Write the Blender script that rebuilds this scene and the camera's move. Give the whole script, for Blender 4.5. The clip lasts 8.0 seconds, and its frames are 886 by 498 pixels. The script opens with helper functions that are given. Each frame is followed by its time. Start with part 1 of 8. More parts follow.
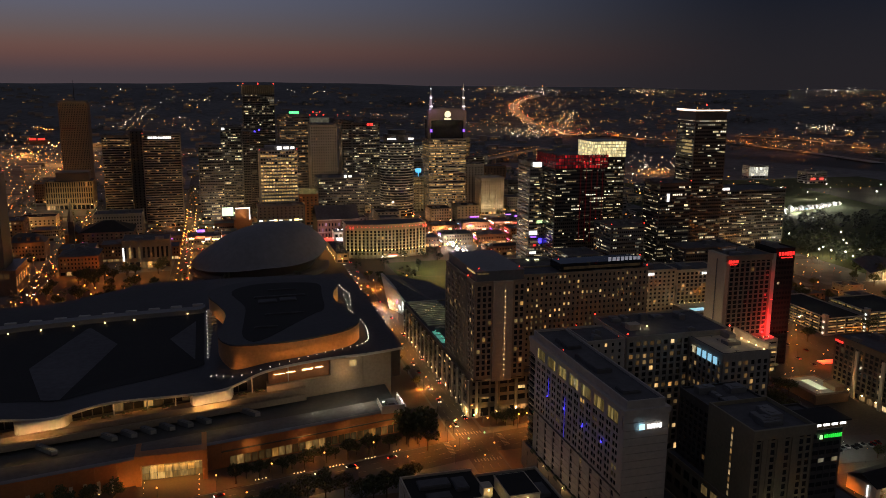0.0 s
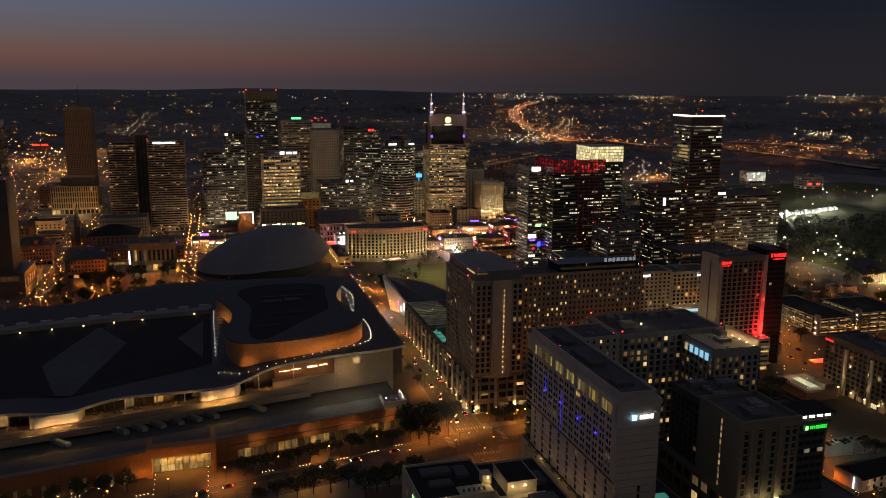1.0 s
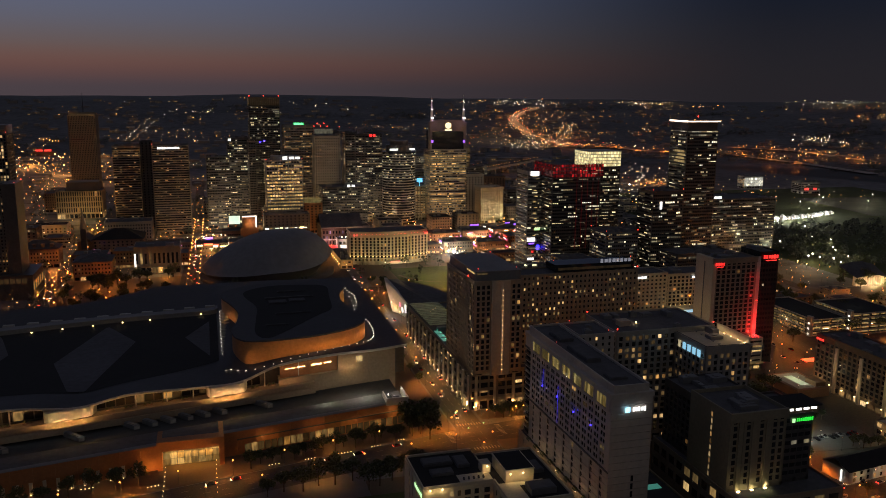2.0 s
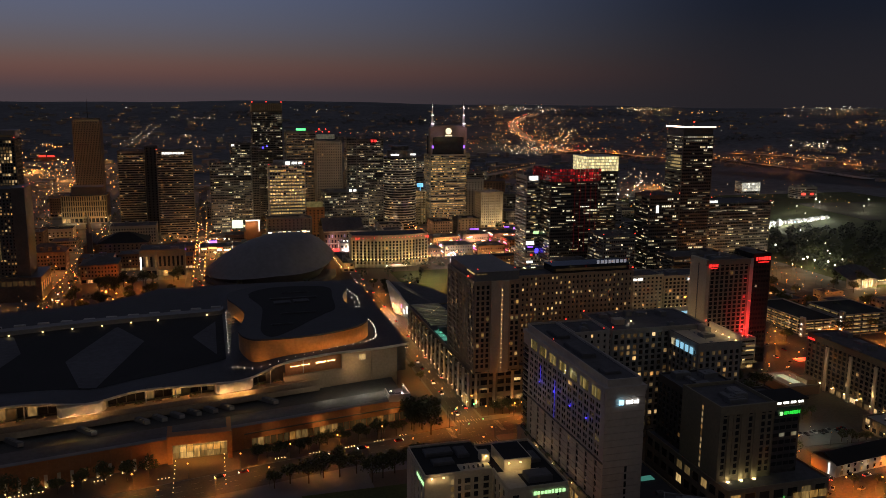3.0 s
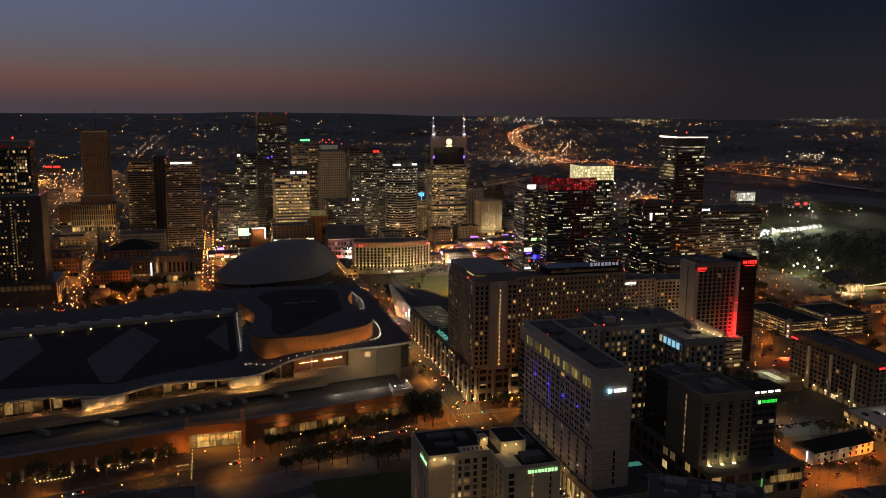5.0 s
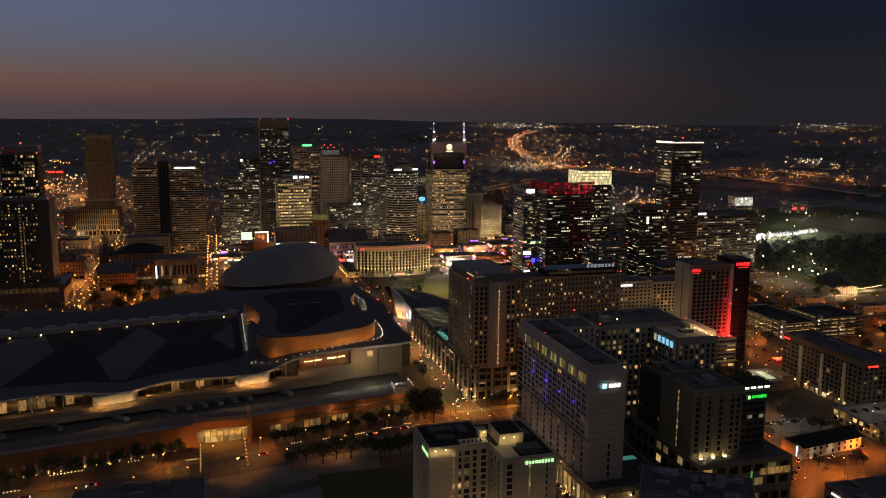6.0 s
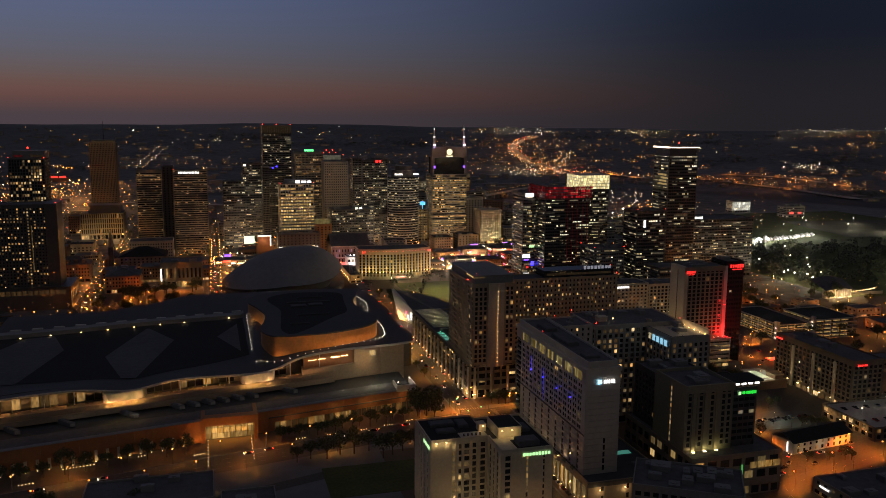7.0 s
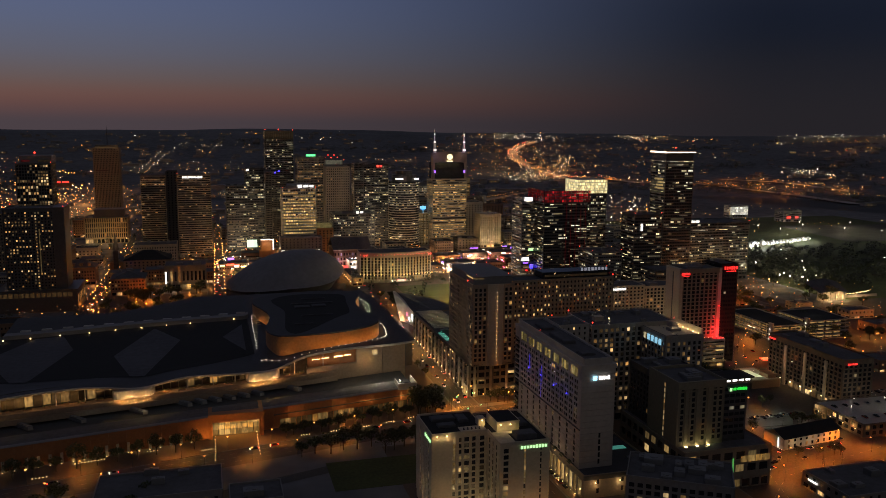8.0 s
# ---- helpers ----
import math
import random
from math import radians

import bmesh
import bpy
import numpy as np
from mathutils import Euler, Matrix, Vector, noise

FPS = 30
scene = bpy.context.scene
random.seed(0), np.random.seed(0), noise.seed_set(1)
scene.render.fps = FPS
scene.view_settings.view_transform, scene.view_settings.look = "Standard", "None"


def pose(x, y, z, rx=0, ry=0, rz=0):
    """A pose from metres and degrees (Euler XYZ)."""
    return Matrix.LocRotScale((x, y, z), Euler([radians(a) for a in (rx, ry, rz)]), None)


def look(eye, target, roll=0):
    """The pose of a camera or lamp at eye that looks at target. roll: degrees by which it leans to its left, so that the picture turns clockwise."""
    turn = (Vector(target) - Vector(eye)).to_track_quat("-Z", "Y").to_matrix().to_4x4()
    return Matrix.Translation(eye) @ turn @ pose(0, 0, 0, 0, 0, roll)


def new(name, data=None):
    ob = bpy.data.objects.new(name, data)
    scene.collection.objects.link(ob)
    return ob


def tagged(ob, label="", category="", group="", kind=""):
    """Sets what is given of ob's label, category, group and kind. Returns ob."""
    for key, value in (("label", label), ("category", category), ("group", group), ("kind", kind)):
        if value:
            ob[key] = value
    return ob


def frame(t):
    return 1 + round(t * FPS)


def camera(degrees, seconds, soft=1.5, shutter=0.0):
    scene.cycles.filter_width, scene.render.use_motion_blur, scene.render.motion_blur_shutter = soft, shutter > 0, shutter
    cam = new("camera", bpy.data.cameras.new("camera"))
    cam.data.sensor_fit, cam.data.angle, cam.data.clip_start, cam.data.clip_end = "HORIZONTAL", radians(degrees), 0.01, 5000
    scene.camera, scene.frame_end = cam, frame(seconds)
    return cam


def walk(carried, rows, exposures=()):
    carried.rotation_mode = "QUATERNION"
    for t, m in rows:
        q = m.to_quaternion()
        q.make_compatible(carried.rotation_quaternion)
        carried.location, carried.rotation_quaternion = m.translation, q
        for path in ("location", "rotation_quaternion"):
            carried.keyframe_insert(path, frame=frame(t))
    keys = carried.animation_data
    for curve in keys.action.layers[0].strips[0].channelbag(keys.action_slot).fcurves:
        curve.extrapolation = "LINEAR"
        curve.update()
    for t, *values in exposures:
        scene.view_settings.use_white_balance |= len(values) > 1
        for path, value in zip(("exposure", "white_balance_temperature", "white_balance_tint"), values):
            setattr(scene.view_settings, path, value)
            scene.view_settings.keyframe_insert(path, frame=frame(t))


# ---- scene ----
cam = camera(56.3, 8.0, soft=0.72)
PATH = [
    (0, (-0.469, -0.177, 191.474), (26.533, 93.958, 171.235), 0.5),
    (0.5, (-2.695, -7.288, 191.447), (24.317, 86.920, 171.569), 0.5),
    (1, (-4.916, -14.400, 191.419), (22.106, 79.880, 171.899), 0.5),
    (1.5, (-7.132, -21.512, 191.391), (19.900, 72.838, 172.225), 0.5),
    (2.25, (-10.445, -32.181, 191.347), (16.599, 62.271, 172.707), 0.5),
    (3, (-13.745, -42.850, 191.300), (13.310, 51.700, 173.180), 0.5),
    (3.5, (-15.938, -49.963, 191.269), (11.124, 44.650, 173.490), 0.5),
    (4, (-18.126, -57.076, 191.236), (8.943, 37.597, 173.796), 0.5),
    (4.5, (-20.309, -64.190, 191.202), (6.766, 30.543, 174.099), 0.5),
    (5.25, (-23.572, -74.861, 191.150), (3.511, 19.959, 174.545), 0.5),
    (6, (-26.823, -85.533, 191.096), (0.268, 9.370, 174.982), 0.5),
    (6.5, (-28.983, -92.648, 191.058), (-1.889, 2.308, 175.268), 0.5),
    (7, (-31.138, -99.763, 191.020), (-4.040, -4.756, 175.550), 0.5),
    (7.5, (-33.287, -106.878, 190.981), (-6.186, -11.821, 175.828), 0.5),
    (8, (-35.431, -113.994, 190.942), (-8.327, -18.888, 176.102), 0.5),
]
walk(cam, [(t, look(eye, target, roll)) for t, eye, target, roll in PATH])

# ---- world: dusk sky, afterglow to the west ----
world = bpy.data.worlds.new("dusk_sky")
scene.world = world
world.use_nodes = True
wn, wl = world.node_tree.nodes, world.node_tree.links
wn.clear()
w_out = wn.new("ShaderNodeOutputWorld")
w_bg = wn.new("ShaderNodeBackground")
w_co = wn.new("ShaderNodeTexCoord")
w_sep = wn.new("ShaderNodeSeparateXYZ")
wl.new(w_co.outputs["Generated"], w_sep.inputs[0])


def sky_ramp(stops):
    r = wn.new("ShaderNodeValToRGB")
    r.color_ramp.interpolation = "B_SPLINE"
    while len(r.color_ramp.elements) < len(stops):
        r.color_ramp.elements.new(0.5)
    for e, (p, c) in zip(r.color_ramp.elements, stops):
        e.position, e.color = p, (*c, 1)
    wl.new(w_sep.outputs["Z"], r.inputs[0])
    return r


SKY_GLOW = [(0.0, (0.066, 0.051, 0.060)), (0.010, (0.086, 0.055, 0.060)), (0.028, (0.158, 0.072, 0.058)), (0.048, (0.132, 0.098, 0.092)),
            (0.075, (0.116, 0.117, 0.154)), (0.11, (0.106, 0.126, 0.202)), (0.16, (0.096, 0.127, 0.248)), (0.32, (0.052, 0.060, 0.095)), (1.0, (0.050, 0.053, 0.072))]
# night stops above 0.3 are out of view, raised as ambient fill
SKY_NIGHT = [(0.0, (0.0180, 0.0158, 0.0192)), (0.03, (0.0178, 0.0160, 0.0196)), (0.07, (0.0130, 0.0136, 0.0196)), (0.10, (0.0088, 0.0113, 0.0200)), (0.15, (0.0078, 0.0114, 0.0238)),
             (0.35, (0.034, 0.034, 0.042)), (0.5, (0.043, 0.044, 0.057)), (0.75, (0.048, 0.050, 0.067)), (1.0, (0.050, 0.053, 0.072))]
SKY_SOUTH_FILL = [(0.0, (0.132, 0.121, 0.106)), (0.10, (0.121, 0.112, 0.100)), (0.3, (0.084, 0.080, 0.078)), (0.6, (0.055, 0.053, 0.060)), (1.0, (0.050, 0.053, 0.072))]
r_glow, r_night, r_south = sky_ramp(SKY_GLOW), sky_ramp(SKY_NIGHT), sky_ramp(SKY_SOUTH_FILL)
w_dot = wn.new("ShaderNodeVectorMath")
w_dot.operation = "DOT_PRODUCT"
GLOW_AZ = radians(-34.0)
w_dot.inputs[1].default_value = (math.sin(GLOW_AZ), math.cos(GLOW_AZ), 0)
wl.new(w_co.outputs["Generated"], w_dot.inputs[0])
w_map = wn.new("ShaderNodeMapRange")
w_map.interpolation_type = "SMOOTHSTEP"
w_map.inputs["From Min"].default_value, w_map.inputs["From Max"].default_value = 0.31, 1.0
wl.new(w_dot.outputs["Value"], w_map.inputs["Value"])
w_mix = wn.new("ShaderNodeMix")
w_mix.data_type = "RGBA"
wl.new(w_map.outputs["Result"], w_mix.inputs["Factor"])
wl.new(r_night.outputs[0], w_mix.inputs[6])
wl.new(r_glow.outputs[0], w_mix.inputs[7])
# unseen city glow low in the south sky, added to lift the south walls
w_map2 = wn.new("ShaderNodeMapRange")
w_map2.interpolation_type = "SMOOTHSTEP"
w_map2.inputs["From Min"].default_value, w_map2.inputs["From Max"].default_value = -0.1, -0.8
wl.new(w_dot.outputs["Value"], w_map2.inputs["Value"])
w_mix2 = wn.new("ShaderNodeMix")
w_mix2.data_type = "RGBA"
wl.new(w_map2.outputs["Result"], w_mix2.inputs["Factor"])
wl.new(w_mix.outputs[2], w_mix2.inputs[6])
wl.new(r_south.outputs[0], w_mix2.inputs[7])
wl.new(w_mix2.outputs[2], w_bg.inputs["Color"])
w_bg.inputs["Strength"].default_value = 1.0
wl.new(w_bg.outputs[0], w_out.inputs[0])


def lamp(name, kind, loc, watts, colour, size=0.6, target=None, size_y=None, parent=None):
    data = bpy.data.lights.new(name, kind)
    data.energy, data.color = watts, colour
    if kind == "AREA":
        data.size = size
        if size_y:
            data.shape, data.size_y = "RECTANGLE", size_y
    else:
        data.shadow_soft_size = size
    ob = new(name, data)
    ob.matrix_basis = look(loc, target) if target else Matrix.Translation(loc)
    if parent:
        ob.parent = parent
    return ob


# ---- materials ----
def nodes_of(name):
    m = bpy.data.materials.new(name)
    m.use_nodes = True
    return m, m.node_tree.nodes, m.node_tree.links, m.node_tree.nodes["Principled BSDF"]


def surface(name, base, rough=0.8, metal=0.0, grain=1.5, stain=0.06, vary=0.35, bump=0.15, per=""):
    """A painted, stone or metal surface: grain and stains at two scales, fine relief, and a tone of its own for each piece."""
    m, n, l, p = nodes_of(name)
    co = n.new("ShaderNodeTexCoord")
    a, b = n.new("ShaderNodeTexNoise"), n.new("ShaderNodeTexNoise")
    for tex, scale in ((a, grain), (b, stain)):
        tex.inputs["Scale"].default_value, tex.inputs["Detail"].default_value = scale, 5
        l.new(co.outputs["Object"], tex.inputs["Vector"])
    add = n.new("ShaderNodeMath")
    add.operation = "ADD"
    l.new(a.outputs["Fac"], add.inputs[0]), l.new(b.outputs["Fac"], add.inputs[1])
    src = add
    if per:
        rnd = n.new("ShaderNodeObjectInfo" if per == "object" else "ShaderNodeNewGeometry")
        mul = n.new("ShaderNodeMath")
        mul.operation = "MULTIPLY_ADD"
        mul.inputs[1].default_value = 0.8
        l.new(rnd.outputs["Random" if per == "object" else "Random Per Island"], mul.inputs[0])
        l.new(add.outputs[0], mul.inputs[2])
        src = mul
    mr = n.new("ShaderNodeMapRange")
    mr.inputs["From Min"].default_value, mr.inputs["From Max"].default_value = 0.6, 1.4 + (0.8 if per else 0)
    mr.inputs["To Min"].default_value, mr.inputs["To Max"].default_value = 1 - vary, 1 + vary
    l.new(src.outputs[0], mr.inputs["Value"])
    mx = n.new("ShaderNodeVectorMath")
    mx.operation = "SCALE"
    mx.inputs[0].default_value = base
    l.new(mr.outputs["Result"], mx.inputs["Scale"])
    l.new(mx.outputs[0], p.inputs["Base Color"])
    p.inputs["Roughness"].default_value, p.inputs["Metallic"].default_value = rough, metal
    if bump:
        bp = n.new("ShaderNodeBump")
        bp.inputs["Strength"].default_value, bp.inputs["Distance"].default_value = bump, 0.05
        l.new(a.outputs["Fac"], bp.inputs["Height"])
        l.new(bp.outputs["Normal"], p.inputs["Normal"])
    return m


def emitter(name, colour, strength):
    m, n, l, p = nodes_of(name)
    p.inputs["Base Color"].default_value = (0.5, 0.5, 0.5, 1)
    p.inputs["Emission Color"].default_value = (*colour, 1)
    p.inputs["Emission Strength"].default_value = strength
    return m


def lit_glass(name, colours, low, high, per):
    """A lit pane: its own brightness and warmth, with curtains and furniture behind it as soft patches."""
    m, n, l, p = nodes_of(name)
    rnd = n.new("ShaderNodeObjectInfo" if per == "object" else "ShaderNodeNewGeometry")
    out = rnd.outputs["Random" if per == "object" else "Random Per Island"]
    ramp = n.new("ShaderNodeValToRGB")
    while len(ramp.color_ramp.elements) < len(colours):
        ramp.color_ramp.elements.new(0.5)
    for i, (e, c) in enumerate(zip(ramp.color_ramp.elements, colours)):
        e.position, e.color = i / max(1, len(colours) - 1), (*c, 1)
    l.new(out, ramp.inputs[0])
    co = n.new("ShaderNodeTexCoord")
    tex = n.new("ShaderNodeTexNoise")
    tex.inputs["Scale"].default_value, tex.inputs["Detail"].default_value = 0.8, 1
    mp = n.new("ShaderNodeMapping")
    mp.inputs["Scale"].default_value = (1.0, 1.0, 0.28)
    l.new(co.outputs["Object"], mp.inputs["Vector"])
    l.new(mp.outputs["Vector"], tex.inputs["Vector"])
    wn_ = n.new("ShaderNodeTexWhiteNoise")
    wn_.noise_dimensions = "1D"
    l.new(out, wn_.inputs["W"])
    pw = n.new("ShaderNodeMath")
    pw.operation = "POWER"
    pw.inputs[1].default_value = 3.2
    l.new(wn_.outputs["Value"], pw.inputs[0])
    mr = n.new("ShaderNodeMapRange")
    mr.inputs["To Min"].default_value, mr.inputs["To Max"].default_value = low, high
    l.new(pw.outputs[0], mr.inputs["Value"])
    mr2 = n.new("ShaderNodeMapRange")
    mr2.inputs["From Min"].default_value, mr2.inputs["From Max"].default_value = 0.35, 0.65
    mr2.inputs["To Min"].default_value, mr2.inputs["To Max"].default_value = 0.50, 1.2
    l.new(tex.outputs["Fac"], mr2.inputs["Value"])
    mul = n.new("ShaderNodeMath")
    mul.operation = "MULTIPLY"
    l.new(mr.outputs[0], mul.inputs[0]), l.new(mr2.outputs[0], mul.inputs[1])
    p.inputs["Base Color"].default_value = (0.05, 0.05, 0.05, 1)
    p.inputs["Roughness"].default_value = 0.15
    l.new(ramp.outputs[0], p.inputs["Emission Color"])
    l.new(mul.outputs[0], p.inputs["Emission Strength"])
    return m


def leaf_material(name, base):
    m = surface(name, base, 0.7, 0, 0.6, 0.05, 0.5, 0, per="island")
    return m


lot_mat = surface("parking_lot", (0.060, 0.052, 0.045), 0.9, 0, 0.6, 0.03, 0.5, 0.1)
asphalt = surface("asphalt", (0.065, 0.061, 0.057), 0.85, 0, 0.9, 0.03, 0.4, 0.1)
# base raised to grey in place of distance haze
ground_mat = surface("city_ground", (0.135, 0.131, 0.136), 0.95, 0, 0.05, 0.004, 0.5, 0)
pavement_mat = surface("paving", (0.115, 0.080, 0.056), 0.85, 0, 0.8, 0.05, 0.3, 0.1, per="object")
paint_line = surface("road_paint", (0.26, 0.25, 0.22), 0.7, 0, 2, 0.3, 0.3, 0)
grass_mat = surface("lawn", (0.060, 0.070, 0.018), 0.95, 0, 0.5, 0.03, 0.5, 0.2)
water_mat = surface("river_water", (0.012, 0.013, 0.015), 0.52, 0, 0.08, 0.01, 0.2, 0.3)
wood_far = surface("dark_woods", (0.115, 0.120, 0.090), 1.0, 0, 0.1, 0.01, 0.5, 0, per="island")
concrete = surface("pale_concrete", (0.38, 0.35, 0.31), 0.85, 0, 0.7, 0.05, 0.2, 0.1)
cream_wall = surface("cream_stone", (0.46, 0.40, 0.31), 0.8, 0, 0.8, 0.06, 0.18, 0.1)
white_panel = surface("white_panel", (0.46, 0.435, 0.41), 0.6, 0, 0.5, 0.06, 0.14, 0.05)
hotel_panel = surface("off_white_panel", (0.42, 0.375, 0.34), 0.6, 0, 0.5, 0.06, 0.16, 0.05)
grey_panel = surface("grey_panel", (0.20, 0.19, 0.19), 0.6, 0, 0.6, 0.05, 0.2, 0.05)
dark_panel = surface("dark_panel", (0.085, 0.080, 0.080), 0.45, 0.2, 0.6, 0.06, 0.25, 0.05)
brown_stone = surface("brown_stone", (0.205, 0.172, 0.135), 0.8, 0, 0.8, 0.06, 0.22, 0.1)
hotel_stone = surface("tan_hotel_stone", (0.33, 0.26, 0.185), 0.8, 0, 0.8, 0.06, 0.22, 0.1)
olive_wall = surface("olive_stucco", (0.225, 0.195, 0.14), 0.85, 0, 0.7, 0.06, 0.2, 0.1)
brick_mat = surface("red_brick", (0.20, 0.125, 0.085), 0.9, 0, 1.2, 0.07, 0.3, 0.15)
umber_brick = surface("umber_brick", (0.125, 0.095, 0.072), 0.9, 0, 1.2, 0.07, 0.3, 0.15)
tan_panel = surface("tan_wall_panel", (0.27, 0.20, 0.14), 0.8, 0, 0.7, 0.05, 0.2, 0.1)
frame_grey = surface("pale_grey_frame", (0.30, 0.28, 0.26), 0.6, 0, 0.6, 0.05, 0.2, 0.05)
orange_wall = surface("terracotta_panel", (0.30, 0.13, 0.055), 0.6, 0, 0.8, 0.06, 0.2, 0.05)
copper_mat = surface("copper_cladding", (0.50, 0.27, 0.12), 0.42, 0.35, 0.6, 0.07, 0.25, 0.1)
roof_dark = surface("dark_roof_membrane", (0.095, 0.092, 0.10), 0.9, 0, 0.35, 0.04, 0.35, 0.1)
roof_black = surface("black_roof_field", (0.013, 0.012, 0.012), 0.9, 0, 0.3, 0.03, 0.3, 0.05)
roof_grey = surface("grey_roof_membrane", (0.058, 0.056, 0.064), 0.75, 0, 0.35, 0.03, 0.22, 0.08)
roof_metal = surface("grey_metal_roof", (0.20, 0.19, 0.20), 0.75, 0.0, 0.2, 0.02, 0.2, 0.05)
roof_ash = surface("ash_roof_panel", (0.080, 0.078, 0.090), 0.85, 0, 0.3, 0.03, 0.35, 0.05)
deck_mat = surface("roof_deck", (0.06, 0.06, 0.06), 0.8, 0, 0.4, 0.04, 0.25, 0.08)
unit_mat = surface("metal_unit", (0.19, 0.19, 0.20), 0.6, 0.3, 1.0, 0.2, 0.25, 0.05, per="object")
steel = surface("dark_steel", (0.08, 0.08, 0.085), 0.5, 0.6, 2, 0.3, 0.3, 0.05)
glass_dark = surface("dark_window_glass", (0.020, 0.022, 0.026), 0.08, 0, 0.2, 0.02, 0.6, 0, per="island")
glass_one = surface("dark_pane", (0.022, 0.023, 0.027), 0.08, 0, 0.2, 0.02, 0.6, 0, per="object")
bark = surface("bark", (0.10, 0.075, 0.055), 0.95, 0, 4, 0.6, 0.4, 0.4)
leaf_mats = [leaf_material("leaves_a", (0.058, 0.070, 0.026)), leaf_material("leaves_b", (0.070, 0.076, 0.026))]
car_paints = [surface("car_paint_" + c, v, 0.25, 0.2, 2, 0.5, 0.1, 0) for c, v in
              (("silver", (0.35, 0.35, 0.36)), ("white", (0.6, 0.6, 0.6)), ("black", (0.02, 0.02, 0.022)), ("red", (0.25, 0.02, 0.02)))]
rubber = surface("rubber", (0.02, 0.02, 0.02), 0.9, 0, 3, 1, 0.2, 0)

WARM = [(1.0, 0.48, 0.13), (1.0, 0.58, 0.21), (1.0, 0.72, 0.36)]
GOLD = [(1.0, 0.54, 0.14), (1.0, 0.68, 0.27), (1.0, 0.61, 0.20)]
COOL = [(1.0, 0.70, 0.32), (1.0, 0.84, 0.48), (1.0, 0.94, 0.70), (1.0, 0.76, 0.38)]
LIT = {}
for key, cols, lo, hi in (("warm", WARM, 0.06, 1.25), ("gold", GOLD, 0.08, 1.35), ("cool", COOL, 0.08, 1.9), ("dim", WARM, 0.015, 0.12), ("bright", GOLD, 0.30, 1.5), ("room", [(1.0, 0.52, 0.16), (1.0, 0.62, 0.26), (1.0, 0.74, 0.38)], 0.05, 1.15)):
    LIT[key] = (lit_glass("lit_glass_" + key, cols, lo, hi, "island"), lit_glass("lit_pane_" + key, cols, lo * 1.1, hi * 0.50, "object"))
interior_gold = lit_glass("lit_interior_gold", GOLD, 0.35, 0.9, "island")
interior_pane = lit_glass("lit_entrance_pane", [(1.0, 0.50, 0.11), (1.0, 0.62, 0.20)], 0.16, 0.62, "object")
lounge_pane = lit_glass("lounge_pane", [(1, 0.66, 0.18), (1, 0.78, 0.28)], 0.06, 0.30, "object")
shop_pane = lit_glass("shop_pane", [(1.0, 0.45, 0.09), (1.0, 0.60, 0.20), (1.0, 0.52, 0.13)], 0.02, 0.42, "object")
interior_pool = emitter("pool_light_blue", (0.35, 0.75, 1.0), 0.75)
interior_teal = emitter("teal_canopy_light", (0.10, 0.55, 0.42), 0.28)
E_SODIUM = emitter("sodium_lamp", (1.0, 0.34, 0.06), 3.6)
E_WARM = emitter("warm_lamp", (1.0, 0.66, 0.28), 4.5)
E_WHITE = emitter("white_lamp", (1.0, 0.92, 0.76), 4.5)
E_RED = emitter("red_lamp", (1.0, 0.03, 0.015), 4.0)
E_GREEN = emitter("green_lamp", (0.10, 1.0, 0.55), 3.0)
E_BLUE = emitter("blue_lamp", (0.03, 0.02, 1.0), 5.0)
E_PINK = emitter("pink_neon", (1.0, 0.10, 0.30), 1.8)
E_VIOLET = emitter("violet_neon", (0.26, 0.08, 1.0), 1.8)
S_WHITE = emitter("sign_white", (1.0, 0.97, 0.92), 1.5)
S_RED = emitter("sign_red", (1.0, 0.016, 0.012), 1.5)
S_GREEN = emitter("sign_green", (0.52, 1.0, 0.42), 1.15)
S_CYAN = emitter("sign_cyan", (0.35, 0.75, 1.0), 2.2)
S_DEEPGREEN = emitter("sign_deep_green", (0.015, 0.9, 0.05), 0.9)
CROWN = lit_glass("crown_lantern", [(1.0, 0.80, 0.36), (1.0, 0.86, 0.46)], 0.75, 1.7, "island")
CROWN_RED = lit_glass("red_crown_light", [(1.0, 0.03, 0.03), (0.8, 0.02, 0.03)], 0.05, 0.7, "island")


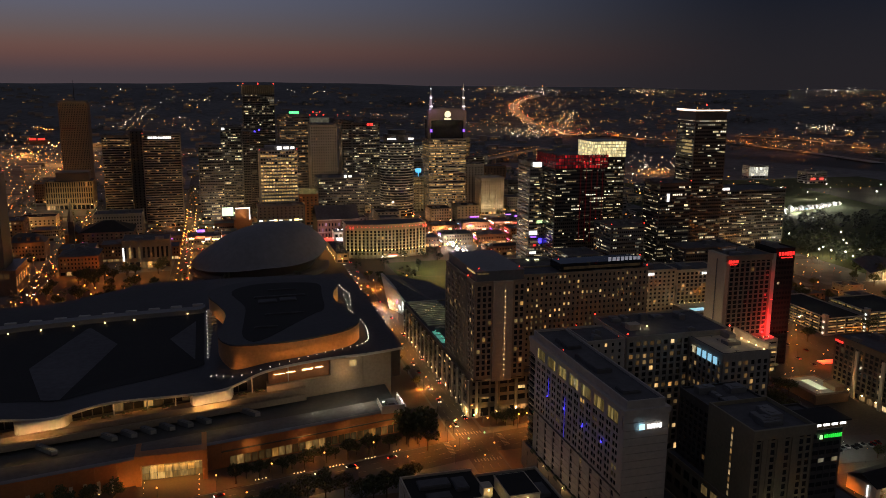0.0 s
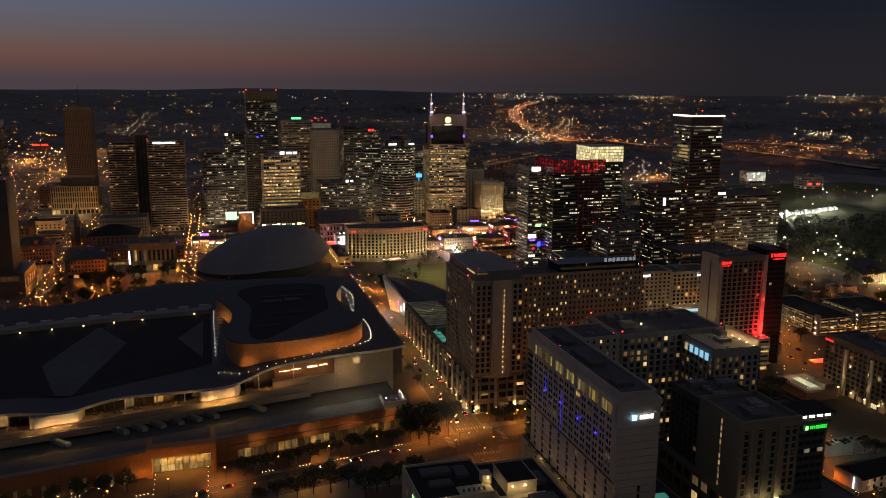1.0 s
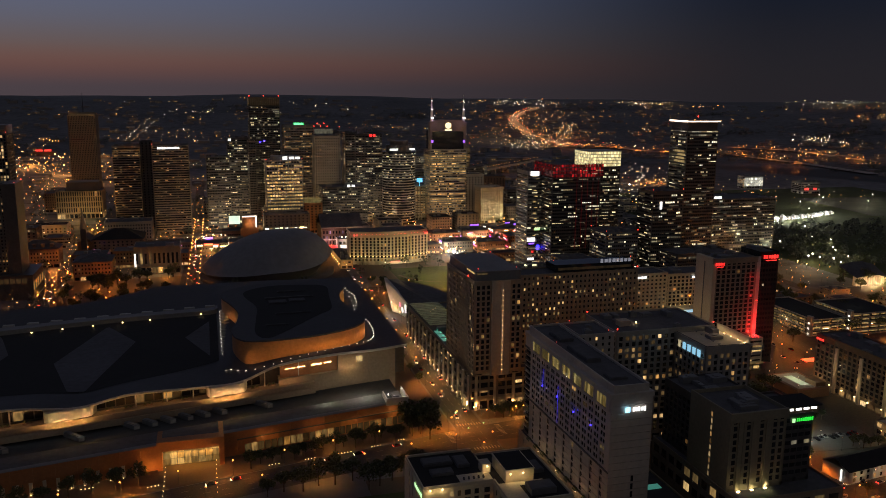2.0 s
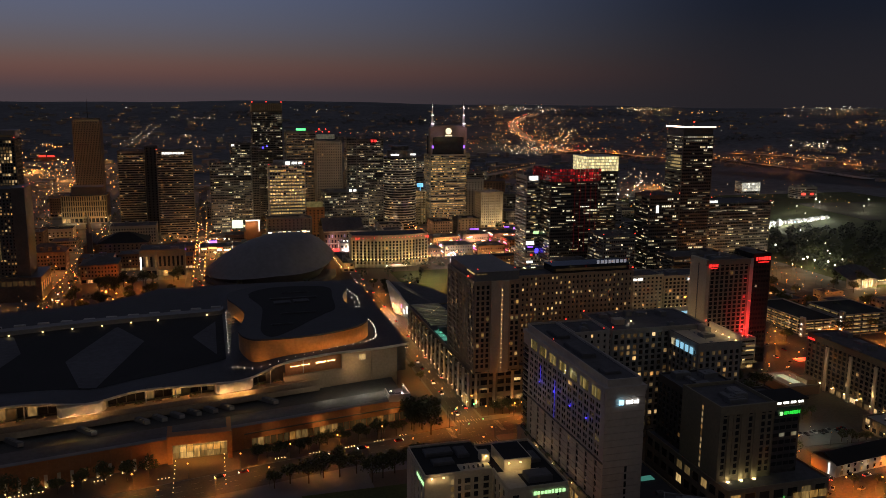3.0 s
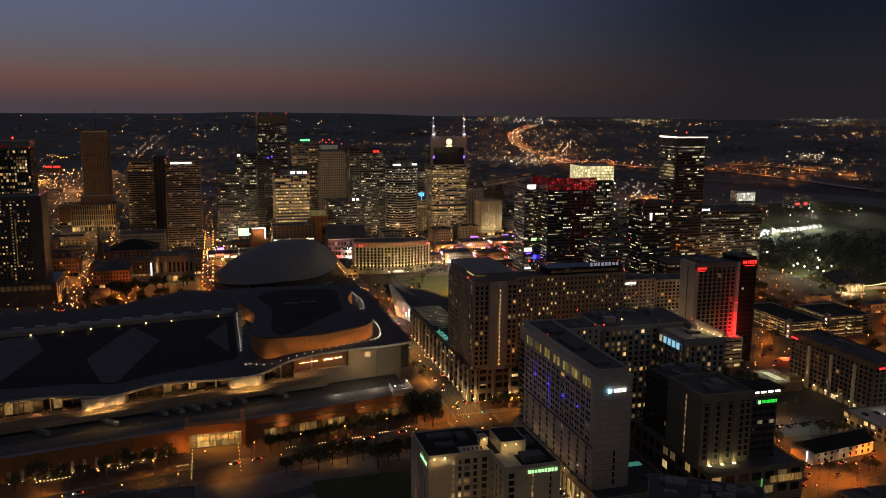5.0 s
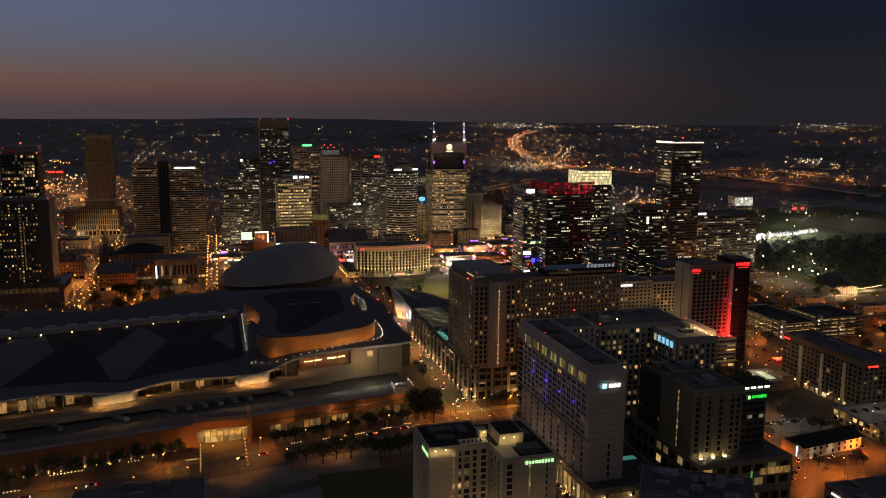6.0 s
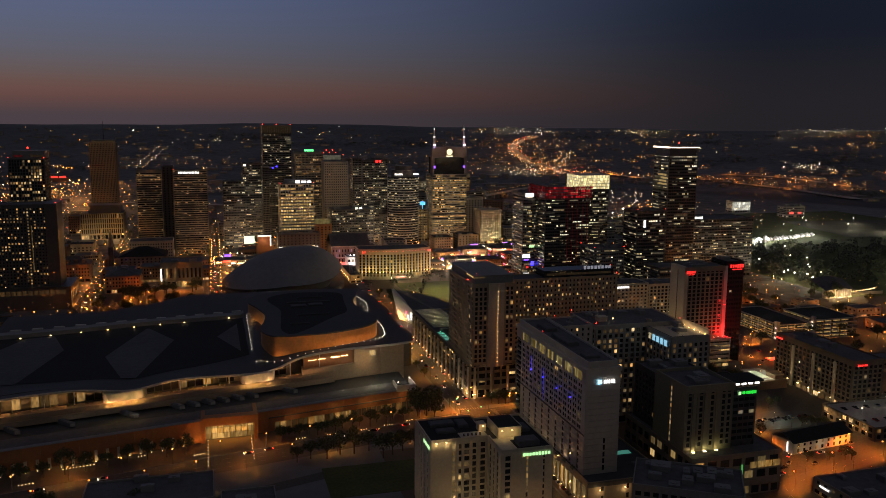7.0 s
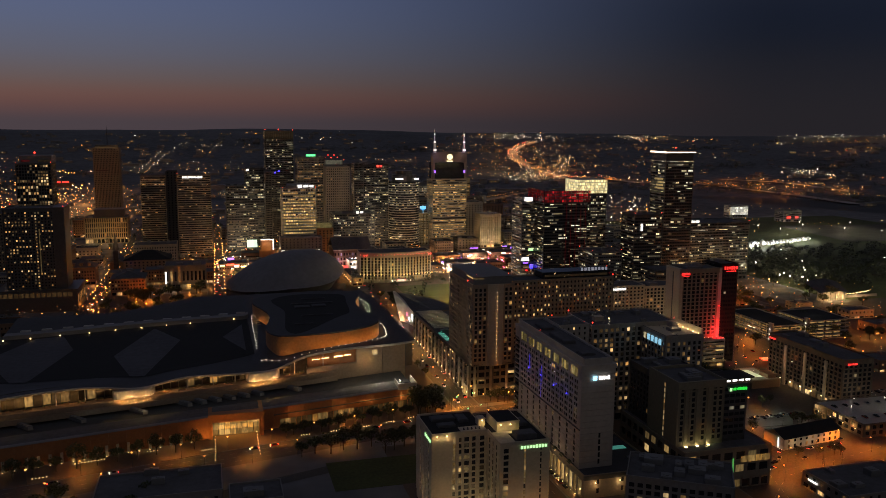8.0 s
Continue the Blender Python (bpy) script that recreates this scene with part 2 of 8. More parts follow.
# ---- geometry helpers ----
class Geo:
    """Vertices and faces gathered for one mesh."""

    def __init__(self):
        self.v, self.f = [], []

    def box(self, x0, x1, y0, y1, z0, z1, bottom=True):
        i = len(self.v)
        self.v += [(x0, y0, z0), (x1, y0, z0), (x1, y1, z0), (x0, y1, z0), (x0, y0, z1), (x1, y0, z1), (x1, y1, z1), (x0, y1, z1)]
        self.f += [(i, i + 1, i + 5, i + 4), (i + 1, i + 2, i + 6, i + 5), (i + 2, i + 3, i + 7, i + 6), (i + 3, i, i + 4, i + 7), (i + 4, i + 5, i + 6, i + 7)]
        if bottom:
            self.f.append((i + 3, i + 2, i + 1, i))
        return self

    def pane(self, p, u, n, w, h, t=0.06):
        """A thin slab: p its lower corner, u along it, n out of the wall."""
        i = len(self.v)
        for k in (0, t):
            for a, b in ((0, 0), (w, 0), (w, h), (0, h)):
                self.v.append((p[0] + u[0] * a + n[0] * k, p[1] + u[1] * a + n[1] * k, p[2] + b))
        self.f += [(i + 4, i + 5, i + 6, i + 7)] + [(i + a, i + (a + 1) % 4, i + 4 + (a + 1) % 4, i + 4 + a) for a in range(4)]
        return self

    def prism(self, pts, z0, z1, cap=True):
        i, n = len(self.v), len(pts)
        self.v += [(x, y, z0) for x, y in pts] + [(x, y, z1) for x, y in pts]
        self.f += [(i + k, i + (k + 1) % n, i + n + (k + 1) % n, i + n + k) for k in range(n)]
        if cap:
            self.f += [tuple(range(i + n, i + 2 * n)), tuple(range(i + n - 1, i - 1, -1))]
        return self

    def tube(self, x, y, z0, z1, r0, r1=None, n=8):
        r1 = r0 if r1 is None else r1
        i = len(self.v)
        for z, r in ((z0, r0), (z1, r1)):
            self.v += [(x + r * math.cos(6.2832 * k / n), y + r * math.sin(6.2832 * k / n), z) for k in range(n)]
        self.f += [(i + k, i + (k + 1) % n, i + n + (k + 1) % n, i + n + k) for k in range(n)]
        self.f += [tuple(range(i + n, i + 2 * n)), tuple(range(i + n - 1, i - 1, -1))]
        return self

    def limb(self, a, b, r0, r1, n=6):
        a, b = Vector(a), Vector(b)
        q = (b - a).to_track_quat("Z", "Y").to_matrix()
        i = len(self.v)
        for c, r in ((a, r0), (b, r1)):
            self.v += [tuple(c + q @ Vector((r * math.cos(6.2832 * k / n), r * math.sin(6.2832 * k / n), 0))) for k in range(n)]
        self.f += [(i + k, i + (k + 1) % n, i + n + (k + 1) % n, i + n + k) for k in range(n)] + [tuple(range(i + n, i + 2 * n))]
        return self

    def bead(self, x, y, z, r):
        i = len(self.v)
        self.v += [(x + r, y, z), (x - r, y, z), (x, y + r, z), (x, y - r, z), (x, y, z + r), (x, y, z - r)]
        self.f += [(i + a, i + b, i + c) for a, b, c in ((0, 2, 4), (2, 1, 4), (1, 3, 4), (3, 0, 4), (2, 0, 5), (1, 2, 5), (3, 1, 5), (0, 3, 5))]
        return self

    def sheet(self, rows):
        """A surface through rows of points."""
        i, n = len(self.v), len(rows[0])
        for r in rows:
            self.v += [tuple(p) for p in r]
        for a in range(len(rows) - 1):
            self.f += [(i + a * n + k, i + a * n + k + 1, i + (a + 1) * n + k + 1, i + (a + 1) * n + k) for k in range(n - 1)]
        return self

    def mesh(self, name, material, smooth=False):
        me = bpy.data.meshes.new(name)
        me.from_pydata(self.v, [], self.f)
        me.materials.append(material)
        if smooth:
            me.polygons.foreach_set("use_smooth", [True] * len(me.polygons))
        me.update()
        return me


def part(name, geo, material, parent, label="", at=(0, 0, 0), smooth=False):
    data = geo if isinstance(geo, bpy.types.Mesh) else geo.mesh(name, material, smooth)
    ob = new(name, data)
    ob.parent = parent
    ob.location = at
    if label:
        tagged(ob, label)
    return ob


def thing(name, label, category, group="", at=(0, 0, 0), rz=0.0, kind=""):
    ob = new(name)
    ob.empty_display_size = 1
    ob.matrix_basis = pose(*at, 0, 0, rz)
    return tagged(ob, label, category, group, kind)


def solid(name, geo, material, label, category, kind="", at=(0, 0, 0), smooth=False, group=""):
    ob = new(name, geo.mesh(name, material, smooth))
    ob.location = at
    return tagged(ob, label, category, group, kind)


def spline(pts, steps=8, closed=False):
    """Catmull-Rom through a few control points."""
    n, out = len(pts), []
    for i in range(n if closed else n - 1):
        a, b, c, d = (pts[(i + k) % n] if closed else pts[min(max(i + k, 0), n - 1)] for k in (-1, 0, 1, 2))
        for s in range(steps):
            t = s / steps
            out.append(tuple(0.5 * (2 * b[j] + (c[j] - a[j]) * t + (2 * a[j] - 5 * b[j] + 4 * c[j] - d[j]) * t * t + (3 * b[j] - a[j] - 3 * c[j] + d[j]) * t ** 3) for j in range(len(b))))
    if not closed:
        out.append(tuple(pts[-1]))
    return out


def globe(parent, x, y, z0, h, r, material, label="", name="globe"):
    """A small lamp globe on a thin post."""
    part("post", Geo().tube(x, y, z0, z0 + h, 0.06, n=5), steel, parent)
    return part(name, Geo().bead(x, y, z0 + h + r * 0.7, r), material, parent, label)


# ---- building kinds ----
TAKEN = []          # plan rectangles in use
rng = random.Random(7)
# face: corner, direction along, outward normal as factors of (width, depth)
FACES = {"S": ((0, 0), (1, 0), (0, -1), 0), "W": ((0, 1), (0, -1), (-1, 0), 1), "E": ((1, 0), (0, 1), (1, 0), 1), "N": ((1, 1), (-1, 0), (0, 1), 0)}


def facade(wall, lit_geo, dark_geo, singles, bars, face, w, d, z0, z1, bay, floor, pier, span, lit, rec, rows_lit, margin=0.8, top=0.0, col_lit=(), streak=False, runs_of=(1, 1, 1, 1, 1, 2, 2, 3, 4), tall_of=(1.0, 1.4, 1.8)):
    """Piers and spandrels stand proud of the core; the panes sit between them."""
    (cx, cy), (ux, uy), (nx, ny), k = FACES[face]
    run = d if k else w
    ox, oy = cx * w, cy * d
    n = max(1, round((run - 2 * margin) / bay))
    b = (run - 2 * margin) / n
    fl = max(1, int((z1 - z0 - top) / floor))

    def slab(a0, a1, q0, q1, t0, t1):
        xs = (ox + ux * a0 + nx * t0, ox + ux * a1 + nx * t1)
        ys = (oy + uy * a0 + ny * t0, oy + uy * a1 + ny * t1)
        if bars is not None:
            bars.append(("pier" if q1 - q0 > 6 else "spandrel", (min(xs), max(xs), min(ys), max(ys), q0, q1)))
        else:
            wall.box(min(xs), max(xs), min(ys), max(ys), q0, q1)
    if pier > 0:
        for i in range(n + 1):
            c = margin + i * b
            h = pier / 2
            slab(max(0.0, c - h), min(run, c + h), z0, z1, -rec, 0)
    slab(0, margin, z0, z1, -rec, -0.003)
    slab(run - margin, run, z0, z1, -rec, -0.003)
    for j in range(fl + 1):
        q = z0 + j * floor
        if span > 0:
            slab(margin, run - margin, q, min(z1, q + span) if j < fl else z1, -rec, -0.06)
    for j in range(fl):
        q = z0 + j * floor + span
        full = rows_lit.get(j, rows_lit.get(j - fl))
        runs = [rng.choice((0.15, 0.4, 0.8, 1.2, 2.4)) for _ in range(n // 4 + 1)]
        row_on = rng.choice((0.5, 0.8, 1.0, 1.3))
        if streak and singles is None:
            a0 = margin + 0.02
            dark_geo.pane((ox + ux * a0 - nx * rec, oy + uy * a0 - ny * rec, q), (ux, uy), (nx, ny), run - 2 * margin - 0.04, floor - span - 0.04, 0.08)
            tall = min(floor - span - 0.1, rng.choice(tall_of))
            i = 0
            while i < n:
                chance = lit * runs[i // 4] * row_on * 1.0 if full is None else full
                if rng.random() > chance:
                    i += 1
                    continue
                count = min(n - i, rng.choice(runs_of))
                a = margin + i * b + pier / 2 + 0.02
                lit_geo.pane((ox + ux * a - nx * rec, oy + uy * a - ny * rec, q + floor - span - 0.06 - tall), (ux, uy), (nx, ny), count * b - pier - 0.04, tall, 0.12)
                i += count
            continue
        for i in range(n):
            chance = lit * runs[i // 4] * row_on if full is None else full
            a = margin + i * b + pier / 2 + 0.02
            p = (ox + ux * a - nx * rec, oy + uy * a - ny * rec, q)
            on = rng.random() < chance or i in col_lit
            size = (b - pier - 0.04, floor - span - 0.04)
            if singles is not None and len(singles) < 120:
                singles.append((p, face, size, on))
            else:
                (lit_geo if on else dark_geo).pane(p, (ux, uy), (nx, ny), *size)


STYLES = {
    "hotel": dict(bay=3.8, floor=3.25, pier=1.4, span=1.1, lit=0.24, tone="warm", rec=0.35),
    "office": dict(bay=2.2, floor=3.7, pier=0.5, span=2.0, lit=0.42, tone="cool", rec=0.25, streak=True),
    "glass": dict(bay=2.2, floor=3.5, pier=0.5, span=1.7, lit=0.25, tone="cool", rec=0.17, streak=True),
    "bands": dict(bay=2.4, floor=3.7, pier=0.0, span=2.1, lit=0.40, tone="gold", rec=0.3, streak=True),
    "old": dict(bay=3.2, floor=3.9, pier=1.8, span=2.0, lit=0.16, tone="warm", rec=0.3),
    "grid": dict(bay=4.6, floor=3.3, pier=1.6, span=0.9, lit=0.26, tone="gold", rec=0.5),
    "plain": dict(bay=5.0, floor=3.6, pier=3.2, span=1.8, lit=0.10, tone="warm", rec=0.25),
}


def tower(name, label, x0, x1, y0, y1, h, wall_mat, style="hotel", z0=0.0, base=5.0, singles=False, roof=roof_dark, units=4, parent=None,
          category="building", group="", rz=0.0, faces="SWEN", rows_lit=None, parapet=1.1, shop=None, red=0, own_roof=True, col_lit=(), **over):
    """A storeyed building: core with proud piers and spandrels, panes, base, roof, parapet and rooftop units."""
    s = dict(STYLES[style])
    s.update(over)
    w, d = x1 - x0, y1 - y0
    TAKEN.append((x0, x1, y0, y1))
    home = parent or thing(name, label, category, group, (x0, y0, 0), rz)
    off = (0, 0, 0) if parent is None else (x0, y0, 0)
    rec = s["rec"]
    wall, lit_geo, dark_geo = Geo(), Geo(), Geo()
    frame_geo = Geo() if h - z0 > 15 else wall
    wall.box(rec, w - rec, rec, d - rec, z0, h - 0.05)
    single = [] if singles else None
    bars = []
    zf = z0 + base
    for face in faces:
        vis = face == "S" or face == ("W" if x0 > -10 else "E")
        facade(frame_geo, lit_geo, dark_geo, single if vis else None, bars if vis and singles else None, face, w, d, zf, h, s["bay"], s["floor"], s["pier"], s["span"],
               s["lit"] if vis else s["lit"] * 0.6, rec, rows_lit or {}, top=s.get("top", 0.0), col_lit=col_lit if vis else (), streak=s.get("streak", False), runs_of=s.get("runs_of", (1, 1, 1, 1, 1, 2, 2, 3, 4)), tall_of=s.get("tall_of", (1.0, 1.4, 1.8)))
    if base > 0.5:
        wall.box(0, w, 0, d, z0, z0 + 0.6)
        wall.box(0, w, 0, d, zf - 1.2, zf - 0.003)
        n = max(2, round(w / 6))
        for i in range(n + 1):
            c = min(max(w * i / n, 0.6), w - 0.6)
            wall.box(c - 0.6, c + 0.6, 0, 0.5, z0, zf)
        m = max(2, round(d / 6))
        for i in range(m + 1):
            c = min(max(d * i / m, 0.6), d - 0.6)
            wall.box(0, 0.5, c - 0.6, c + 0.6, z0, zf)
            wall.box(w - 0.5, w, c - 0.6, c + 0.6, z0, zf)
        glow = shop if shop is not None else 0.3
        for i in range(n):
            (lit_geo if rng.random() < glow else dark_geo).pane((w * i / n + 0.7, rec, z0 + 0.7), (1, 0), (0, -1), w / n - 1.4, base - 2.0)
        for i in range(m):
            (lit_geo if rng.random() < glow else dark_geo).pane((rec, d * (i + 1) / m - 0.7, z0 + 0.7), (0, -1), (-1, 0), d / m - 1.4, base - 2.0)
            (lit_geo if rng.random() < glow else dark_geo).pane((w - rec, d * i / m + 0.7, z0 + 0.7), (0, 1), (1, 0), d / m - 1.4, base - 2.0)
    # parapet
    wall.box(0, w, 0, 0.5, h - 0.1, h + parapet), wall.box(0, w, d - 0.5, d, h - 0.1, h + parapet)
    wall.box(0, 0.5, 0.5, d - 0.5, h - 0.1, h + parapet), wall.box(w - 0.5, w, 0.5, d - 0.5, h - 0.1, h + parapet)
    part("wall", wall, wall_mat, home, at=off)
    if frame_geo is not wall and frame_geo.v:
        tagged(part("facade_frame", frame_geo, wall_mat, home, at=off), kind="stuff")
    if lit_geo.v:
        tagged(part("lit_glazing", lit_geo, LIT[s["tone"]][0], home, at=off), kind="stuff")
    if dark_geo.v:
        tagged(part("dark_glazing", dark_geo, glass_dark, home, at=off), kind="stuff")
    if single:
        shared = {}
        for p, face, size, on in single:
            key = (face, round(size[0], 3), round(size[1], 3), on)
            if key not in shared:
                (_, u, n_, _) = FACES[face]
                shared[key] = Geo().pane((0, 0, 0), u, n_, *size, t=0.1).mesh("window", LIT[s["tone"]][1] if on else glass_one)
            part("window", shared[key], None, home, at=(p[0] + off[0], p[1] + off[1], p[2]))
    made = {}
    for nm, (a0, a1, b0, b1, c0, c1) in bars:
        key = (nm, round(a1 - a0, 3), round(b1 - b0, 3), round(c1 - c0, 3))
        if key not in made:
            made[key] = Geo().box(0, a1 - a0, 0, b1 - b0, 0, c1 - c0).mesh(nm, wall_mat)
        part(nm, made[key], None, home, at=(a0 + off[0], b0 + off[1], c0))
    if own_roof:
        part("roof", Geo().box(0.5, w - 0.5, 0.5, d - 0.5, h, h + 0.15), roof, home, at=off)
    for i in range(units):
        uw, ud, uh = rng.uniform(2.5, min(9, w * 0.35)), rng.uniform(2.5, min(8, d * 0.35)), rng.uniform(1.2, 3.4)
        ux, uy = rng.uniform(1.5, max(1.6, w - uw - 1.5)), rng.uniform(1.5, max(1.6, d - ud - 1.5))
        g = Geo().box(ux, ux + uw, uy, uy + ud, h + 0.15, h + uh)
        g.box(ux + 0.2, ux + uw - 0.2, uy + 0.2, uy + ud - 0.2, h + uh, h + uh + 0.18)
        g.tube(ux + uw * 0.5, uy + ud * 0.5, h + uh + 0.18, h + uh + 0.5, min(uw, ud) * 0.3, n=10)
        part("rooftop_unit", g, unit_mat, home, at=off)
    for i in range(red):
        cx, cy = ((0.6, 0.6), (w - 0.6, 0.6), (0.6, d - 0.6), (w - 0.6, d - 0.6))[i % 4]
        globe(home, cx + off[0], cy + off[1], h + parapet, 1.0, 0.6, E_RED, "red aircraft warning light", "warning_light")
    return home


def sign(label, x, y, z, w, h, material, bars, face="S", parent=None, name="lit_sign", back=True):
    """A lit sign of plain bars on thin rails, at a wall: x, y, z its lower left corner as one faces it."""
    (_, u, n, _) = FACES[face]
    home = thing(name, label, "sign", at=(x, y, z)) if parent is None else new(name)
    if parent is not None:
        home.parent = parent
        home.location = (x, y, z)
    if back:
        g = Geo().pane((0, 0, h * 0.08), u, n, w, h * 0.07, 0.12).pane((0, 0, h * 0.85), u, n, w, h * 0.07, 0.12)
        part("rail", g, steel, home)
    r = random.Random(int(abs(x * 7 + y * 3)))
    cuts = [(i + 0.12) / bars for i in range(bars)]
    for c in cuts:
        bw = w / bars * r.uniform(0.62, 0.8)
        bh = h * r.uniform(0.72, 1.0)
        part("letter_bar", Geo().pane((u[0] * c * w + n[0] * 0.14, u[1] * c * w + n[1] * 0.14, (h - bh) / 2), u, n, bw, bh, 0.2), material, home)
    return home


# ---- ground, hills, river, roads ----
def hill(r, a):
    """Height of the land: flat downtown, a rising rim of low wooded hills far out."""
    s = min(max((r - 2300) / 2400, 0), 1)
    s = s * s * (3 - 2 * s)
    return s * (150 + 6 * math.sin(a * 7 + 1) + 4 * math.sin(a * 17) + 2 * math.sin(a * 41))


g = Geo()
rings = [0, 300, 700, 1200, 1800, 2300] + [2300 + 100 * k for k in range(1, 25)] + [4760]
g.sheet([[(r * math.sin(a), r * math.cos(a), hill(r, a)) for a in [6.283185 * k / 180 for k in range(181)]] for r in rings])
solid("ground", g, ground_mat, "dark city ground with low wooded hills far out", "ground", "structure", smooth=True)


def strip(path, width, z, thick=0.0):
    """A road along a polyline."""
    rows = []
    for i, p in enumerate(path):
        a, b = Vector(path[max(i - 1, 0)]), Vector(path[min(i + 1, len(path) - 1)])
        t = (b - a).normalized()
        n = Vector((-t.y, t.x)) * width / 2
        rows.append([(p[0] + n.x, p[1] + n.y, z), (p[0] - n.x, p[1] - n.y, z)])
    return Geo().sheet(rows)


ROAD_N = [0]


def road(path, width, label="dark asphalt city street under sodium lamps", mark=True):
    ROAD_N[0] += 1
    z = 0.02 + 0.006 * ROAD_N[0]
    ob = solid("road_%d" % ROAD_N[0], strip(path, width, z), asphalt, label, "road", "structure")
    if mark:
        g = Geo()
        for (x0, y0), (x1, y1) in zip(path, path[1:]):
            d = math.dist((x0, y0), (x1, y1))
            ux, uy = (x1 - x0) / d, (y1 - y0) / d
            for k in range(int(d / 9)):
                for off in ((0,) if width < 15 else (-width / 4, 0, width / 4)):
                    cx, cy = x0 + ux * (k * 9 + 3) - uy * off, y0 + uy * (k * 9 + 3) + ux * off
                    a = [(cx - uy * 0.09, cy + ux * 0.09), (cx + uy * 0.09, cy - ux * 0.09), (cx + ux * 4 + uy * 0.09, cy + uy * 4 - ux * 0.09), (cx + ux * 4 - uy * 0.09, cy + uy * 4 + ux * 0.09)]
                    i = len(g.v)
                    g.v += [(q[0], q[1], z + 0.012) for q in a]
                    g.f.append((i, i + 1, i + 2, i + 3))
        tagged(part("lane_marks", g, paint_line, ob), kind="stuff")
    return ob


def kvb_y(x):
    """Centre line of the wide boulevard in front of the convention centre."""
    return 361 + 0.21 * x if x < 138 else 390 + 0.13 * (x - 138)


road([(130, 180), (131, 500), (134, 700), (135, 752)], 17)
road([(140, 942), (142, 1500)], 17)
road([(x, kvb_y(x)) for x in (-900, -400, -100, 0, 138, 260, 460, 700)], 23)
AVENUES = [-412, -283, -155, -28, 268, 398, 560, 700]
for ax in AVENUES[:4]:
    road([(ax - 8, 640 if ax < -160 else 715), (ax, 950), (ax + 6, 1700)], 15)
for ax in AVENUES[4:]:
    road([(ax, 640), (ax + 4, 1300)], 14)
for sy in (745, 948, 1100, 1220, 1340, 1480):
    road([(-900, sy - 12), (0, sy), (690, sy + 8)], 15 if sy != 948 else 19)
road([(238, 190), (262, 262), (300, 330), (375, 452), (420, 520), (520, 600)], 13)
road([(215, 205), (268, 252), (360, 276), (520, 300)], 12)
road([(420, 200), (425, 470), (440, 640)], 13)
road([(-600, 250), (-58, 300), (40, 330)], 9, mark=False)

cross = Geo()
for cx_, cy_, along in ((131, 372, 0), (131, 405, 0), (116, 389, 1), (147, 393, 1)):
    for k in range(9):
        o = -6.8 + 1.7 * k
        if along:
            cross.box(cx_ - 1.5, cx_ + 1.5, cy_ + o, cy_ + o + 0.6, 0.10, 0.135)
        else:
            cross.box(cx_ + o, cx_ + o + 0.6, cy_ - 1.5, cy_ + 1.5, 0.10, 0.135)
solid("road_crossing", cross, paint_line, "worn white zebra crossings at the junction", "road marking", "stuff")
RIVER = [(1790, 1040), (1620, 1390), (1470, 1690), (1330, 1990), (1090, 2180), (800, 2230), (600, 2380), (300, 2520), (-300, 2600)]
solid("river", strip(RIVER, 300, 0.12), water_mat, "dark slow river with dim reflections", "river", "structure")


def on_water(x, y):
    p = Vector((x, y))
    for a, b in zip(RIVER, RIVER[1:]):
        a, b = Vector(a), Vector(b)
        t = min(max((p - a).dot(b - a) / (b - a).length_squared, 0), 1)
        if (p - a - (b - a) * t).length < 156:
            return True
    return False


def slab(name, x0, x1, y0, y1, material, label, h=0.16, skew=0.0):
    pts = [(x0, y0 + skew * x0), (x1, y0 + skew * x1), (x1, y1), (x0, y1)]
    return solid(name, Geo().prism(pts, 0, h), material, label, "pavement" if "pave" in name else "lawn", "structure")


slab("pavement_convention", -196, 121, 373.5, 735, pavement_mat, "pale paved block round the convention centre", skew=0.21)
slab("pavement_hotel", 141, 258, 410, 735, pavement_mat, "pale paved block under the tall hotel")
slab("pavement_arena", -18, 131, 756, 936, pavement_mat, "pale paved block round the arena")
slab("pavement_park", 143, 259, 756, 936, pavement_mat, "pale paved block beside the round-fronted hotel")
slab("pavement_near", 60, 121, 225, 350, pavement_mat, "paved block below the pale hotel", h=0.15)
slab("pavement_white", 140, 232, 180, 380, pavement_mat, "paved block below the white hotel", h=0.15)
solid("pavement_lots", Geo().prism([(233, 180), (720, 180), (720, 640), (265, 640), (262, 420), (233, 250)], -0.2, 0.018), lot_mat, "dark stained asphalt lots between the hotels", "pavement", "structure")
slab("pavement_plaza", -150, -40, 716, 850, pavement_mat, "worn paved parking plaza with trees under amber lamps", h=0.14)
slab("lawn_park", 176, 246, 700, 834, grass_mat, "lit curved lawn beside the museum", h=0.22)
slab("lawn_near", 24, 108, 296, 334, grass_mat, "dark lawn beside the boulevard", h=0.2)
slab("lawn_riverside", 640, 1290, 640, 1400, grass_mat, "dim riverside park lawn", h=0.2)
path_g = Geo().sheet([[(x + 2.0, y, 0.30), (x - 2.0, y, 0.30)] for x, y in spline([(180, 800), (196, 770), (222, 760), (244, 775)], 8)])
solid("pavement_path", path_g, pavement_mat, "pale curving path over the lawn", "pavement", "structure")


# ---- convention centre with the rolling roof ----
def front_y(x):
    return 394 + 0.2 * (x + 8)


def eave_y(x):
    return 418 + 0.2 * (x + 87)


EAVE = spline([(-190, 27), (-150, 31), (-118, 31), (-103, 29.5), (-80, 26.2), (-53, 29.8), (-16, 27.6), (4, 27.2), (26, 33.5), (57, 35.6), (85, 35.2), (107, 35.6)], 6)


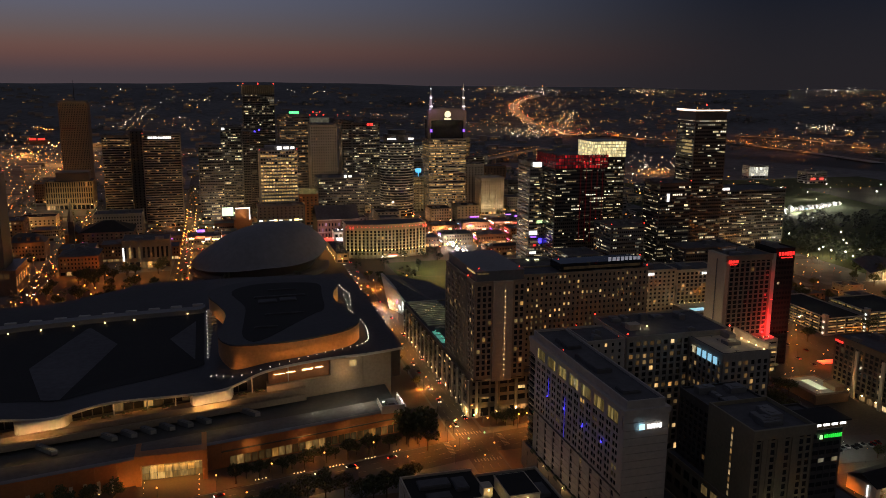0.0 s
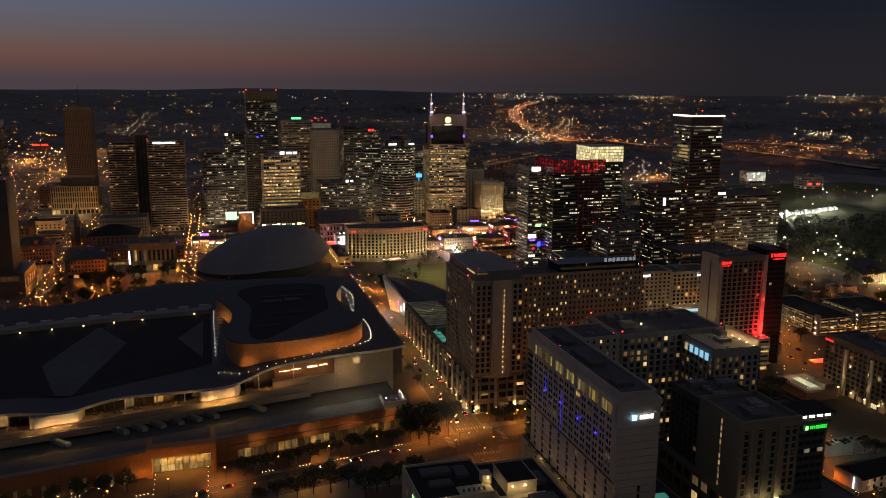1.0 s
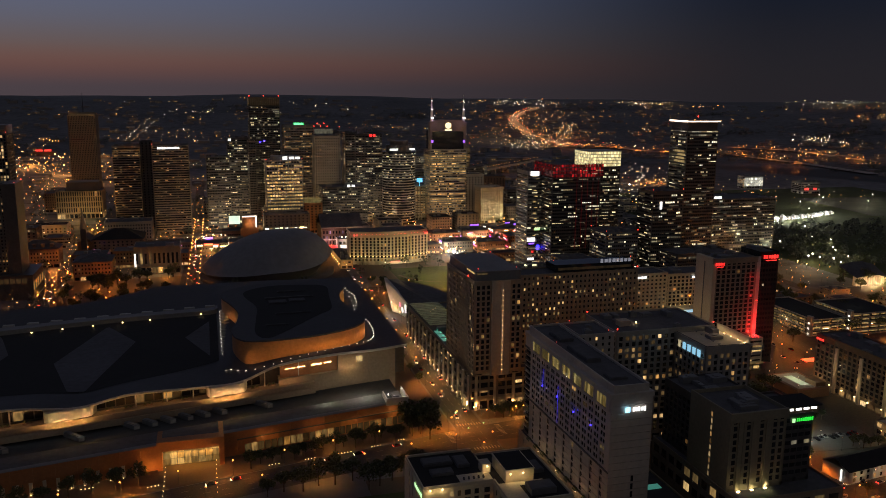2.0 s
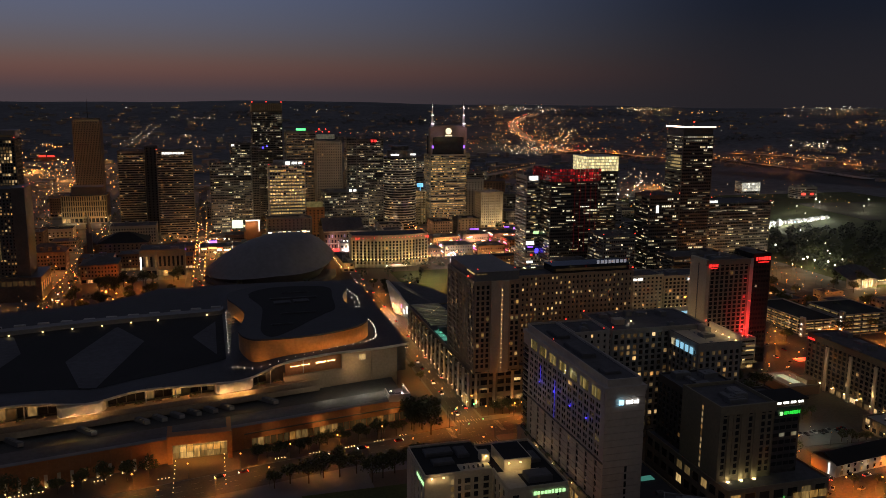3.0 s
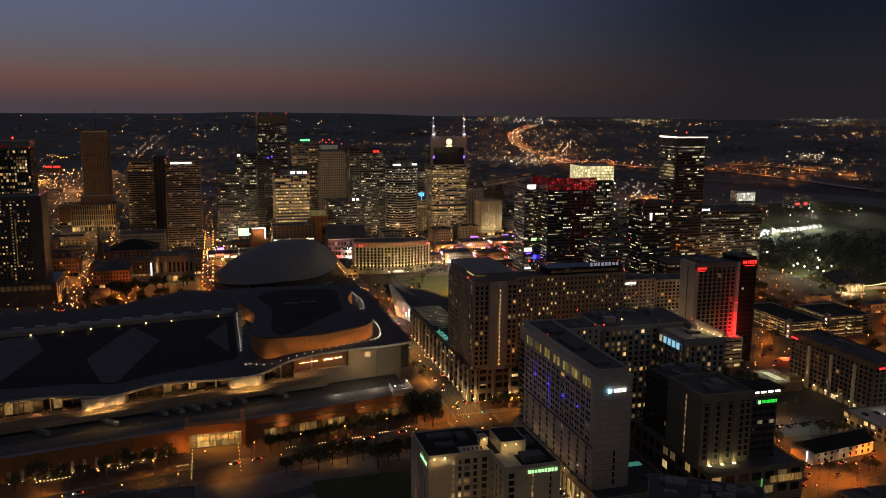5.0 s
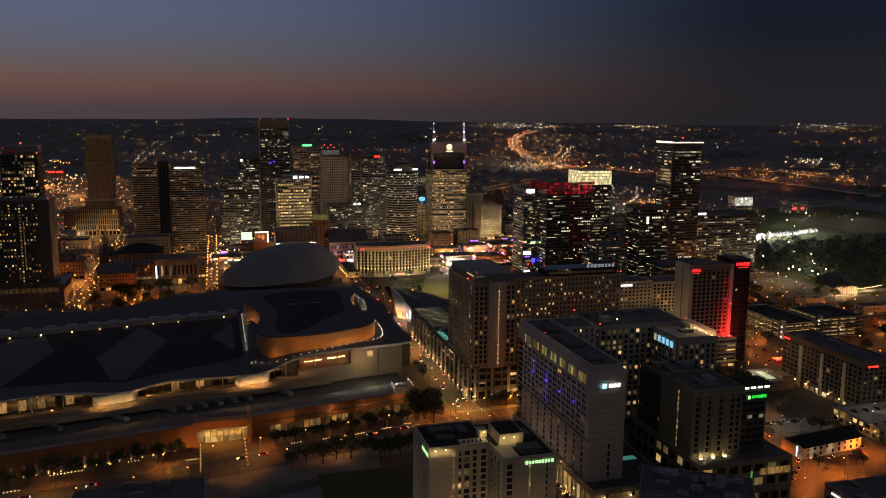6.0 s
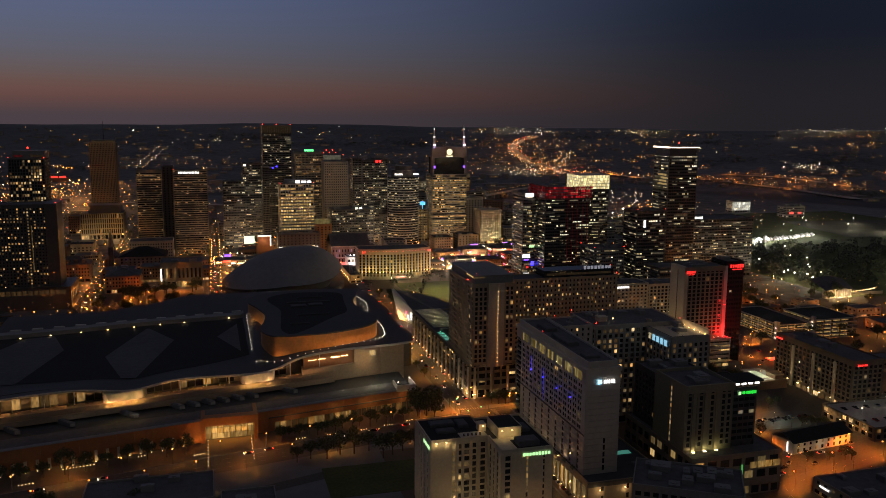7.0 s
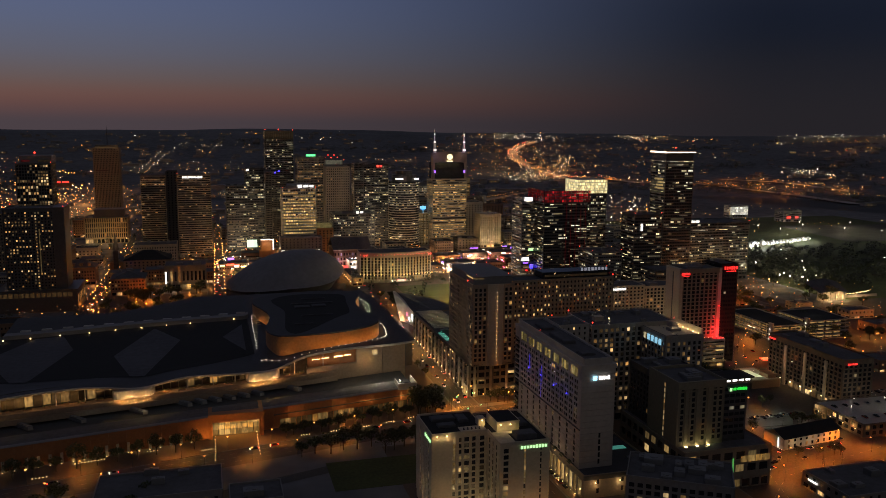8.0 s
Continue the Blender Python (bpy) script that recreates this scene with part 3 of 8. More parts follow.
def eave_z(x):
    for (a, za), (b, zb) in zip(EAVE, EAVE[1:]):
        if a <= x <= b:
            return za + (zb - za) * (x - a) / (b - a)
    return EAVE[0][1] if x < EAVE[0][0] else EAVE[-1][1]


NORTH = spline([(-190, 626), (-150, 629), (-110, 633), (-78, 655), (-52, 680), (-20, 681), (50, 679), (107, 678)], 6)


def north_y(x):
    for (a, ya), (b, yb) in zip(NORTH, NORTH[1:]):
        if a <= x <= b:
            return ya + (yb - ya) * (x - a) / (b - a)
    return NORTH[0][1] if x < NORTH[0][0] else NORTH[-1][1]


def smooth01(t):
    t = min(max(t, 0), 1)
    return t * t * (3 - 2 * t)


def mcc_z(x, v):
    """Roof height: the eave's waves die away towards a calm middle, with a gentle swell at the north edge."""
    y = eave_y(x) + v * (north_y(x) - eave_y(x))
    mid = 26.8 + 8.0 * smooth01((x + 8.5) / 9.0)
    z = mid + (eave_z(x) - mid) * (1 - smooth01(v * 7.0)) + 0.3 * math.sin(x * 0.05)
    return y, z + (29.3 - mid) * smooth01((v - 0.70) / 0.30)


TAKEN.append((-200, 115, 370, 712))
mcc = thing("convention_centre", "huge convention centre with a dark wavy roof and lit terracotta base", "convention centre", at=(0, 0, 0))
XS = [-190 + 297 * i / 99 for i in range(100)]
VS = [0, 0.01, 0.03, 0.06, 0.1, 0.15, 0.2, 0.25, 0.35, 0.5, 0.65, 0.72, 0.78, 0.84, 0.9, 0.96, 1.0]
top = [[(x, *mcc_z(x, v)) for x in XS] for v in VS]
under = [[(x, y, z - 1.1) for x, y, z in row] for row in top]
part("roof", Geo().sheet(top), roof_grey, mcc, "dark grey membrane roof in long waves", smooth=True)
part("eave_soffit", Geo().sheet(under[:9]), white_panel, mcc, "pale smooth eave underside", smooth=True)
lip = [(x, y - 0.25, z - 0.5) for x, y, z in top[0]]
foot = [(x, y + 0.9, z - 1.9) for x, y, z in top[0]]
part("roof_edge", Geo().sheet([top[0], lip, foot]).sheet([[(107.0, *p[1:]) for p in (r[-1] for r in top)], [(107.0, p[1], p[2] - 1.1) for p in (r[-1] for r in top)]]).sheet([top[-1], under[-1]]), white_panel, mcc)


def roof_patch(pts, lift):
    """A flat field of roofing laid just above the roof."""
    g = Geo()
    n = 24
    lo, hi = min(p[0] for p in pts), max(p[0] for p in pts)
    rows = []
    for i in range(n + 1):
        x = lo + 1e-4 + (hi - lo - 2e-4) * i / n
        ys = []
        for (ax, ay), (bx, by) in zip(pts, pts[1:] + pts[:1]):
            if ax != bx and min(ax, bx) <= x <= max(ax, bx):
                ys.append(ay + (by - ay) * (x - ax) / (bx - ax))
        a, b = min(ys), max(ys)
        row = []
        for k in range(13):
            y = a + (b - a) * k / 12
            v = (y - eave_y(x)) / (north_y(x) - eave_y(x))
            row.append((x, y, mcc_z(x, v)[1] + lift))
        rows.append(row)
    return g.sheet(rows)


part("black_field", roof_patch([(-188, 450), (-108, 443), (-80, 438.5), (-40, 458), (-17, 471), (-7, 476), (-7, 588), (-52, 584), (-133, 569), (-188, 560)], 0.22), roof_black, mcc, "black rubber roof field")
for shape in ([(-103, 494), (-88, 441), (-79, 440), (-59, 530), (-80, 571)], [(-28, 533), (-7.3, 474), (-7.2, 582)], [(-187, 505), (-160, 446), (-150, 445), (-133, 520), (-146, 564), (-165, 560)]):
    part("roof_diamond", roof_patch(shape, 0.40), roof_ash, mcc, "grey diamond-shaped raised roof panel")
# long low wall north of the black field with its wall lamps
wall_pts = spline([(-188, 562), (-133, 571), (-52, 586), (-6, 590)], 10)
base_z = [(x, y, mcc_z(x, (y - eave_y(x)) / (north_y(x) - eave_y(x)))[1]) for x, y in wall_pts]
g = Geo().sheet([[(x, y + dy, z + dz) for x, y, z in base_z] for dy, dz in ((0, -0.3), (0, 3.0), (9, 3.0), (9, -0.3))])
part("monitor_wall", g, grey_panel, mcc, "long low pale rooftop wall")
for k, x in enumerate((-186, -168, -148, -127.6, -109, -90, -71, -52.7, -18)):
    y = 590 - 0.2 * (-6 - x) + (-0.4 if x > -60 else 1.0) - 2
    part("wall_lamp", Geo().box(x - 0.5, x + 0.5, y - 0.5, y, 28.4, 28.9).box(x - 0.35, x + 0.35, y - 0.6, y - 0.05, 28.1, 28.4), E_WARM, mcc, "small warm wall lamp")
    lamp("wall_lamp_glow", "POINT", (x, y - 1.6, 27.9), 20, (1, 0.8, 0.5), 0.3)
for k in range(12):
    x = -180 + k * 15
    y = 600 + 0.16 * (x + 60)
    part("skylight", Geo().box(x, x + 7.5, y, y + 2.6, 26.5, 28.6).box(x + 0.3, x + 7.2, y + 0.3, y + 2.3, 28.6, 28.8), white_panel, mcc, "white roof skylight curb")

# ballroom drum clad in copper, with a recessed dark top
DRUM = spline([(1.5, 470), (5, 458), (14, 451.5), (44, 453), (68, 462), (79, 471), (85, 483), (85, 495), (80.5, 513), (77.5, 535), (80, 556), (86, 577), (78, 596), (50, 601), (20, 596), (0, 580), (-3, 562), (2.5, 541), (6.8, 518), (5, 496), (1.8, 482)], 5, True)
part("ballroom_wall", Geo().prism(DRUM, 30, 45.2, cap=False), copper_mat, mcc, "curved copper-clad ballroom wall", smooth=True)
cx, cy = 42, 520


def shrink(f, dx=0, dy=0):
    return [(cx + (x - cx) * f + dx, cy + (y - cy) * f + dy) for x, y in DRUM]


part("ballroom_roof", Geo().prism(shrink(1.006), 44.9, 45.9), roof_grey, mcc, "grey roof of the ballroom")
part("roof_well", Geo().prism(spline([(15, 466), (24, 456), (50, 490), (60, 503), (68, 514), (71, 548), (73, 577), (60, 586), (31, 588), (12, 570), (19, 530), (17, 498)], 4, True), 45.9, 46.1), roof_black, mcc, "dark sunken roof field")
for bx, by, bw, bd, bh in ((28, 534, 12, 8, 0.7), (42, 536, 11, 8, 0.7), (30, 506, 24, 2, 0.5), (26, 548, 34, 3, 0.6), (36, 566, 20, 2, 0.5), (22, 480, 14, 2, 0.4)):
    part("rooftop_unit", Geo().box(bx, bx + bw, by, by + bd, 46.1, 46.1 + bh).box(bx + 0.6, bx + bw - 0.6, by + 0.6, by + bd - 0.6, 46.1 + bh, 46.4 + bh), roof_grey, mcc)
# rows of small white marker lamps along the stair and the drum
STAIR = [(-5.0, 468 + 6.6 * k, 28.6 + 0.5 * k) for k in range(15)] + [(-2.6 + 0.55 * k, 469 + 7.0 * k, 30.5 + 0.4 * k) for k in range(7)]
for x, y, z in STAIR:
    part("marker_lamp", Geo().bead(x, y, z + 0.2, 0.26), E_WHITE, mcc, "small white stair lamp")
    if x < -4:
        part("stair_fin", Geo().box(-4.6, 1.0, y + 0.8, y + 1.8, 26.3, z + 1.2), concrete, mcc)
CURVE = spline([(-3.5, 450), (23, 441.5), (55, 452), (84, 467.5), (91, 486), (92.5, 512), (89, 545)], 6)
for x, y in CURVE + [(92, 556), (94, 566), (95, 577), (96, 586), (94, 598), (93, 612), (90, 556), (91, 570), (91.5, 584), (89.5, 598), (95.2, 580), (95, 592), (93.5, 605), (91.5, 618)]:
    z = mcc_z(x, (y - eave_y(x)) / (north_y(x) - eave_y(x)))[1]
    globe(mcc, x, y, z - 0.2, 1.0, 0.29, E_WHITE, "small white path lamp", "marker_lamp")
for (ax, ay), (bx, by) in (((3, 446), (26, 441.5)), ((26, 441.5), (54, 450)), ((54, 450), (78, 461)), ((80, 463), (90.5, 480)), ((90.5, 482), (91, 510)), ((-4, 530), (1, 560)), ((90, 520), (88, 560)), ((89, 565), (88, 590))):
    mx_, my_ = (ax + bx) / 2, (ay + by) / 2
    L_ = math.dist((ax, ay), (bx, by))
    z = mcc_z(mx_, (my_ - eave_y(mx_)) / (north_y(mx_) - eave_y(mx_)))[1]
    tx, ty = (by - ay) / L_, -(bx - ax) / L_
    if (cx - mx_) * tx + (cy - my_) * ty < 0:
        tx, ty = -tx, -ty
    lamp("copper_wash_lamp", "AREA", (mx_, my_, z + 0.9), 15.5 * L_, (1, 0.42, 0.08), L_, target=(mx_ + tx * 6, my_ + ty * 6, z + 5.0), size_y=0.4)
# deck between the street wall and the terrace
FX = [-190 + 285 * i / 30 for i in range(31)]
part("lower_deck", Geo().sheet([[(x, front_y(x) + 0.6, 13.6) for x in FX], [(x, eave_y(x) + 16, 13.6) for x in FX]]), deck_mat, mcc, "pale grey lower roof deck")
for a, b in zip(FX, FX[1:]):
    if -38.5 < (a + b) / 2 < -8:
        continue
    part("wall_panel", Geo().prism([(a + 0.03, front_y(a)), (b - 0.03, front_y(b)), (b - 0.03, front_y(b) + 0.8), (a + 0.03, front_y(a) + 0.8)], 6.4, 14.6), orange_wall, mcc)
    part("base_panel", Geo().prism([(a + 0.03, front_y(a) + 1.2), (b - 0.03, front_y(b) + 1.2), (b - 0.03, front_y(b) + 1.9), (a + 0.03, front_y(a) + 1.9)], 0, 6.4), orange_wall, mcc)
part("wall_ledge", Geo().sheet([[(x, front_y(x) - 0.5, z) for x in FX if x > -6] for z in (9.0, 9.6)]).sheet([[(x, front_y(x) - o, 9.6) for x in FX if x > -6] for o in (0.5, 0)]), dark_panel, mcc)
for i in range(26):
    x = 4 + i * 3.5
    part("street_window", Geo().pane((x, front_y(x) + 1.15, 0.9), (0.98, 0.196), (0.196, -0.98), 3.1, 4.6, 0.12), shop_pane, mcc)
for i in range(24):
    x = -184 + i * 5.8
    part("pier_uplight", Geo().bead(x + 0.7, front_y(x) - 1.2, 0.5, 0.28), E_WARM, mcc, "small warm uplight")
    if i % 3 == 0:
        lamp("pier_uplight_glow", "POINT", (x + 0.8, front_y(x) - 1.4, 1.2), 70, (1, 0.62, 0.22), 0.2)
    part("wall_pier", Geo().prism([(x, front_y(x) - 0.4), (x + 1.5, front_y(x) - 0.1), (x + 1.5, front_y(x) + 0.5), (x, front_y(x) + 0.2)], 0, 6.4), cream_wall, mcc)
# tall glazed entrance
ent = Geo()
for x in (-38.5, -8):
    ent.box(x - 1.2, x + 1.2, front_y(-23) - 4, front_y(x) + 14, 0, 15.5)
ent.box(-37.3, -9.2, front_y(-23) - 4.2, front_y(-23) + 2, 10.5, 15.5)
part("entrance_frame", ent, orange_wall, mcc, "tall terracotta entrance portal")
for i in range(8):
    for j in range(3):
        part("entrance_pane", Geo().pane((-37.2 + i * 3.5, front_y(-23) + 2.0, 0.4 + j * 3.35), (1, 0), (0, -1), 3.3, 3.2, 0.12), interior_pane, mcc)
lamp("entrance_glow", "AREA", (-23, front_y(-23) - 1.0, 10.0), 2200, (1, 0.46, 0.08), 24, target=(-23, front_y(-23) - 1.0, 0), size_y=2)
lamp("portal_wash", "AREA", (-23, front_y(-23) - 10, 0.8), 2100, (1, 0.36, 0.045), 22, target=(-23, front_y(-23) - 4, 11), size_y=0.5)
lamp("portal_wash", "AREA", (-42.5, front_y(-43) - 4, 0.8), 520, (1, 0.40, 0.06), 4, target=(-42.5, front_y(-43), 8), size_y=0.5)
for x in (15, 42, 66, 88):
    lamp("wall_wash_lamp", "POINT", (x, front_y(x) - 3.5, 8.5), 460, (1, 0.5, 0.15), 0.4)
# terrace band, glazed halls and lit pods under the eave
TX = [x for x in XS if x <= 48]
part("terrace_band", Geo().sheet([[(x, eave_y(x) - 6.5, 15.0) for x in TX], [(x, eave_y(x) - 6.5, 18.4) for x in TX], [(x, eave_y(x) - 6.0, 18.4) for x in TX], [(x, eave_y(x) - 6.0, 17.2) for x in TX], [(x, eave_y(x) + 14, 17.2) for x in TX]]), tan_panel, mcc, "tan terrace parapet")
part("terrace_soffit", Geo().sheet([[(x, eave_y(x) - 6.5, 15.0) for x in TX], [(x, eave_y(x) + 14, 15.0) for x in TX]]), grey_panel, mcc)
part("upper_parapet", Geo().sheet([[(x, eave_y(x) - 2.5, 17.2) for x in TX], [(x, eave_y(x) - 2.5, 20.6) for x in TX], [(x, eave_y(x) - 2.0, 20.6) for x in TX], [(x, eave_y(x) + 6, 20.2) for x in TX]]), tan_panel, mcc)
part("hall_wall", Geo().sheet([[(x, eave_y(x) + 9.5, 14) for x in XS], [(x, eave_y(x) + 9.5, eave_z(x) - 0.9) for x in XS]]), dark_panel, mcc)
for i in range(40):
    x = -180 + i * 4.9
    if any(abs(x + 2 - c) < 12 for c in (-84, -4)):
        continue
    part("hall_window", Geo().pane((x, eave_y(x) + 9.3, 20.4), (0.98, 0.196), (0.196, -0.98), 4.4, max(1.5, eave_z(x) - 22.4), 0.12), shop_pane if rng.random() < (0.75 if x < -110 else 0.22) else glass_one, mcc)
for px0, px1 in ((-97, -72), (-15, 8), (-176, -158)):
    pod = spline([(px0, eave_y(px0) + 9), (px0 + 2, eave_y(px0) - 1), ((px0 + px1) / 2, eave_y((px0 + px1) / 2) - 1.6), (px1 - 2, eave_y(px1) - 1), (px1, eave_y(px1) + 9)], 5)
    part("lit_pod", Geo().prism(pod, 17.2, eave_z((px0 + px1) / 2) - 0.5), white_panel, mcc, "rounded pale bay under the eave")
    for f in (0.2, 0.5, 0.8):
        x = px0 + (px1 - px0) * f
        # unseen point fill hung before the pod to brighten it
        lamp("eave_downlight", "POINT", (x, eave_y(x) - 4.5, 19.4), 900, (1, 0.54, 0.17), 0.08)
for x in (-180, -160, -146, -132, -118, -106, -66, -54, -42, -30, 14, 24, 34, 44):
    # point light too small to see, added to lift soffit and hall wall
    lamp("terrace_lamp", "POINT", (x, eave_y(x) + 3.0, 21.4), 230, (1, 0.42, 0.11), 0.05)
# unseen warm area lights added along the parapet wash the eave from below
for k in range(15):
    x = -182 + 15.4 * k
    lamp("parapet_line_light", "AREA", (x, eave_y(x) - 2.2, 20.9), 230, (1, 0.48, 0.17), 13, target=(x, eave_y(x) + 3.0, 29.0), size_y=0.3)
deck_rows = [[(x, front_y(x) + o, z) for x in FX] for o, z in ((17, 13.64), (15, 15.2), (4, 15.1), (1.2, 14.95), (-0.1, 14.6), (-0.45, 14.0))]
part("deck_lip", Geo().sheet(deck_rows[:4]), roof_dark, mcc, "dark sloping deck edge", smooth=True)
# paler material puts the light on the deck's edge into its colour
part("lip_edge", Geo().sheet(deck_rows[3:]), roof_metal, mcc, "rounded roof edge, pale where light catches it", smooth=True)
for k in range(22):
    x = -172 + 9.7 * k
    if any(abs(x - c) < 13 for c in (-84, -4, -167)):
        continue
    pl = thing("terrace_planter", "low brown terrace planter with shrubs", "planter", "terrace planters", (x, eave_y(x) + 2.2 + (k % 3), 20.2), 11.3)
    part("box", Geo().box(-2.4, 2.4, -0.7, 0.7, 0, 0.9), brick_mat, pl)
    part("shrub", Geo().limb((-1.4, 0, 0.8), (-1.2, 0, 1.9), 0.9, 0.4, 7).limb((1.0, 0, 0.8), (1.3, 0.1, 1.7), 0.8, 0.3, 7), leaf_mats[k % 2], pl)
for x in (-128, -112, -52, -36, -22, 18, 38):
    part("terrace_column", Geo().tube(x, eave_y(x) + 3.6, 20.2, eave_z(x) - 1.0, 0.35, n=8), white_panel, mcc, "pale round terrace column")
# east block of pale panels with a red recess
for px0, px1, pz0, pz1, o0 in ((26, 62, 13.6, 24, 1.0), (62, 81.5, 13.6, 34.2, 1.2), (81.7, 99, 0, 34.0, 1.0)):
    part("east_wall", Geo().prism([(px0, eave_y(px0) + o0), (px1, eave_y(px1) + o0), (px1, eave_y(px1) + 40), (px0, eave_y(px0) + 40)], pz0, pz1), tan_panel, mcc, "tan panel east end wall")
part("east_side", Geo().box(88, 99, 490, 676, 0, 28), white_panel, mcc, "pale side wall along the avenue")
part("red_recess", Geo().prism([(27, eave_y(27) + 3.4), (61.8, eave_y(61.8) + 3.4), (61.8, eave_y(61.8) + 6), (27, eave_y(27) + 6)], 23, 34.0), orange_wall, mcc, "terracotta recess behind the terrace")
for x0, x1, h_ in ((30, 36, 0.10), (37, 42, 0.16), (46, 52, 0.34), (53.5, 58, 0.22)):
    part("recess_light", Geo().prism([(x0, eave_y(x0) + 2.7), (x1, eave_y(x1) + 2.7), (x1, eave_y(x1) + 3.1), (x0, eave_y(x0) + 3.1)], 29.2 - h_ + 0.02 * (x0 - 30), 29.3 + h_ + 0.02 * (x0 - 30)), E_WARM, mcc, "thin warm light strip")
part("wall_window", Geo().pane((73.5, eave_y(73.5) + 1.0, 28), (0.98, 0.196), (0.196, -0.98), 4.5, 3.6, 0.1), LIT["gold"][1], mcc)
for x in (66, 72):
    lamp("wall_uplight", "POINT", (x, eave_y(x) - 1.2, 25.5), 420, (1, 0.56, 0.20), 0.06)
for bx, by in [(-52 + 9 * k, 411 + 1.9 * k) for k in range(6)] + [(-78, 402), (-112, 396), (-140, 391), (18, 424)]:
    g = Geo().prism([(bx, by), (bx + 3.0, by + 0.6), (bx - 6.0, by + 11), (bx - 9.0, by + 10.4)], 13.9, 16.3)
    g.prism([(bx + 0.3, by + 0.6), (bx + 2.6, by + 1.0), (bx - 6.0, by + 10.4), (bx - 8.2, by + 10.0)], 16.3, 16.6)
    vent = part("deck_vent", g, unit_mat, mcc, "long slanted rooftop vent box")
    part("vent_end", Geo().pane((bx + 0.2, by - 0.05, 14.3), (0.98, 0.196), (0.196, -0.98), 2.6, 1.8, 0.1), frame_grey, vent, "pale louvred end")
yard = Geo().box(84, 97, 411.5, 412.3, 13.6, 18).box(96.2, 97, 412, 430, 13.6, 18).box(84, 84.6, 412, 424, 13.6, 18)
part("plant_yard_wall", yard, white_panel, mcc, "lit rooftop plant yard")
part("rooftop_unit", Geo().box(88, 93, 415, 421, 13.7, 17).box(88.6, 92.4, 415.6, 420.4, 17, 17.6), dark_panel, mcc)
lamp("yard_flood", "POINT", (94, 417, 21.5), 4200, (1, 0.97, 0.78), 0.3)
lamp("yard_flood", "POINT", (74, 426, 19.0), 2600, (1, 0.92, 0.66), 0.3)
lamp("yard_flood", "POINT", (50, 420, 18.5), 900, (1, 0.92, 0.66), 0.3)
lamp("recess_glow", "POINT", (46, eave_y(46) + 1.0, 27.5), 160, (1, 0.5, 0.16), 0.05)
part("yard_lamp", Geo().bead(85.5, 414, 19.5, 0.6).bead(95.6, 424, 18.6, 0.5), E_WHITE, mcc)
# unseen strip fill, added to pale the deck's front edge
lamp("deck_flood", "AREA", (-40, 402, 16.4), 120, (0.85, 0.95, 0.9), 150, target=(-40, 420, 13), size_y=0.5)

# ---- arena with its shell roof ----
TAKEN.append((-25, 120, 765, 930))
arena = thing("arena", "round arena under a dark grey shell roof", "arena", at=(48, 850, 0))
rim_a = [6.283185 * k / 72 for k in range(73)]


def rim_z(a):
    """The rim lies flat in front, dips to the west tip and lifts to the east corner."""
    c = math.cos(a)
    return 14.5 + (8.5 * c ** 4 if c > 0 else 7.5 * c)


rows = [[((67 + 3.5 * max(0.0, -math.sin(a))) * math.cos(a), (68 + 5 * max(0.0, -math.sin(a))) * math.sin(a), rim_z(a) - 0.7) for a in rim_a]]
for i in range(15):
    q = 1 - i / 14
    rows.append([(68.5 * q * math.cos(a) + 17 * (1 - q), 68 * q * math.sin(a) - 4 * (1 - q), rim_z(a) * q + 14 * (1 - q) + 31 * (1 - q ** 2.4)) for a in rim_a])
part("shell_roof", Geo().sheet(rows), roof_metal, arena, "smooth grey shell roof", smooth=True)
skirt = Geo().sheet([[(66.4 * math.cos(a), 67.4 * math.sin(a), rim_z(a) - 0.8) for a in rim_a], [((63 - 12 * max(0.0, math.cos(a))) * math.cos(a), (64 - 5 * max(0.0, math.cos(a))) * math.sin(a), 0) for a in rim_a]])
part("drum_wall", skirt, dark_panel, arena, "dark arena drum wall", smooth=True)
rows = []
for k in range(41):
    a = math.radians(185 + 172 * k / 40)
    rows.append([((62 + d) * math.cos(a), (66 + d * 1.15) * math.sin(a), z) for d, z in ((-14, 3.6), (0, 4.2), (8, 4.0), (8.4, 0.0))])
part("apron_roof", Geo().sheet(rows), roof_grey, arena, "stepped lower roof round the shell", smooth=True)


# ---- tall hotel with podium beside the convention centre ----
omni = tower("tall_hotel", "tall brown stone hotel tower with scattered lit windows", 138, 252, 432, 452, 80, hotel_stone, "hotel", z0=24, base=2.5, singles=True,
             bay=2.9, floor=3.3, pier=1.65, span=1.65, lit=0.24, units=6, red=2, roof=roof_dark, tone="gold")
tower("west_block", "", 138, 168, 418, 476, 81, hotel_stone, "hotel", z0=24, base=2.5, parent=new("west_block"), singles=True, bay=3.0, floor=3.3, pier=1.3, span=1.0, lit=0.10, units=0, tone="gold")
wb = bpy.data.objects["west_block"]
wb.parent = omni
wb.location = (-138, -432, 0)
pier_g = Geo().box(10.5, 22, -15.0, -13.6, 24, 82)
part("pale_pier", pier_g, cream_wall, omni, "pale stone corner pier")
for k in range(17):
    part("pier_lamp", Geo().bead(17.4, -15.2, 27.5 + 3.05 * k, 0.30), E_WARM, omni, "small warm pier lamp")
part("penthouse", Geo().box(2, 30, -10, 44, 81.2, 86.5).box(1.6, 30.4, -10.4, 44.4, 86.5, 87.0), grey_panel, omni, "dark rooftop penthouse")
part("penthouse_light", Geo().box(2.5, 9, -10.5, -10.1, 85.2, 85.9).box(1.5, 1.9, -8, 6, 85.2, 85.9), LIT["gold"][0], omni)
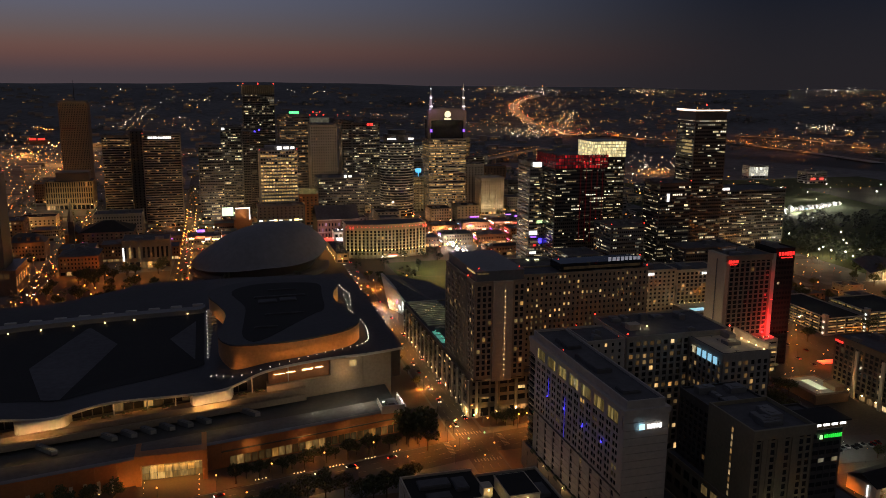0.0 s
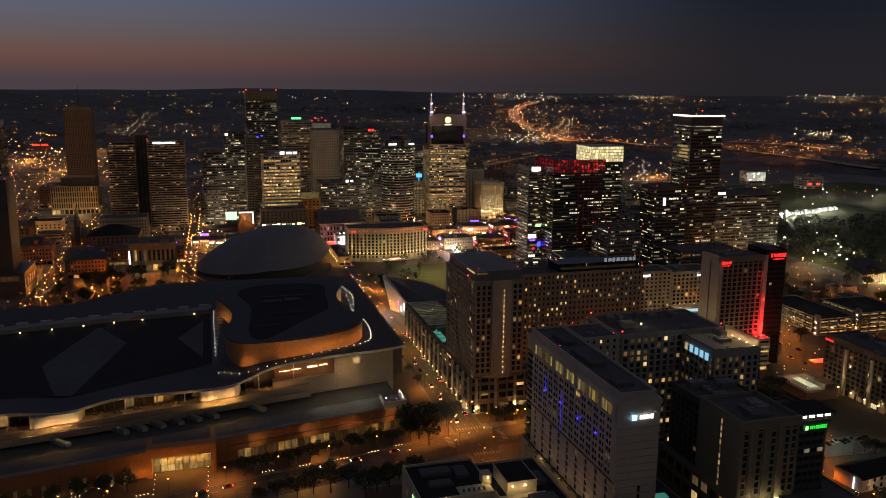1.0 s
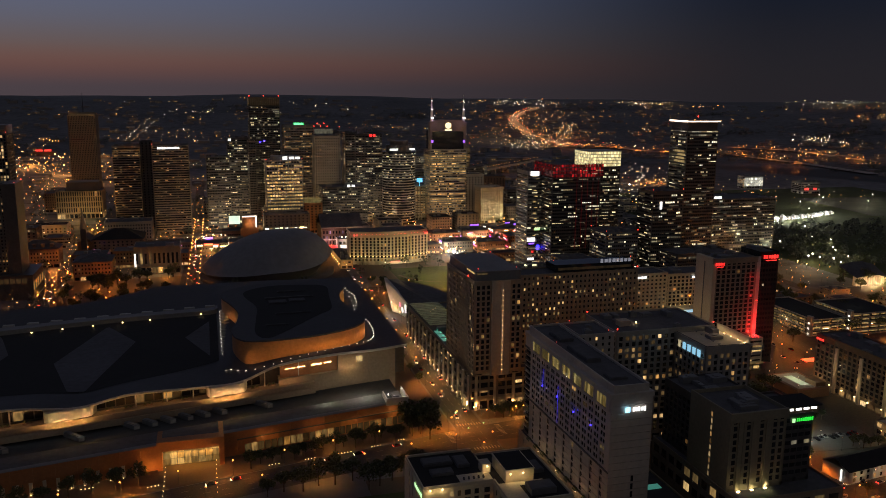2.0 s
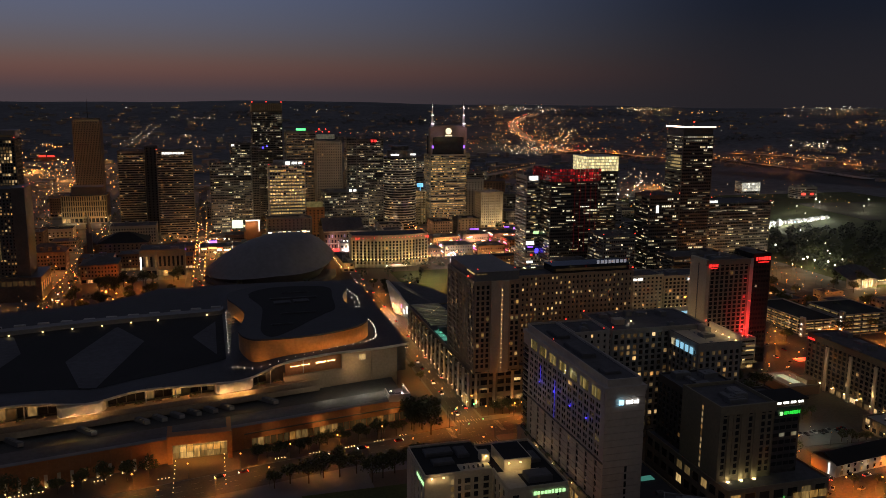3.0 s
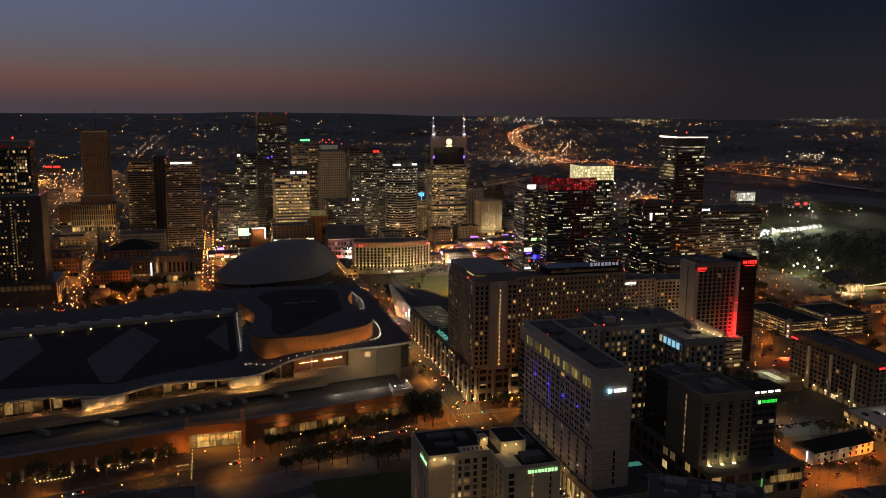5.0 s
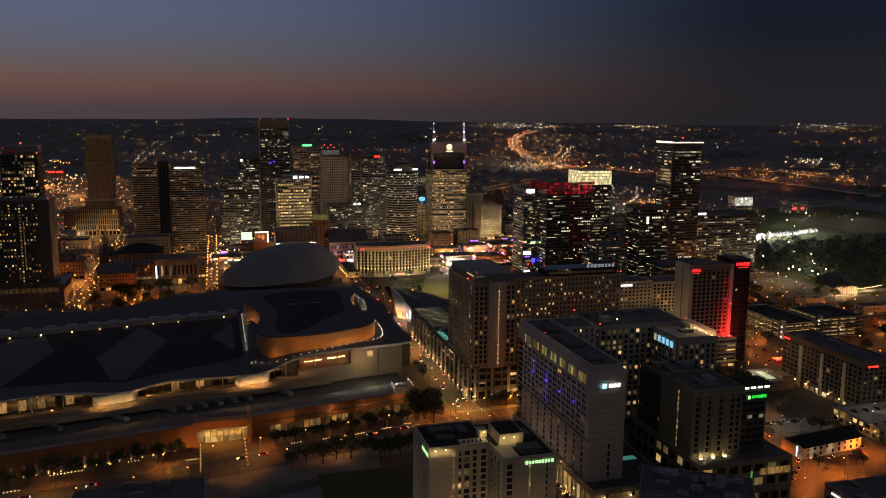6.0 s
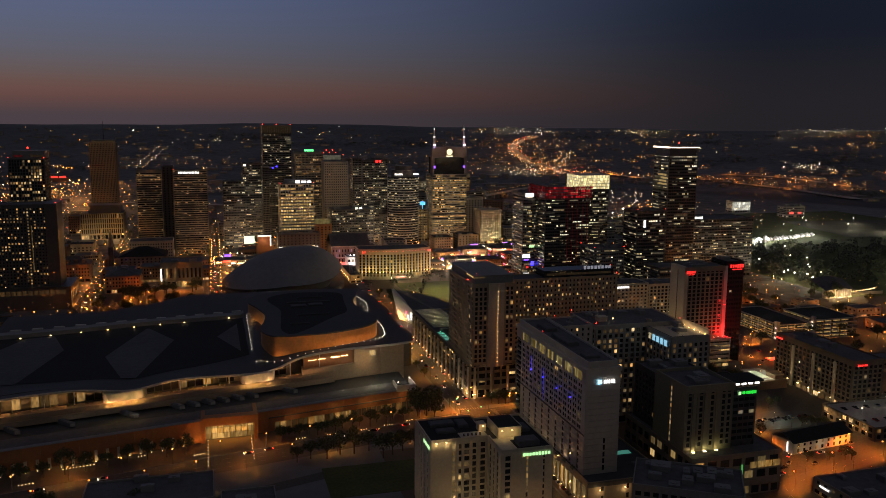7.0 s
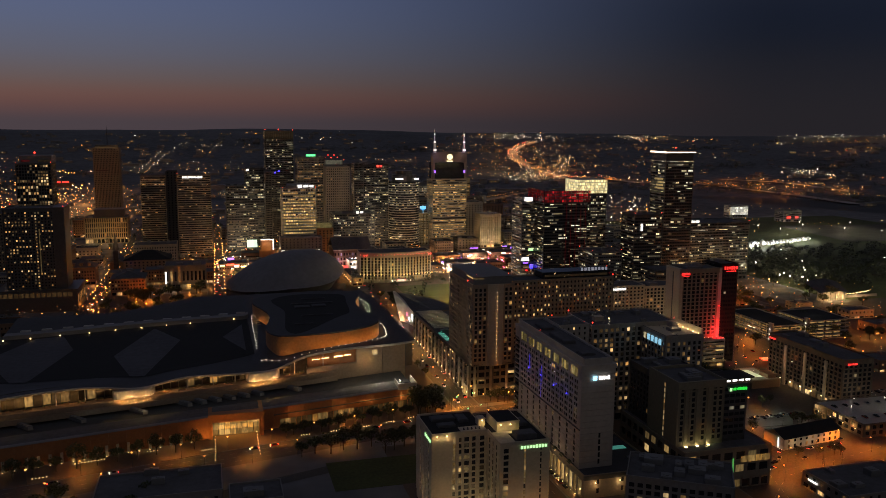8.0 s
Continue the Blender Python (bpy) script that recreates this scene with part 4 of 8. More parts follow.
part("east_penthouse", Geo().box(58, 112, 3, 18, 81.1, 85.5), glass_dark, omni, "glazed rooftop lounge")
part("lounge_glow", Geo().box(60, 110, 2.8, 3.0, 82.0, 83.6), LIT["dim"][0], omni)
sign("dim white bar sign on the hotel roof", 226, 434.5, 85.6, 22, 2.6, emitter("sign_dim", (0.8, 0.8, 0.95), 0.22), 8, name="roof_sign")
for x, y in ((4, -8), (28, -8), (28, 40), (57, 4), (110, 4)):
    globe(omni, x, y, 86.5, 1.5, 0.34, E_RED, "red aircraft warning light", "warning_light")
podium = tower("hotel_podium", "brown stone hotel podium with uplit pilasters", 138, 262, 424, 590, 24, brown_stone, "office", base=7, singles=False, lit=0.07, tone="gold", shop=0.25, units=8, floor=5.2, bay=5.5, pier=1.2, roof=roof_grey)
for k in range(15):
    y = 2 + 11 * k
    part("pilaster", Geo().box(-0.7, 0.2, y, y + 1.6, 0, 22), cream_wall, podium)
    part("uplight", Geo().box(-1.2, -0.75, y + 0.5, y + 1.1, 3.0, 3.5), E_WARM, podium, "warm wall uplight")
    if k % 2 == 0:
        lamp("pilaster_uplight", "POINT", (138 - 1.6, 424 + y + 0.8, 4.2), 1350, (1, 0.55, 0.18), 0.25)
for k in range(10):
    x = 3 + 12 * k
    part("pilaster", Geo().box(x, x + 1.6, -0.7, 0.2, 0, 22), cream_wall, podium)
    part("uplight", Geo().box(x + 0.5, x + 1.1, -1.2, -0.75, 3.0, 3.5), E_WARM, podium, "warm wall uplight")
    if k % 2 == 0:
        lamp("pilaster_uplight", "POINT", (138 + x + 0.8, 424 - 1.6, 4.2), 1350, (1, 0.55, 0.18), 0.25)
for k in range(14):
    part("terrace_beam", Geo().box(1, 24, 98 + 4.6 * k, 98.8 + 4.6 * k, 26.5, 27.3), white_panel, podium, "rooftop pergola beam")
for k in range(3):
    part("terrace_canopy", Geo().box(2.0, 6.5, 66 + 9 * k, 73 + 9 * k, 24.2, 24.5), interior_teal, podium, "teal-lit pool terrace")
for k in range(4):
    globe(podium, 4.2, 68 + 7 * k, 24.4, 0.8, 0.3, E_GREEN, "", "pool_lamp")
for k in range(6):
    globe(podium, 6 + 3 * k, 128 + 4 * k, 24.2, 1.8, 0.3, E_WARM, "", "terrace_lamp")
for y in (532, 552, 572):
    lamp("terrace_glow", "POINT", (150, y, 29.5), 420, (0.95, 0.92, 0.42), 0.4)
part("lobby_box", Geo().box(-0.9, 0.2, 4.2, 10.5, 0.4, 6.2), LIT["bright"][0], podium, "bright glazed corner lobby")
part("lobby_frame", Geo().box(-1.2, 0.2, 3.8, 4.2, 0, 6.8).box(-1.2, 0.2, 10.5, 10.9, 0, 6.8).box(-1.2, 0.2, 3.8, 10.9, 6.2, 6.8), cream_wall, podium)

# ---- museum with the sweeping wedge roof ----
museum = thing("museum", "museum with a swept pointed concrete prow and lit screens", "museum", at=(144, 594, 0))
TAKEN.append((140, 230, 592, 775))
base_line = [(6.5, 34), (5.0, 46), (2.2, 58), (-1.6, 67)]
top_line = [(6.5, 34, 12.0), (4.4, 50, 14.6), (0.4, 70, 20.0), (-4.2, 90, 25.5)]
base_s, top_s = spline([(*p, 0.0) for p in base_line], 8), spline(top_line, 8)
part("prow_wall", Geo().sheet([base_s, top_s, [(x + 2.4, y, z) for x, y, z in top_s], [(x + 4.0, y, z) for x, y, z in base_s]]), white_panel, museum, "tall leaning pale prow wall")
roof_g = Geo()
ring = [(7.5, 34, 11.6), (32, 30, 11.6), (50, 44, 11.8), (52, 66, 12.0), (40, 92, 15.0), (14, 112, 18.0), (0.0, 90, 24.0)]
i = len(roof_g.v)
roof_g.v += [(x, y, 0) for x, y, z in ring] + ring
roof_g.f += [(i + k, i + (k + 1) % 7, i + 7 + (k + 1) % 7, i + 7 + k) for k in range(7)] + [tuple(range(i + 7, i + 14))]
part("hall_roof", roof_g, roof_dark, museum, "dark sloping museum roof")
part("side_hall", Geo().prism([(44, 24), (78, 20), (80, 66), (54, 70)], 0, 17).prism([(46, 26), (76, 22), (78, 64), (55, 68)], 17, 17.6), concrete, museum, "pale flat-roofed side hall")
part("front_hall", Geo().prism([(1, 2), (44, 0), (44, 28), (7, 31)], 0, 11), dark_panel, museum)
for k, (f, z, w, h, m) in enumerate(((0.03, 2.5, 6.4, 6.5, S_WHITE), (0.22, 4.5, 6.0, 8.5, S_WHITE), (0.42, 3.0, 6.2, 6.0, S_WHITE), (0.55, 7.0, 3.4, 4.0, E_PINK), (0.10, 10.0, 3.5, 0.9, S_WHITE), (0.7, 4, 2.6, 2.6, LIT["gold"][0]))):
    bx, by = base_s[int(f * (len(base_s) - 1))][:2]
    for q in range(3):
        part("lit_screen", Geo().pane((bx - 0.55 - 0.08 * q - 0.05 * z, by + w * (3 - q) / 3, z + 0.35 * h * ((q * 2 + k) % 3) / 2), (0.22, -0.975), (-0.975, -0.22), w / 3 - 0.15, h * (0.5 + 0.12 * ((q + k) % 3)), 0.3), m, museum, "bright lit wall screen")
for y in (632, 648, 664):
    lamp("prow_flood", "POINT", (136.5, y, 3.0), 2000, (1, 0.86, 0.68), 0.4)
lamp("screen_glow", "AREA", (141.5, 594 + 50, 11), 2200, (1, 0.85, 0.9), 22, target=(120, 594 + 50, 0), size_y=8)

# ---- white panel hotel with blue light strips ----
white = thing("white_hotel", "white panelled slab hotel with blue light strips", "hotel", at=(148, 265, 0))
TAKEN.append((148, 167, 265, 361))
part("wall", Geo().box(0.35, 19, 0.5, 96, 12, 66), hotel_panel, white)
# upper storeys: pairs of windows between piers and spandrels, a glazed bay at the north end
PAIR = (84.0) / 14
pair_mesh = {}
for key, mat in (("dark", glass_one), ("lit", LIT["gold"][1]), ("dim", LIT["dim"][1])):
    pair_mesh[key] = Geo().pane((0, 0, 0), (0, -1), (-1, 0), 1.75, 2.0, 0.1).pane((0, -2.35, 0), (0, -1), (-1, 0), 1.75, 2.0, 0.1).mesh("double_window", mat)
for p in range(14):
    y1 = 87.5 - PAIR * p
    part("pier", Geo().box(0.0, 0.36, y1 - 0.95, y1 + 0.95, 33.6, 60.2), hotel_panel, white)
    part("mullion", Geo().box(0.1, 0.36, y1 - 3.28, y1 - 2.72, 33.6, 60.2), hotel_panel, white)
    for j in range(8):
        r = rng.random()
        part("double_window", pair_mesh["lit" if r < 0.025 else "dim" if r < 0.10 else "dark"], None, white, at=(0.33, y1 - 0.95, 34.9 + 3.15 * j))
part("pier", Geo().box(0.0, 0.36, 0.5, 4.45, 33.6, 60.2), hotel_panel, white)
for j in range(9):
    part("spandrel", Geo().box(0.05, 0.36, 0.5, 96, 33.7 + 3.15 * j, 34.85 + 3.15 * j if j < 8 else 60.2), hotel_panel, white)
for j in range(16):
    part("balcony", Geo().box(-0.5, 0.3, 89.6, 95.8, 13.2 + 3.1 * j, 13.5 + 3.1 * j).box(-0.5, -0.42, 89.6, 95.8, 13.5 + 3.1 * j, 14.4 + 3.1 * j), steel, white)
    part("balcony_glass", Geo().pane((0.33, 95.6, 13.6 + 3.1 * j), (0, -1), (-1, 0), 5.8, 2.5, 0.1), LIT["dim"][1] if j in (1, 4, 15) else glass_one, white)
part("ledge", Geo().box(-0.45, 0.4, -0.3, 89.4, 33.0, 33.55), dark_panel, white, "dark ledge between the storeys")
# lower storeys: lapped panels with slim paired window slots
slot_mesh = Geo().pane((0, 0, 0), (0, -1), (-1, 0), 0.75, 2.1, 0.1).pane((0, -1.35, 0), (0, -1), (-1, 0), 0.75, 2.1, 0.1).mesh("window_slot", glass_one)
slot_lit = Geo().pane((0, 0, 0), (0, -1), (-1, 0), 0.75, 2.1, 0.1).pane((0, -1.35, 0), (0, -1), (-1, 0), 0.75, 2.1, 0.1).mesh("window_slot", LIT["warm"][1])
for p in range(9):
    y1 = 84.6 - 9.6 * p
    for j in range(6):
        part("window_slot", slot_lit if (p * 7 + j * 3) % 23 == 4 else slot_mesh, None, white, at=(0.33, y1, 13.0 + 3.3 * j))
    y0 = max(0.5, y1 - 9.6)
    for j in range(7):
        part("lap_panel", Geo().box(0.0, 0.36, y0 + 0.06, y1 - 2.2, 12.1 + 3.0 * j, 14.9 + 3.0 * j if j < 6 else 33.0), hotel_panel, white)
for k in range(7):
    y1 = 85.8 - 12.1 * k
    part("lounge_frame", Geo().box(0.1, 0.3, y1 - 8.8, y1 + 0.2, 60.3, 65.9), dark_panel, white)
    for q, w in ((0, 1.2), (1.35, 1.2), (2.9, 1.2), (4.5, 0.9), (5.5, 1.1), (6.7, 1.6)):
        part("lounge_window", Geo().pane((0.08, y1 - q, 60.7), (0, -1), (-1, 0), w, 4.9, 0.12), lounge_pane, white, "tall gold-lit top window")
    part("lounge_pier", Geo().box(-0.15, 0.4, y1 - 11.9, y1 - 8.85, 60.2, 66.0), hotel_panel, white)
part("lounge_pier", Geo().box(-0.15, 0.4, 86.1, 96, 60.2, 66.0), hotel_panel, white)
for k in range(17):
    q = 12 + 3.18 * k
    part("end_panel", Geo().box(-0.12, 19.12, -0.35 + 0.012 * (k % 2), 0.5, q + 0.10, q + 3.12), hotel_panel, white)
for j in range(5):
    part("end_window", Geo().pane((10.6, -0.36, 14.0 + 3.6 * j), (1, 0), (0, -1), 1.1, 2.6, 0.1), glass_one, white)
part("top_band", Geo().box(-0.6, 19.6, -0.8, 96.5, 65.95, 68.2), hotel_panel, white, "white top band")
part("parapet", Geo().box(1.4, 17.8, 0.9, 1.5, 68.2, 71.4).box(1.4, 2.0, 1.5, 95.0, 68.2, 71.4).box(17.2, 17.8, 1.5, 95.0, 68.2, 71.4).box(2.0, 17.2, 94.4, 95.0, 68.2, 71.4), hotel_panel, white, "set-back roof parapet")
part("upper_roof", Geo().box(2.0, 17.2, 1.5, 94.4, 68.2, 70.3), roof_dark, white, "dark flat roof")
for bx, by, bw, bd, bh in ((5, 34, 7, 22, 1.6), (6, 66, 7, 14, 1.3), (4.5, 10, 8, 7, 0.9)):
    part("rooftop_unit", Geo().box(bx, bx + bw, by, by + bd, 70.3, 70.3 + bh).box(bx + 0.4, bx + bw - 0.4, by + 0.4, by + bd - 0.4, 70.3 + bh, 70.6 + bh), roof_dark, white)
tower("back_wing", "", 167.2, 187, 338, 361, 70, hotel_panel, "hotel", z0=12, base=2, parent=white, lit=0.05, units=3, pier=2.4, span=1.6, faces="SN")
for o in white.children:
    if o.location.x > 100:
        o.location.x -= 148
        o.location.y -= 265
for x, y in ((24, 95.4), (2.2, 62), (36, 74)):
    globe(white, x, y, 71.0, 0.8, 0.34, E_RED, "red aircraft warning light", "warning_light")
blue_strip = emitter("blue_strip_light", (0.02, 0.015, 1.0), 0.8)
for y, z0, z1, zs in ((71.8, 47, 55, 46.5), (53.3, 34, 53, 47.6), (34.7, 47, 48.6, 47.1), (17.0, 47.4, 48.4, 48.0)):
    part("blue_strip", Geo().box(-0.16, 0.0, y, y + 0.12, z0, z1), blue_strip, white, "deep blue light strip")
    part("blue_spot", Geo().bead(-0.5, y + 0.07, zs, 0.46), E_BLUE, white, "bright blue spot lamp")
    lamp("blue_wash", "POINT", (146.9, 265 + y + 0.1, zs + 0.6), 70, (0.05, 0.04, 1), 0.25)
sign("white lit sign of plain bars", 157.2, 263.9, 60.2, 6.4, 2.2, S_WHITE, 5, name="hotel_sign")
sign("cyan lit sign square beside a white sign", 153.6, 263.9, 59.8, 3.0, 3.0, S_CYAN, 1, name="hotel_sign", back=False)
pod2 = tower("hotel_podium", "plain tan podium with gold-lit street glazing under the white hotel", 146, 190, 254, 363, 12, hotel_stone, "plain", base=0.4, lit=0.0, units=3, floor=5.0, bay=14, pier=12.6, span=2.4, roof=roof_grey)
for k in range(9):
    part("terrace_planter", Geo().box(-0.2, 1.4, 18 + 9.5 * k, 21.5 + 9.5 * k, 12.1, 13.0).box(0.1, 1.1, 18.3 + 9.5 * k, 21.2 + 9.5 * k, 13.0, 13.7), leaf_mats[0], pod2, "planter with a clipped hedge")
# teal glowing panel stands for the blue glow on the terrace
part("terrace_pool", Geo().box(30, 40, 30, 34, 12.2, 12.6), interior_teal, pod2, "small teal glow patch on the terrace")
part("top_band", Geo().box(-0.3, 44.3, -0.4, 0.2, 10.4, 12.8), dark_panel, pod2, "dark parapet band")
for y in (290, 312, 334):
    lamp("alley_lamp_glow", "POINT", (144.0, y, 13.5), 260, (1, 0.66, 0.3), 0.4)
    part("terrace_lamp", Geo().bead(-0.6, y - 254, 12.8, 0.32), E_WARM, pod2)
for k in range(9):
    y = 2 + 5.2 * k
    part("lobby_pane", Geo().pane((-0.1, y + 4.4, 0.6), (0, -1), (-1, 0), 3.8, 8.6, 0.16), LIT["gold"][1], pod2, "tall amber lobby window")
    part("lobby_pier", Geo().box(-0.7, 0.1, y + 4.5, y + 5.6, 0, 9.6), cream_wall, pod2)
    part("street_uplight", Geo().bead(-1.6, y + 5, 0.5, 0.3), E_WARM, pod2)
# added wall lamps brighten the podium in place of light from the street
for x in (6, 20, 34):
    part("wall_lamp", Geo().box(x, x + 0.5, -0.9, -0.4, 8.4, 9.0), E_WARM, pod2, "warm wall lamp")
    lamp("podium_lamp_glow", "POINT", (146 + x, 252.0, 8.0), 260, (1, 0.66, 0.30), 0.3)
for y in (262, 280, 298):
    lamp("lobby_wash", "POINT", (143.4, y, 2.2), 420, (1, 0.52, 0.16), 0.3)

# ---- dark framed apartment hotel round a court ----
court = tower("court_hotel", "dark framed hotel with gold lit rooms round a courtyard", 198, 258, 356, 394, 64, frame_grey, "grid", base=6, singles=True, bay=3.9, pier=1.65, span=1.05, tone="warm", lit=0.36, units=7, red=3)
tower("court_wing", "", 233, 260, 326, 355.5, 62, frame_grey, "grid", base=6, parent=court, bay=3.9, pier=1.65, span=1.05, tone="warm", singles=True, lit=0.36, units=2, own_roof=True)
for o in court.children:
    if o.location.x > 150:
        o.location.x -= 198
        o.location.y -= 356
for i in range(5):
    part("pool_pane", Geo().pane((34.6, -5 - 4.6 * i, 56.5), (0, -1), (-1, 0), 2.6, 3.6, 0.35), interior_pool if i else LIT["cool"][0], court, "blue-lit pool room window")
part("terrace_floor", Geo().box(36, 60.6, -29.2, -1.2, 62.2, 62.45), cream_wall, court, "lit roof terrace")
part("terrace_wall", Geo().box(60.6, 61.4, -29.6, -1.2, 62.45, 66.0).box(60.4, 61.6, -29.8, -1.0, 66.0, 66.3), cream_wall, court, "pale terrace back wall")
for k in range(5):
    y = -27 + 6 * k
    part("wall_uplight", Geo().box(59.8, 60.3, y - 0.3, y + 0.3, 62.45, 63.0), E_WARM, court, "warm wall uplight")
    lamp("terrace_uplight", "POINT", (198 + 59.4, 356 + y, 63.5), 120, (1, 0.70, 0.34), 0.2)
    part("terrace_table", Geo().box(44 + 0.5 * k, 46 + 0.5 * k, y, y + 1.2, 63.1, 63.2).box(44.8 + 0.5 * k, 45.2 + 0.5 * k, y + 0.4, y + 0.8, 62.45, 63.1), unit_mat, court)
part("roof_shed", Geo().box(8, 14, 12, 17, 64.2, 67).box(7.7, 14.3, 11.7, 17.3, 67, 67.3), cream_wall, court, "pale rooftop shed")
part("roof_lamp", Geo().box(14.1, 14.6, 14, 14.6, 66, 66.5).box(20, 20.5, 16, 16.5, 64.3, 65.2), E_WARM, court)
lamp("roof_lamp_glow", "POINT", (214.5, 370, 66.2), 420, (1, 0.85, 0.6), 0.2)
part("terrace_rail", Geo().box(35.6, 35.9, -29.4, -1.2, 62.2, 63.4).box(35.6, 60.4, -29.7, -29.4, 62.2, 63.4), dark_panel, court)
lamp("terrace_glow", "POINT", (248, 340, 66.5), 380, (1, 0.72, 0.34), 0.5)

# ---- hotel with the green sign ----
green = tower("dark_hotel", "olive stucco hotel with a dark glass end and green sign", 200, 228, 256, 286, 56, olive_wall, "hotel", z0=22, base=2, singles=True, faces="SNE", lit=0.05, bay=3.4, floor=3.1, pier=1.4, span=0.9, units=6, parapet=1.8)
part("blank_end", Geo().box(-0.4, 0.3, -0.3, 30.3, 0, 57.9), olive_wall, green, "tall blank olive end wall")
part("top_band", Geo().box(-0.6, 28.3, -0.8, 0.4, 53.8, 57.9), olive_wall, green)
for k in range(10):
    part("stair_window", Geo().pane((-0.42, 13.6, 24 + 3.1 * k), (0, -1), (-1, 0), 1.0, 2.0, 0.1), LIT["warm"][1], green)
for k in range(3):
    part("pale_column", Geo().box(4.0 + 6.8 * k, 6.2 + 6.8 * k, -0.4, 0.1, 22, 53.6), olive_wall, green, "pale pilaster")
    part("facade_uplight", Geo().box(4.4 + 6.8 * k, 5.8 + 6.8 * k, -1.8, -0.9, 22.1, 22.6), E_WARM, green, "warm facade uplight")
    lamp("facade_uplight_glow", "POINT", (205.1 + 6.8 * k, 254.4, 23.2), 240, (1, 0.80, 0.42), 0.3)
tower("glass_end", "", 228.2, 243, 257.5, 284, 53, dark_panel, "glass", z0=22, base=2, parent=green, lit=0.03, units=0, singles=True, bay=3.6)
tower("rear_wing", "", 203, 232, 286.3, 314, 53, dark_panel, "hotel", z0=22, base=2, parent=green, lit=0.04, units=5, singles=True)
tower("street_base", "", 199, 252, 246, 316, 22, brown_stone, "office", base=6, parent=green, lit=0.0, tone="gold", units=4, floor=7.2, bay=7, pier=2.2, span=3.2, shop=0.25, singles=True, rows_lit={1: 0.22, 0: 0.1})
for o in green.children:
    if o.location.x > 100:
        o.location.x -= 200
        o.location.y -= 256
for k in range(4):
    part("lit_hall_window", Geo().pane((33 + 4.6 * k, -10.3, 14.5), (1, 0), (0, -1), 4.0, 3.4, 0.2), interior_pane, green, "wide gold-lit window")
part("green_strip", Geo().box(28, 28.8, -10.4, -10.1, 8, 17), emitter("green_strip_light", (0.1, 0.6, 0.1), 0.5), green)
part("sky_lounge", Geo().box(29, 46, 2.5, 14, 53.4, 56.6), LIT["dim"][0], green, "dim rooftop lounge windows")
part("lounge_roof", Geo().box(28.4, 47, 1.4, 15, 56.6, 57.3), roof_black, green)
for k in range(4):
    part("lounge_light", Geo().box(30 + 4 * k, 32.6 + 4 * k, 1.8, 2.3, 55.2, 56.2), S_WHITE, green)
sign("bright green lit sign of plain bars", 233.8, 257.2, 50.4, 8.8, 1.7, S_DEEPGREEN, 9, name="hotel_sign")
sign("pale green lit square sign", 231.4, 257.2, 50.0, 2.2, 2.2, S_GREEN, 1, name="hotel_sign", back=False)

# ---- pale L-shaped hotel with pale green signs ----
def slot_face(home, face, ox, oy, run, z0, z1, cols, mat, floor=3.05):
    """A plain wall face broken by columns of windows: cols hold (start, width, chance of light)."""
    (_, u, n, _) = FACES[face]
    edge = 0.0
    for a, w, lit in list(cols) + [(run, 0, 0)]:
        if a - edge > 0.05:
            part("facade_panel", Geo().pane((ox + u[0] * edge, oy + u[1] * edge, z0), u, n, a - edge, z1 - z0, 0.3), mat, home)
        if w:
            bar = Geo().pane((0, 0, 0), u, n, w, 0.86, 0.2).mesh("spandrel", mat)
            for j in range(int((z1 - z0 - 1) / floor)):
                q = z0 + 0.9 + floor * j
                part("spandrel", bar, None, home, at=(ox + u[0] * a, oy + u[1] * a, q - 0.9))
                p = (ox + u[0] * (a + 0.08), oy + u[1] * (a + 0.08), q)
                part("window", Geo().pane(p, u, n, w - 0.16, floor - 0.95, 0.08), LIT["gold"][1] if rng.random() < lit else LIT["dim"][1] if rng.random() < 0.2 else glass_one, home)
            part("head_panel", Geo().pane((ox + u[0] * a, oy + u[1] * a, z1 - 1.0), u, n, w, 1.0, 0.2), mat, home)
        edge = a + w


pale = thing("pale_hotel", "pale stucco hotel with bright pale-green roof signs", "hotel", at=(64, 252, 0))
TAKEN.append((64, 117, 233, 281))
part("wall", Geo().box(0, 28, 0, 29, 0, 43).box(28.2, 53, -19, 24, 0, 43), cream_wall, pale)
slot_face(pale, "S", 0, 0, 28, 4.5, 43, ((10.6, 1.5, 0.85), (13.6, 1.5, 0.12), (16.4, 2.6, 0.10), (20.4, 1.9, 0.06), (24.4, 2.4, 0.10)), cream_wall)
slot_face(pale, "W", 0, 29, 29, 4.5, 43, ((8, 1.4, 0.05), (13, 1.4, 0.05), (19, 1.4, 0.05), (24, 1.4, 0.05)), cream_wall)
slot_face(pale, "S", 28.2, -19, 24.8, 4.5, 43, ((1.6, 2.6, 0.05), (11.8, 1.1, 0.9), (20.0, 0.9, 0.0)), cream_wall)
slot_face(pale, "W", 28.2, -0.3, 18.7, 4.5, 43, ((3.0, 1.8, 0.06), (8.0, 1.6, 0.35), (13.0, 1.8, 0.04)), cream_wall)
for x0, x1, y0, y1 in ((0, 28, 0, 0.5), (0, 0.5, 0.5, 28.5), (0, 28, 28.5, 29), (28.2, 53, -19, -18.5), (28.2, 28.7, -18.5, 0), (52.5, 53, -18.5, 23.5), (28.2, 53, 23.5, 24)):
    part("parapet", Geo().box(x0, x1, y0, y1, 43, 44.1), cream_wall, pale)
part("roof", Geo().box(0.5, 28, 0.5, 28.5, 43, 43.15).box(28.8, 52.5, -18.5, 23.5, 43, 43.15), roof_black, pale, "black flat roof")
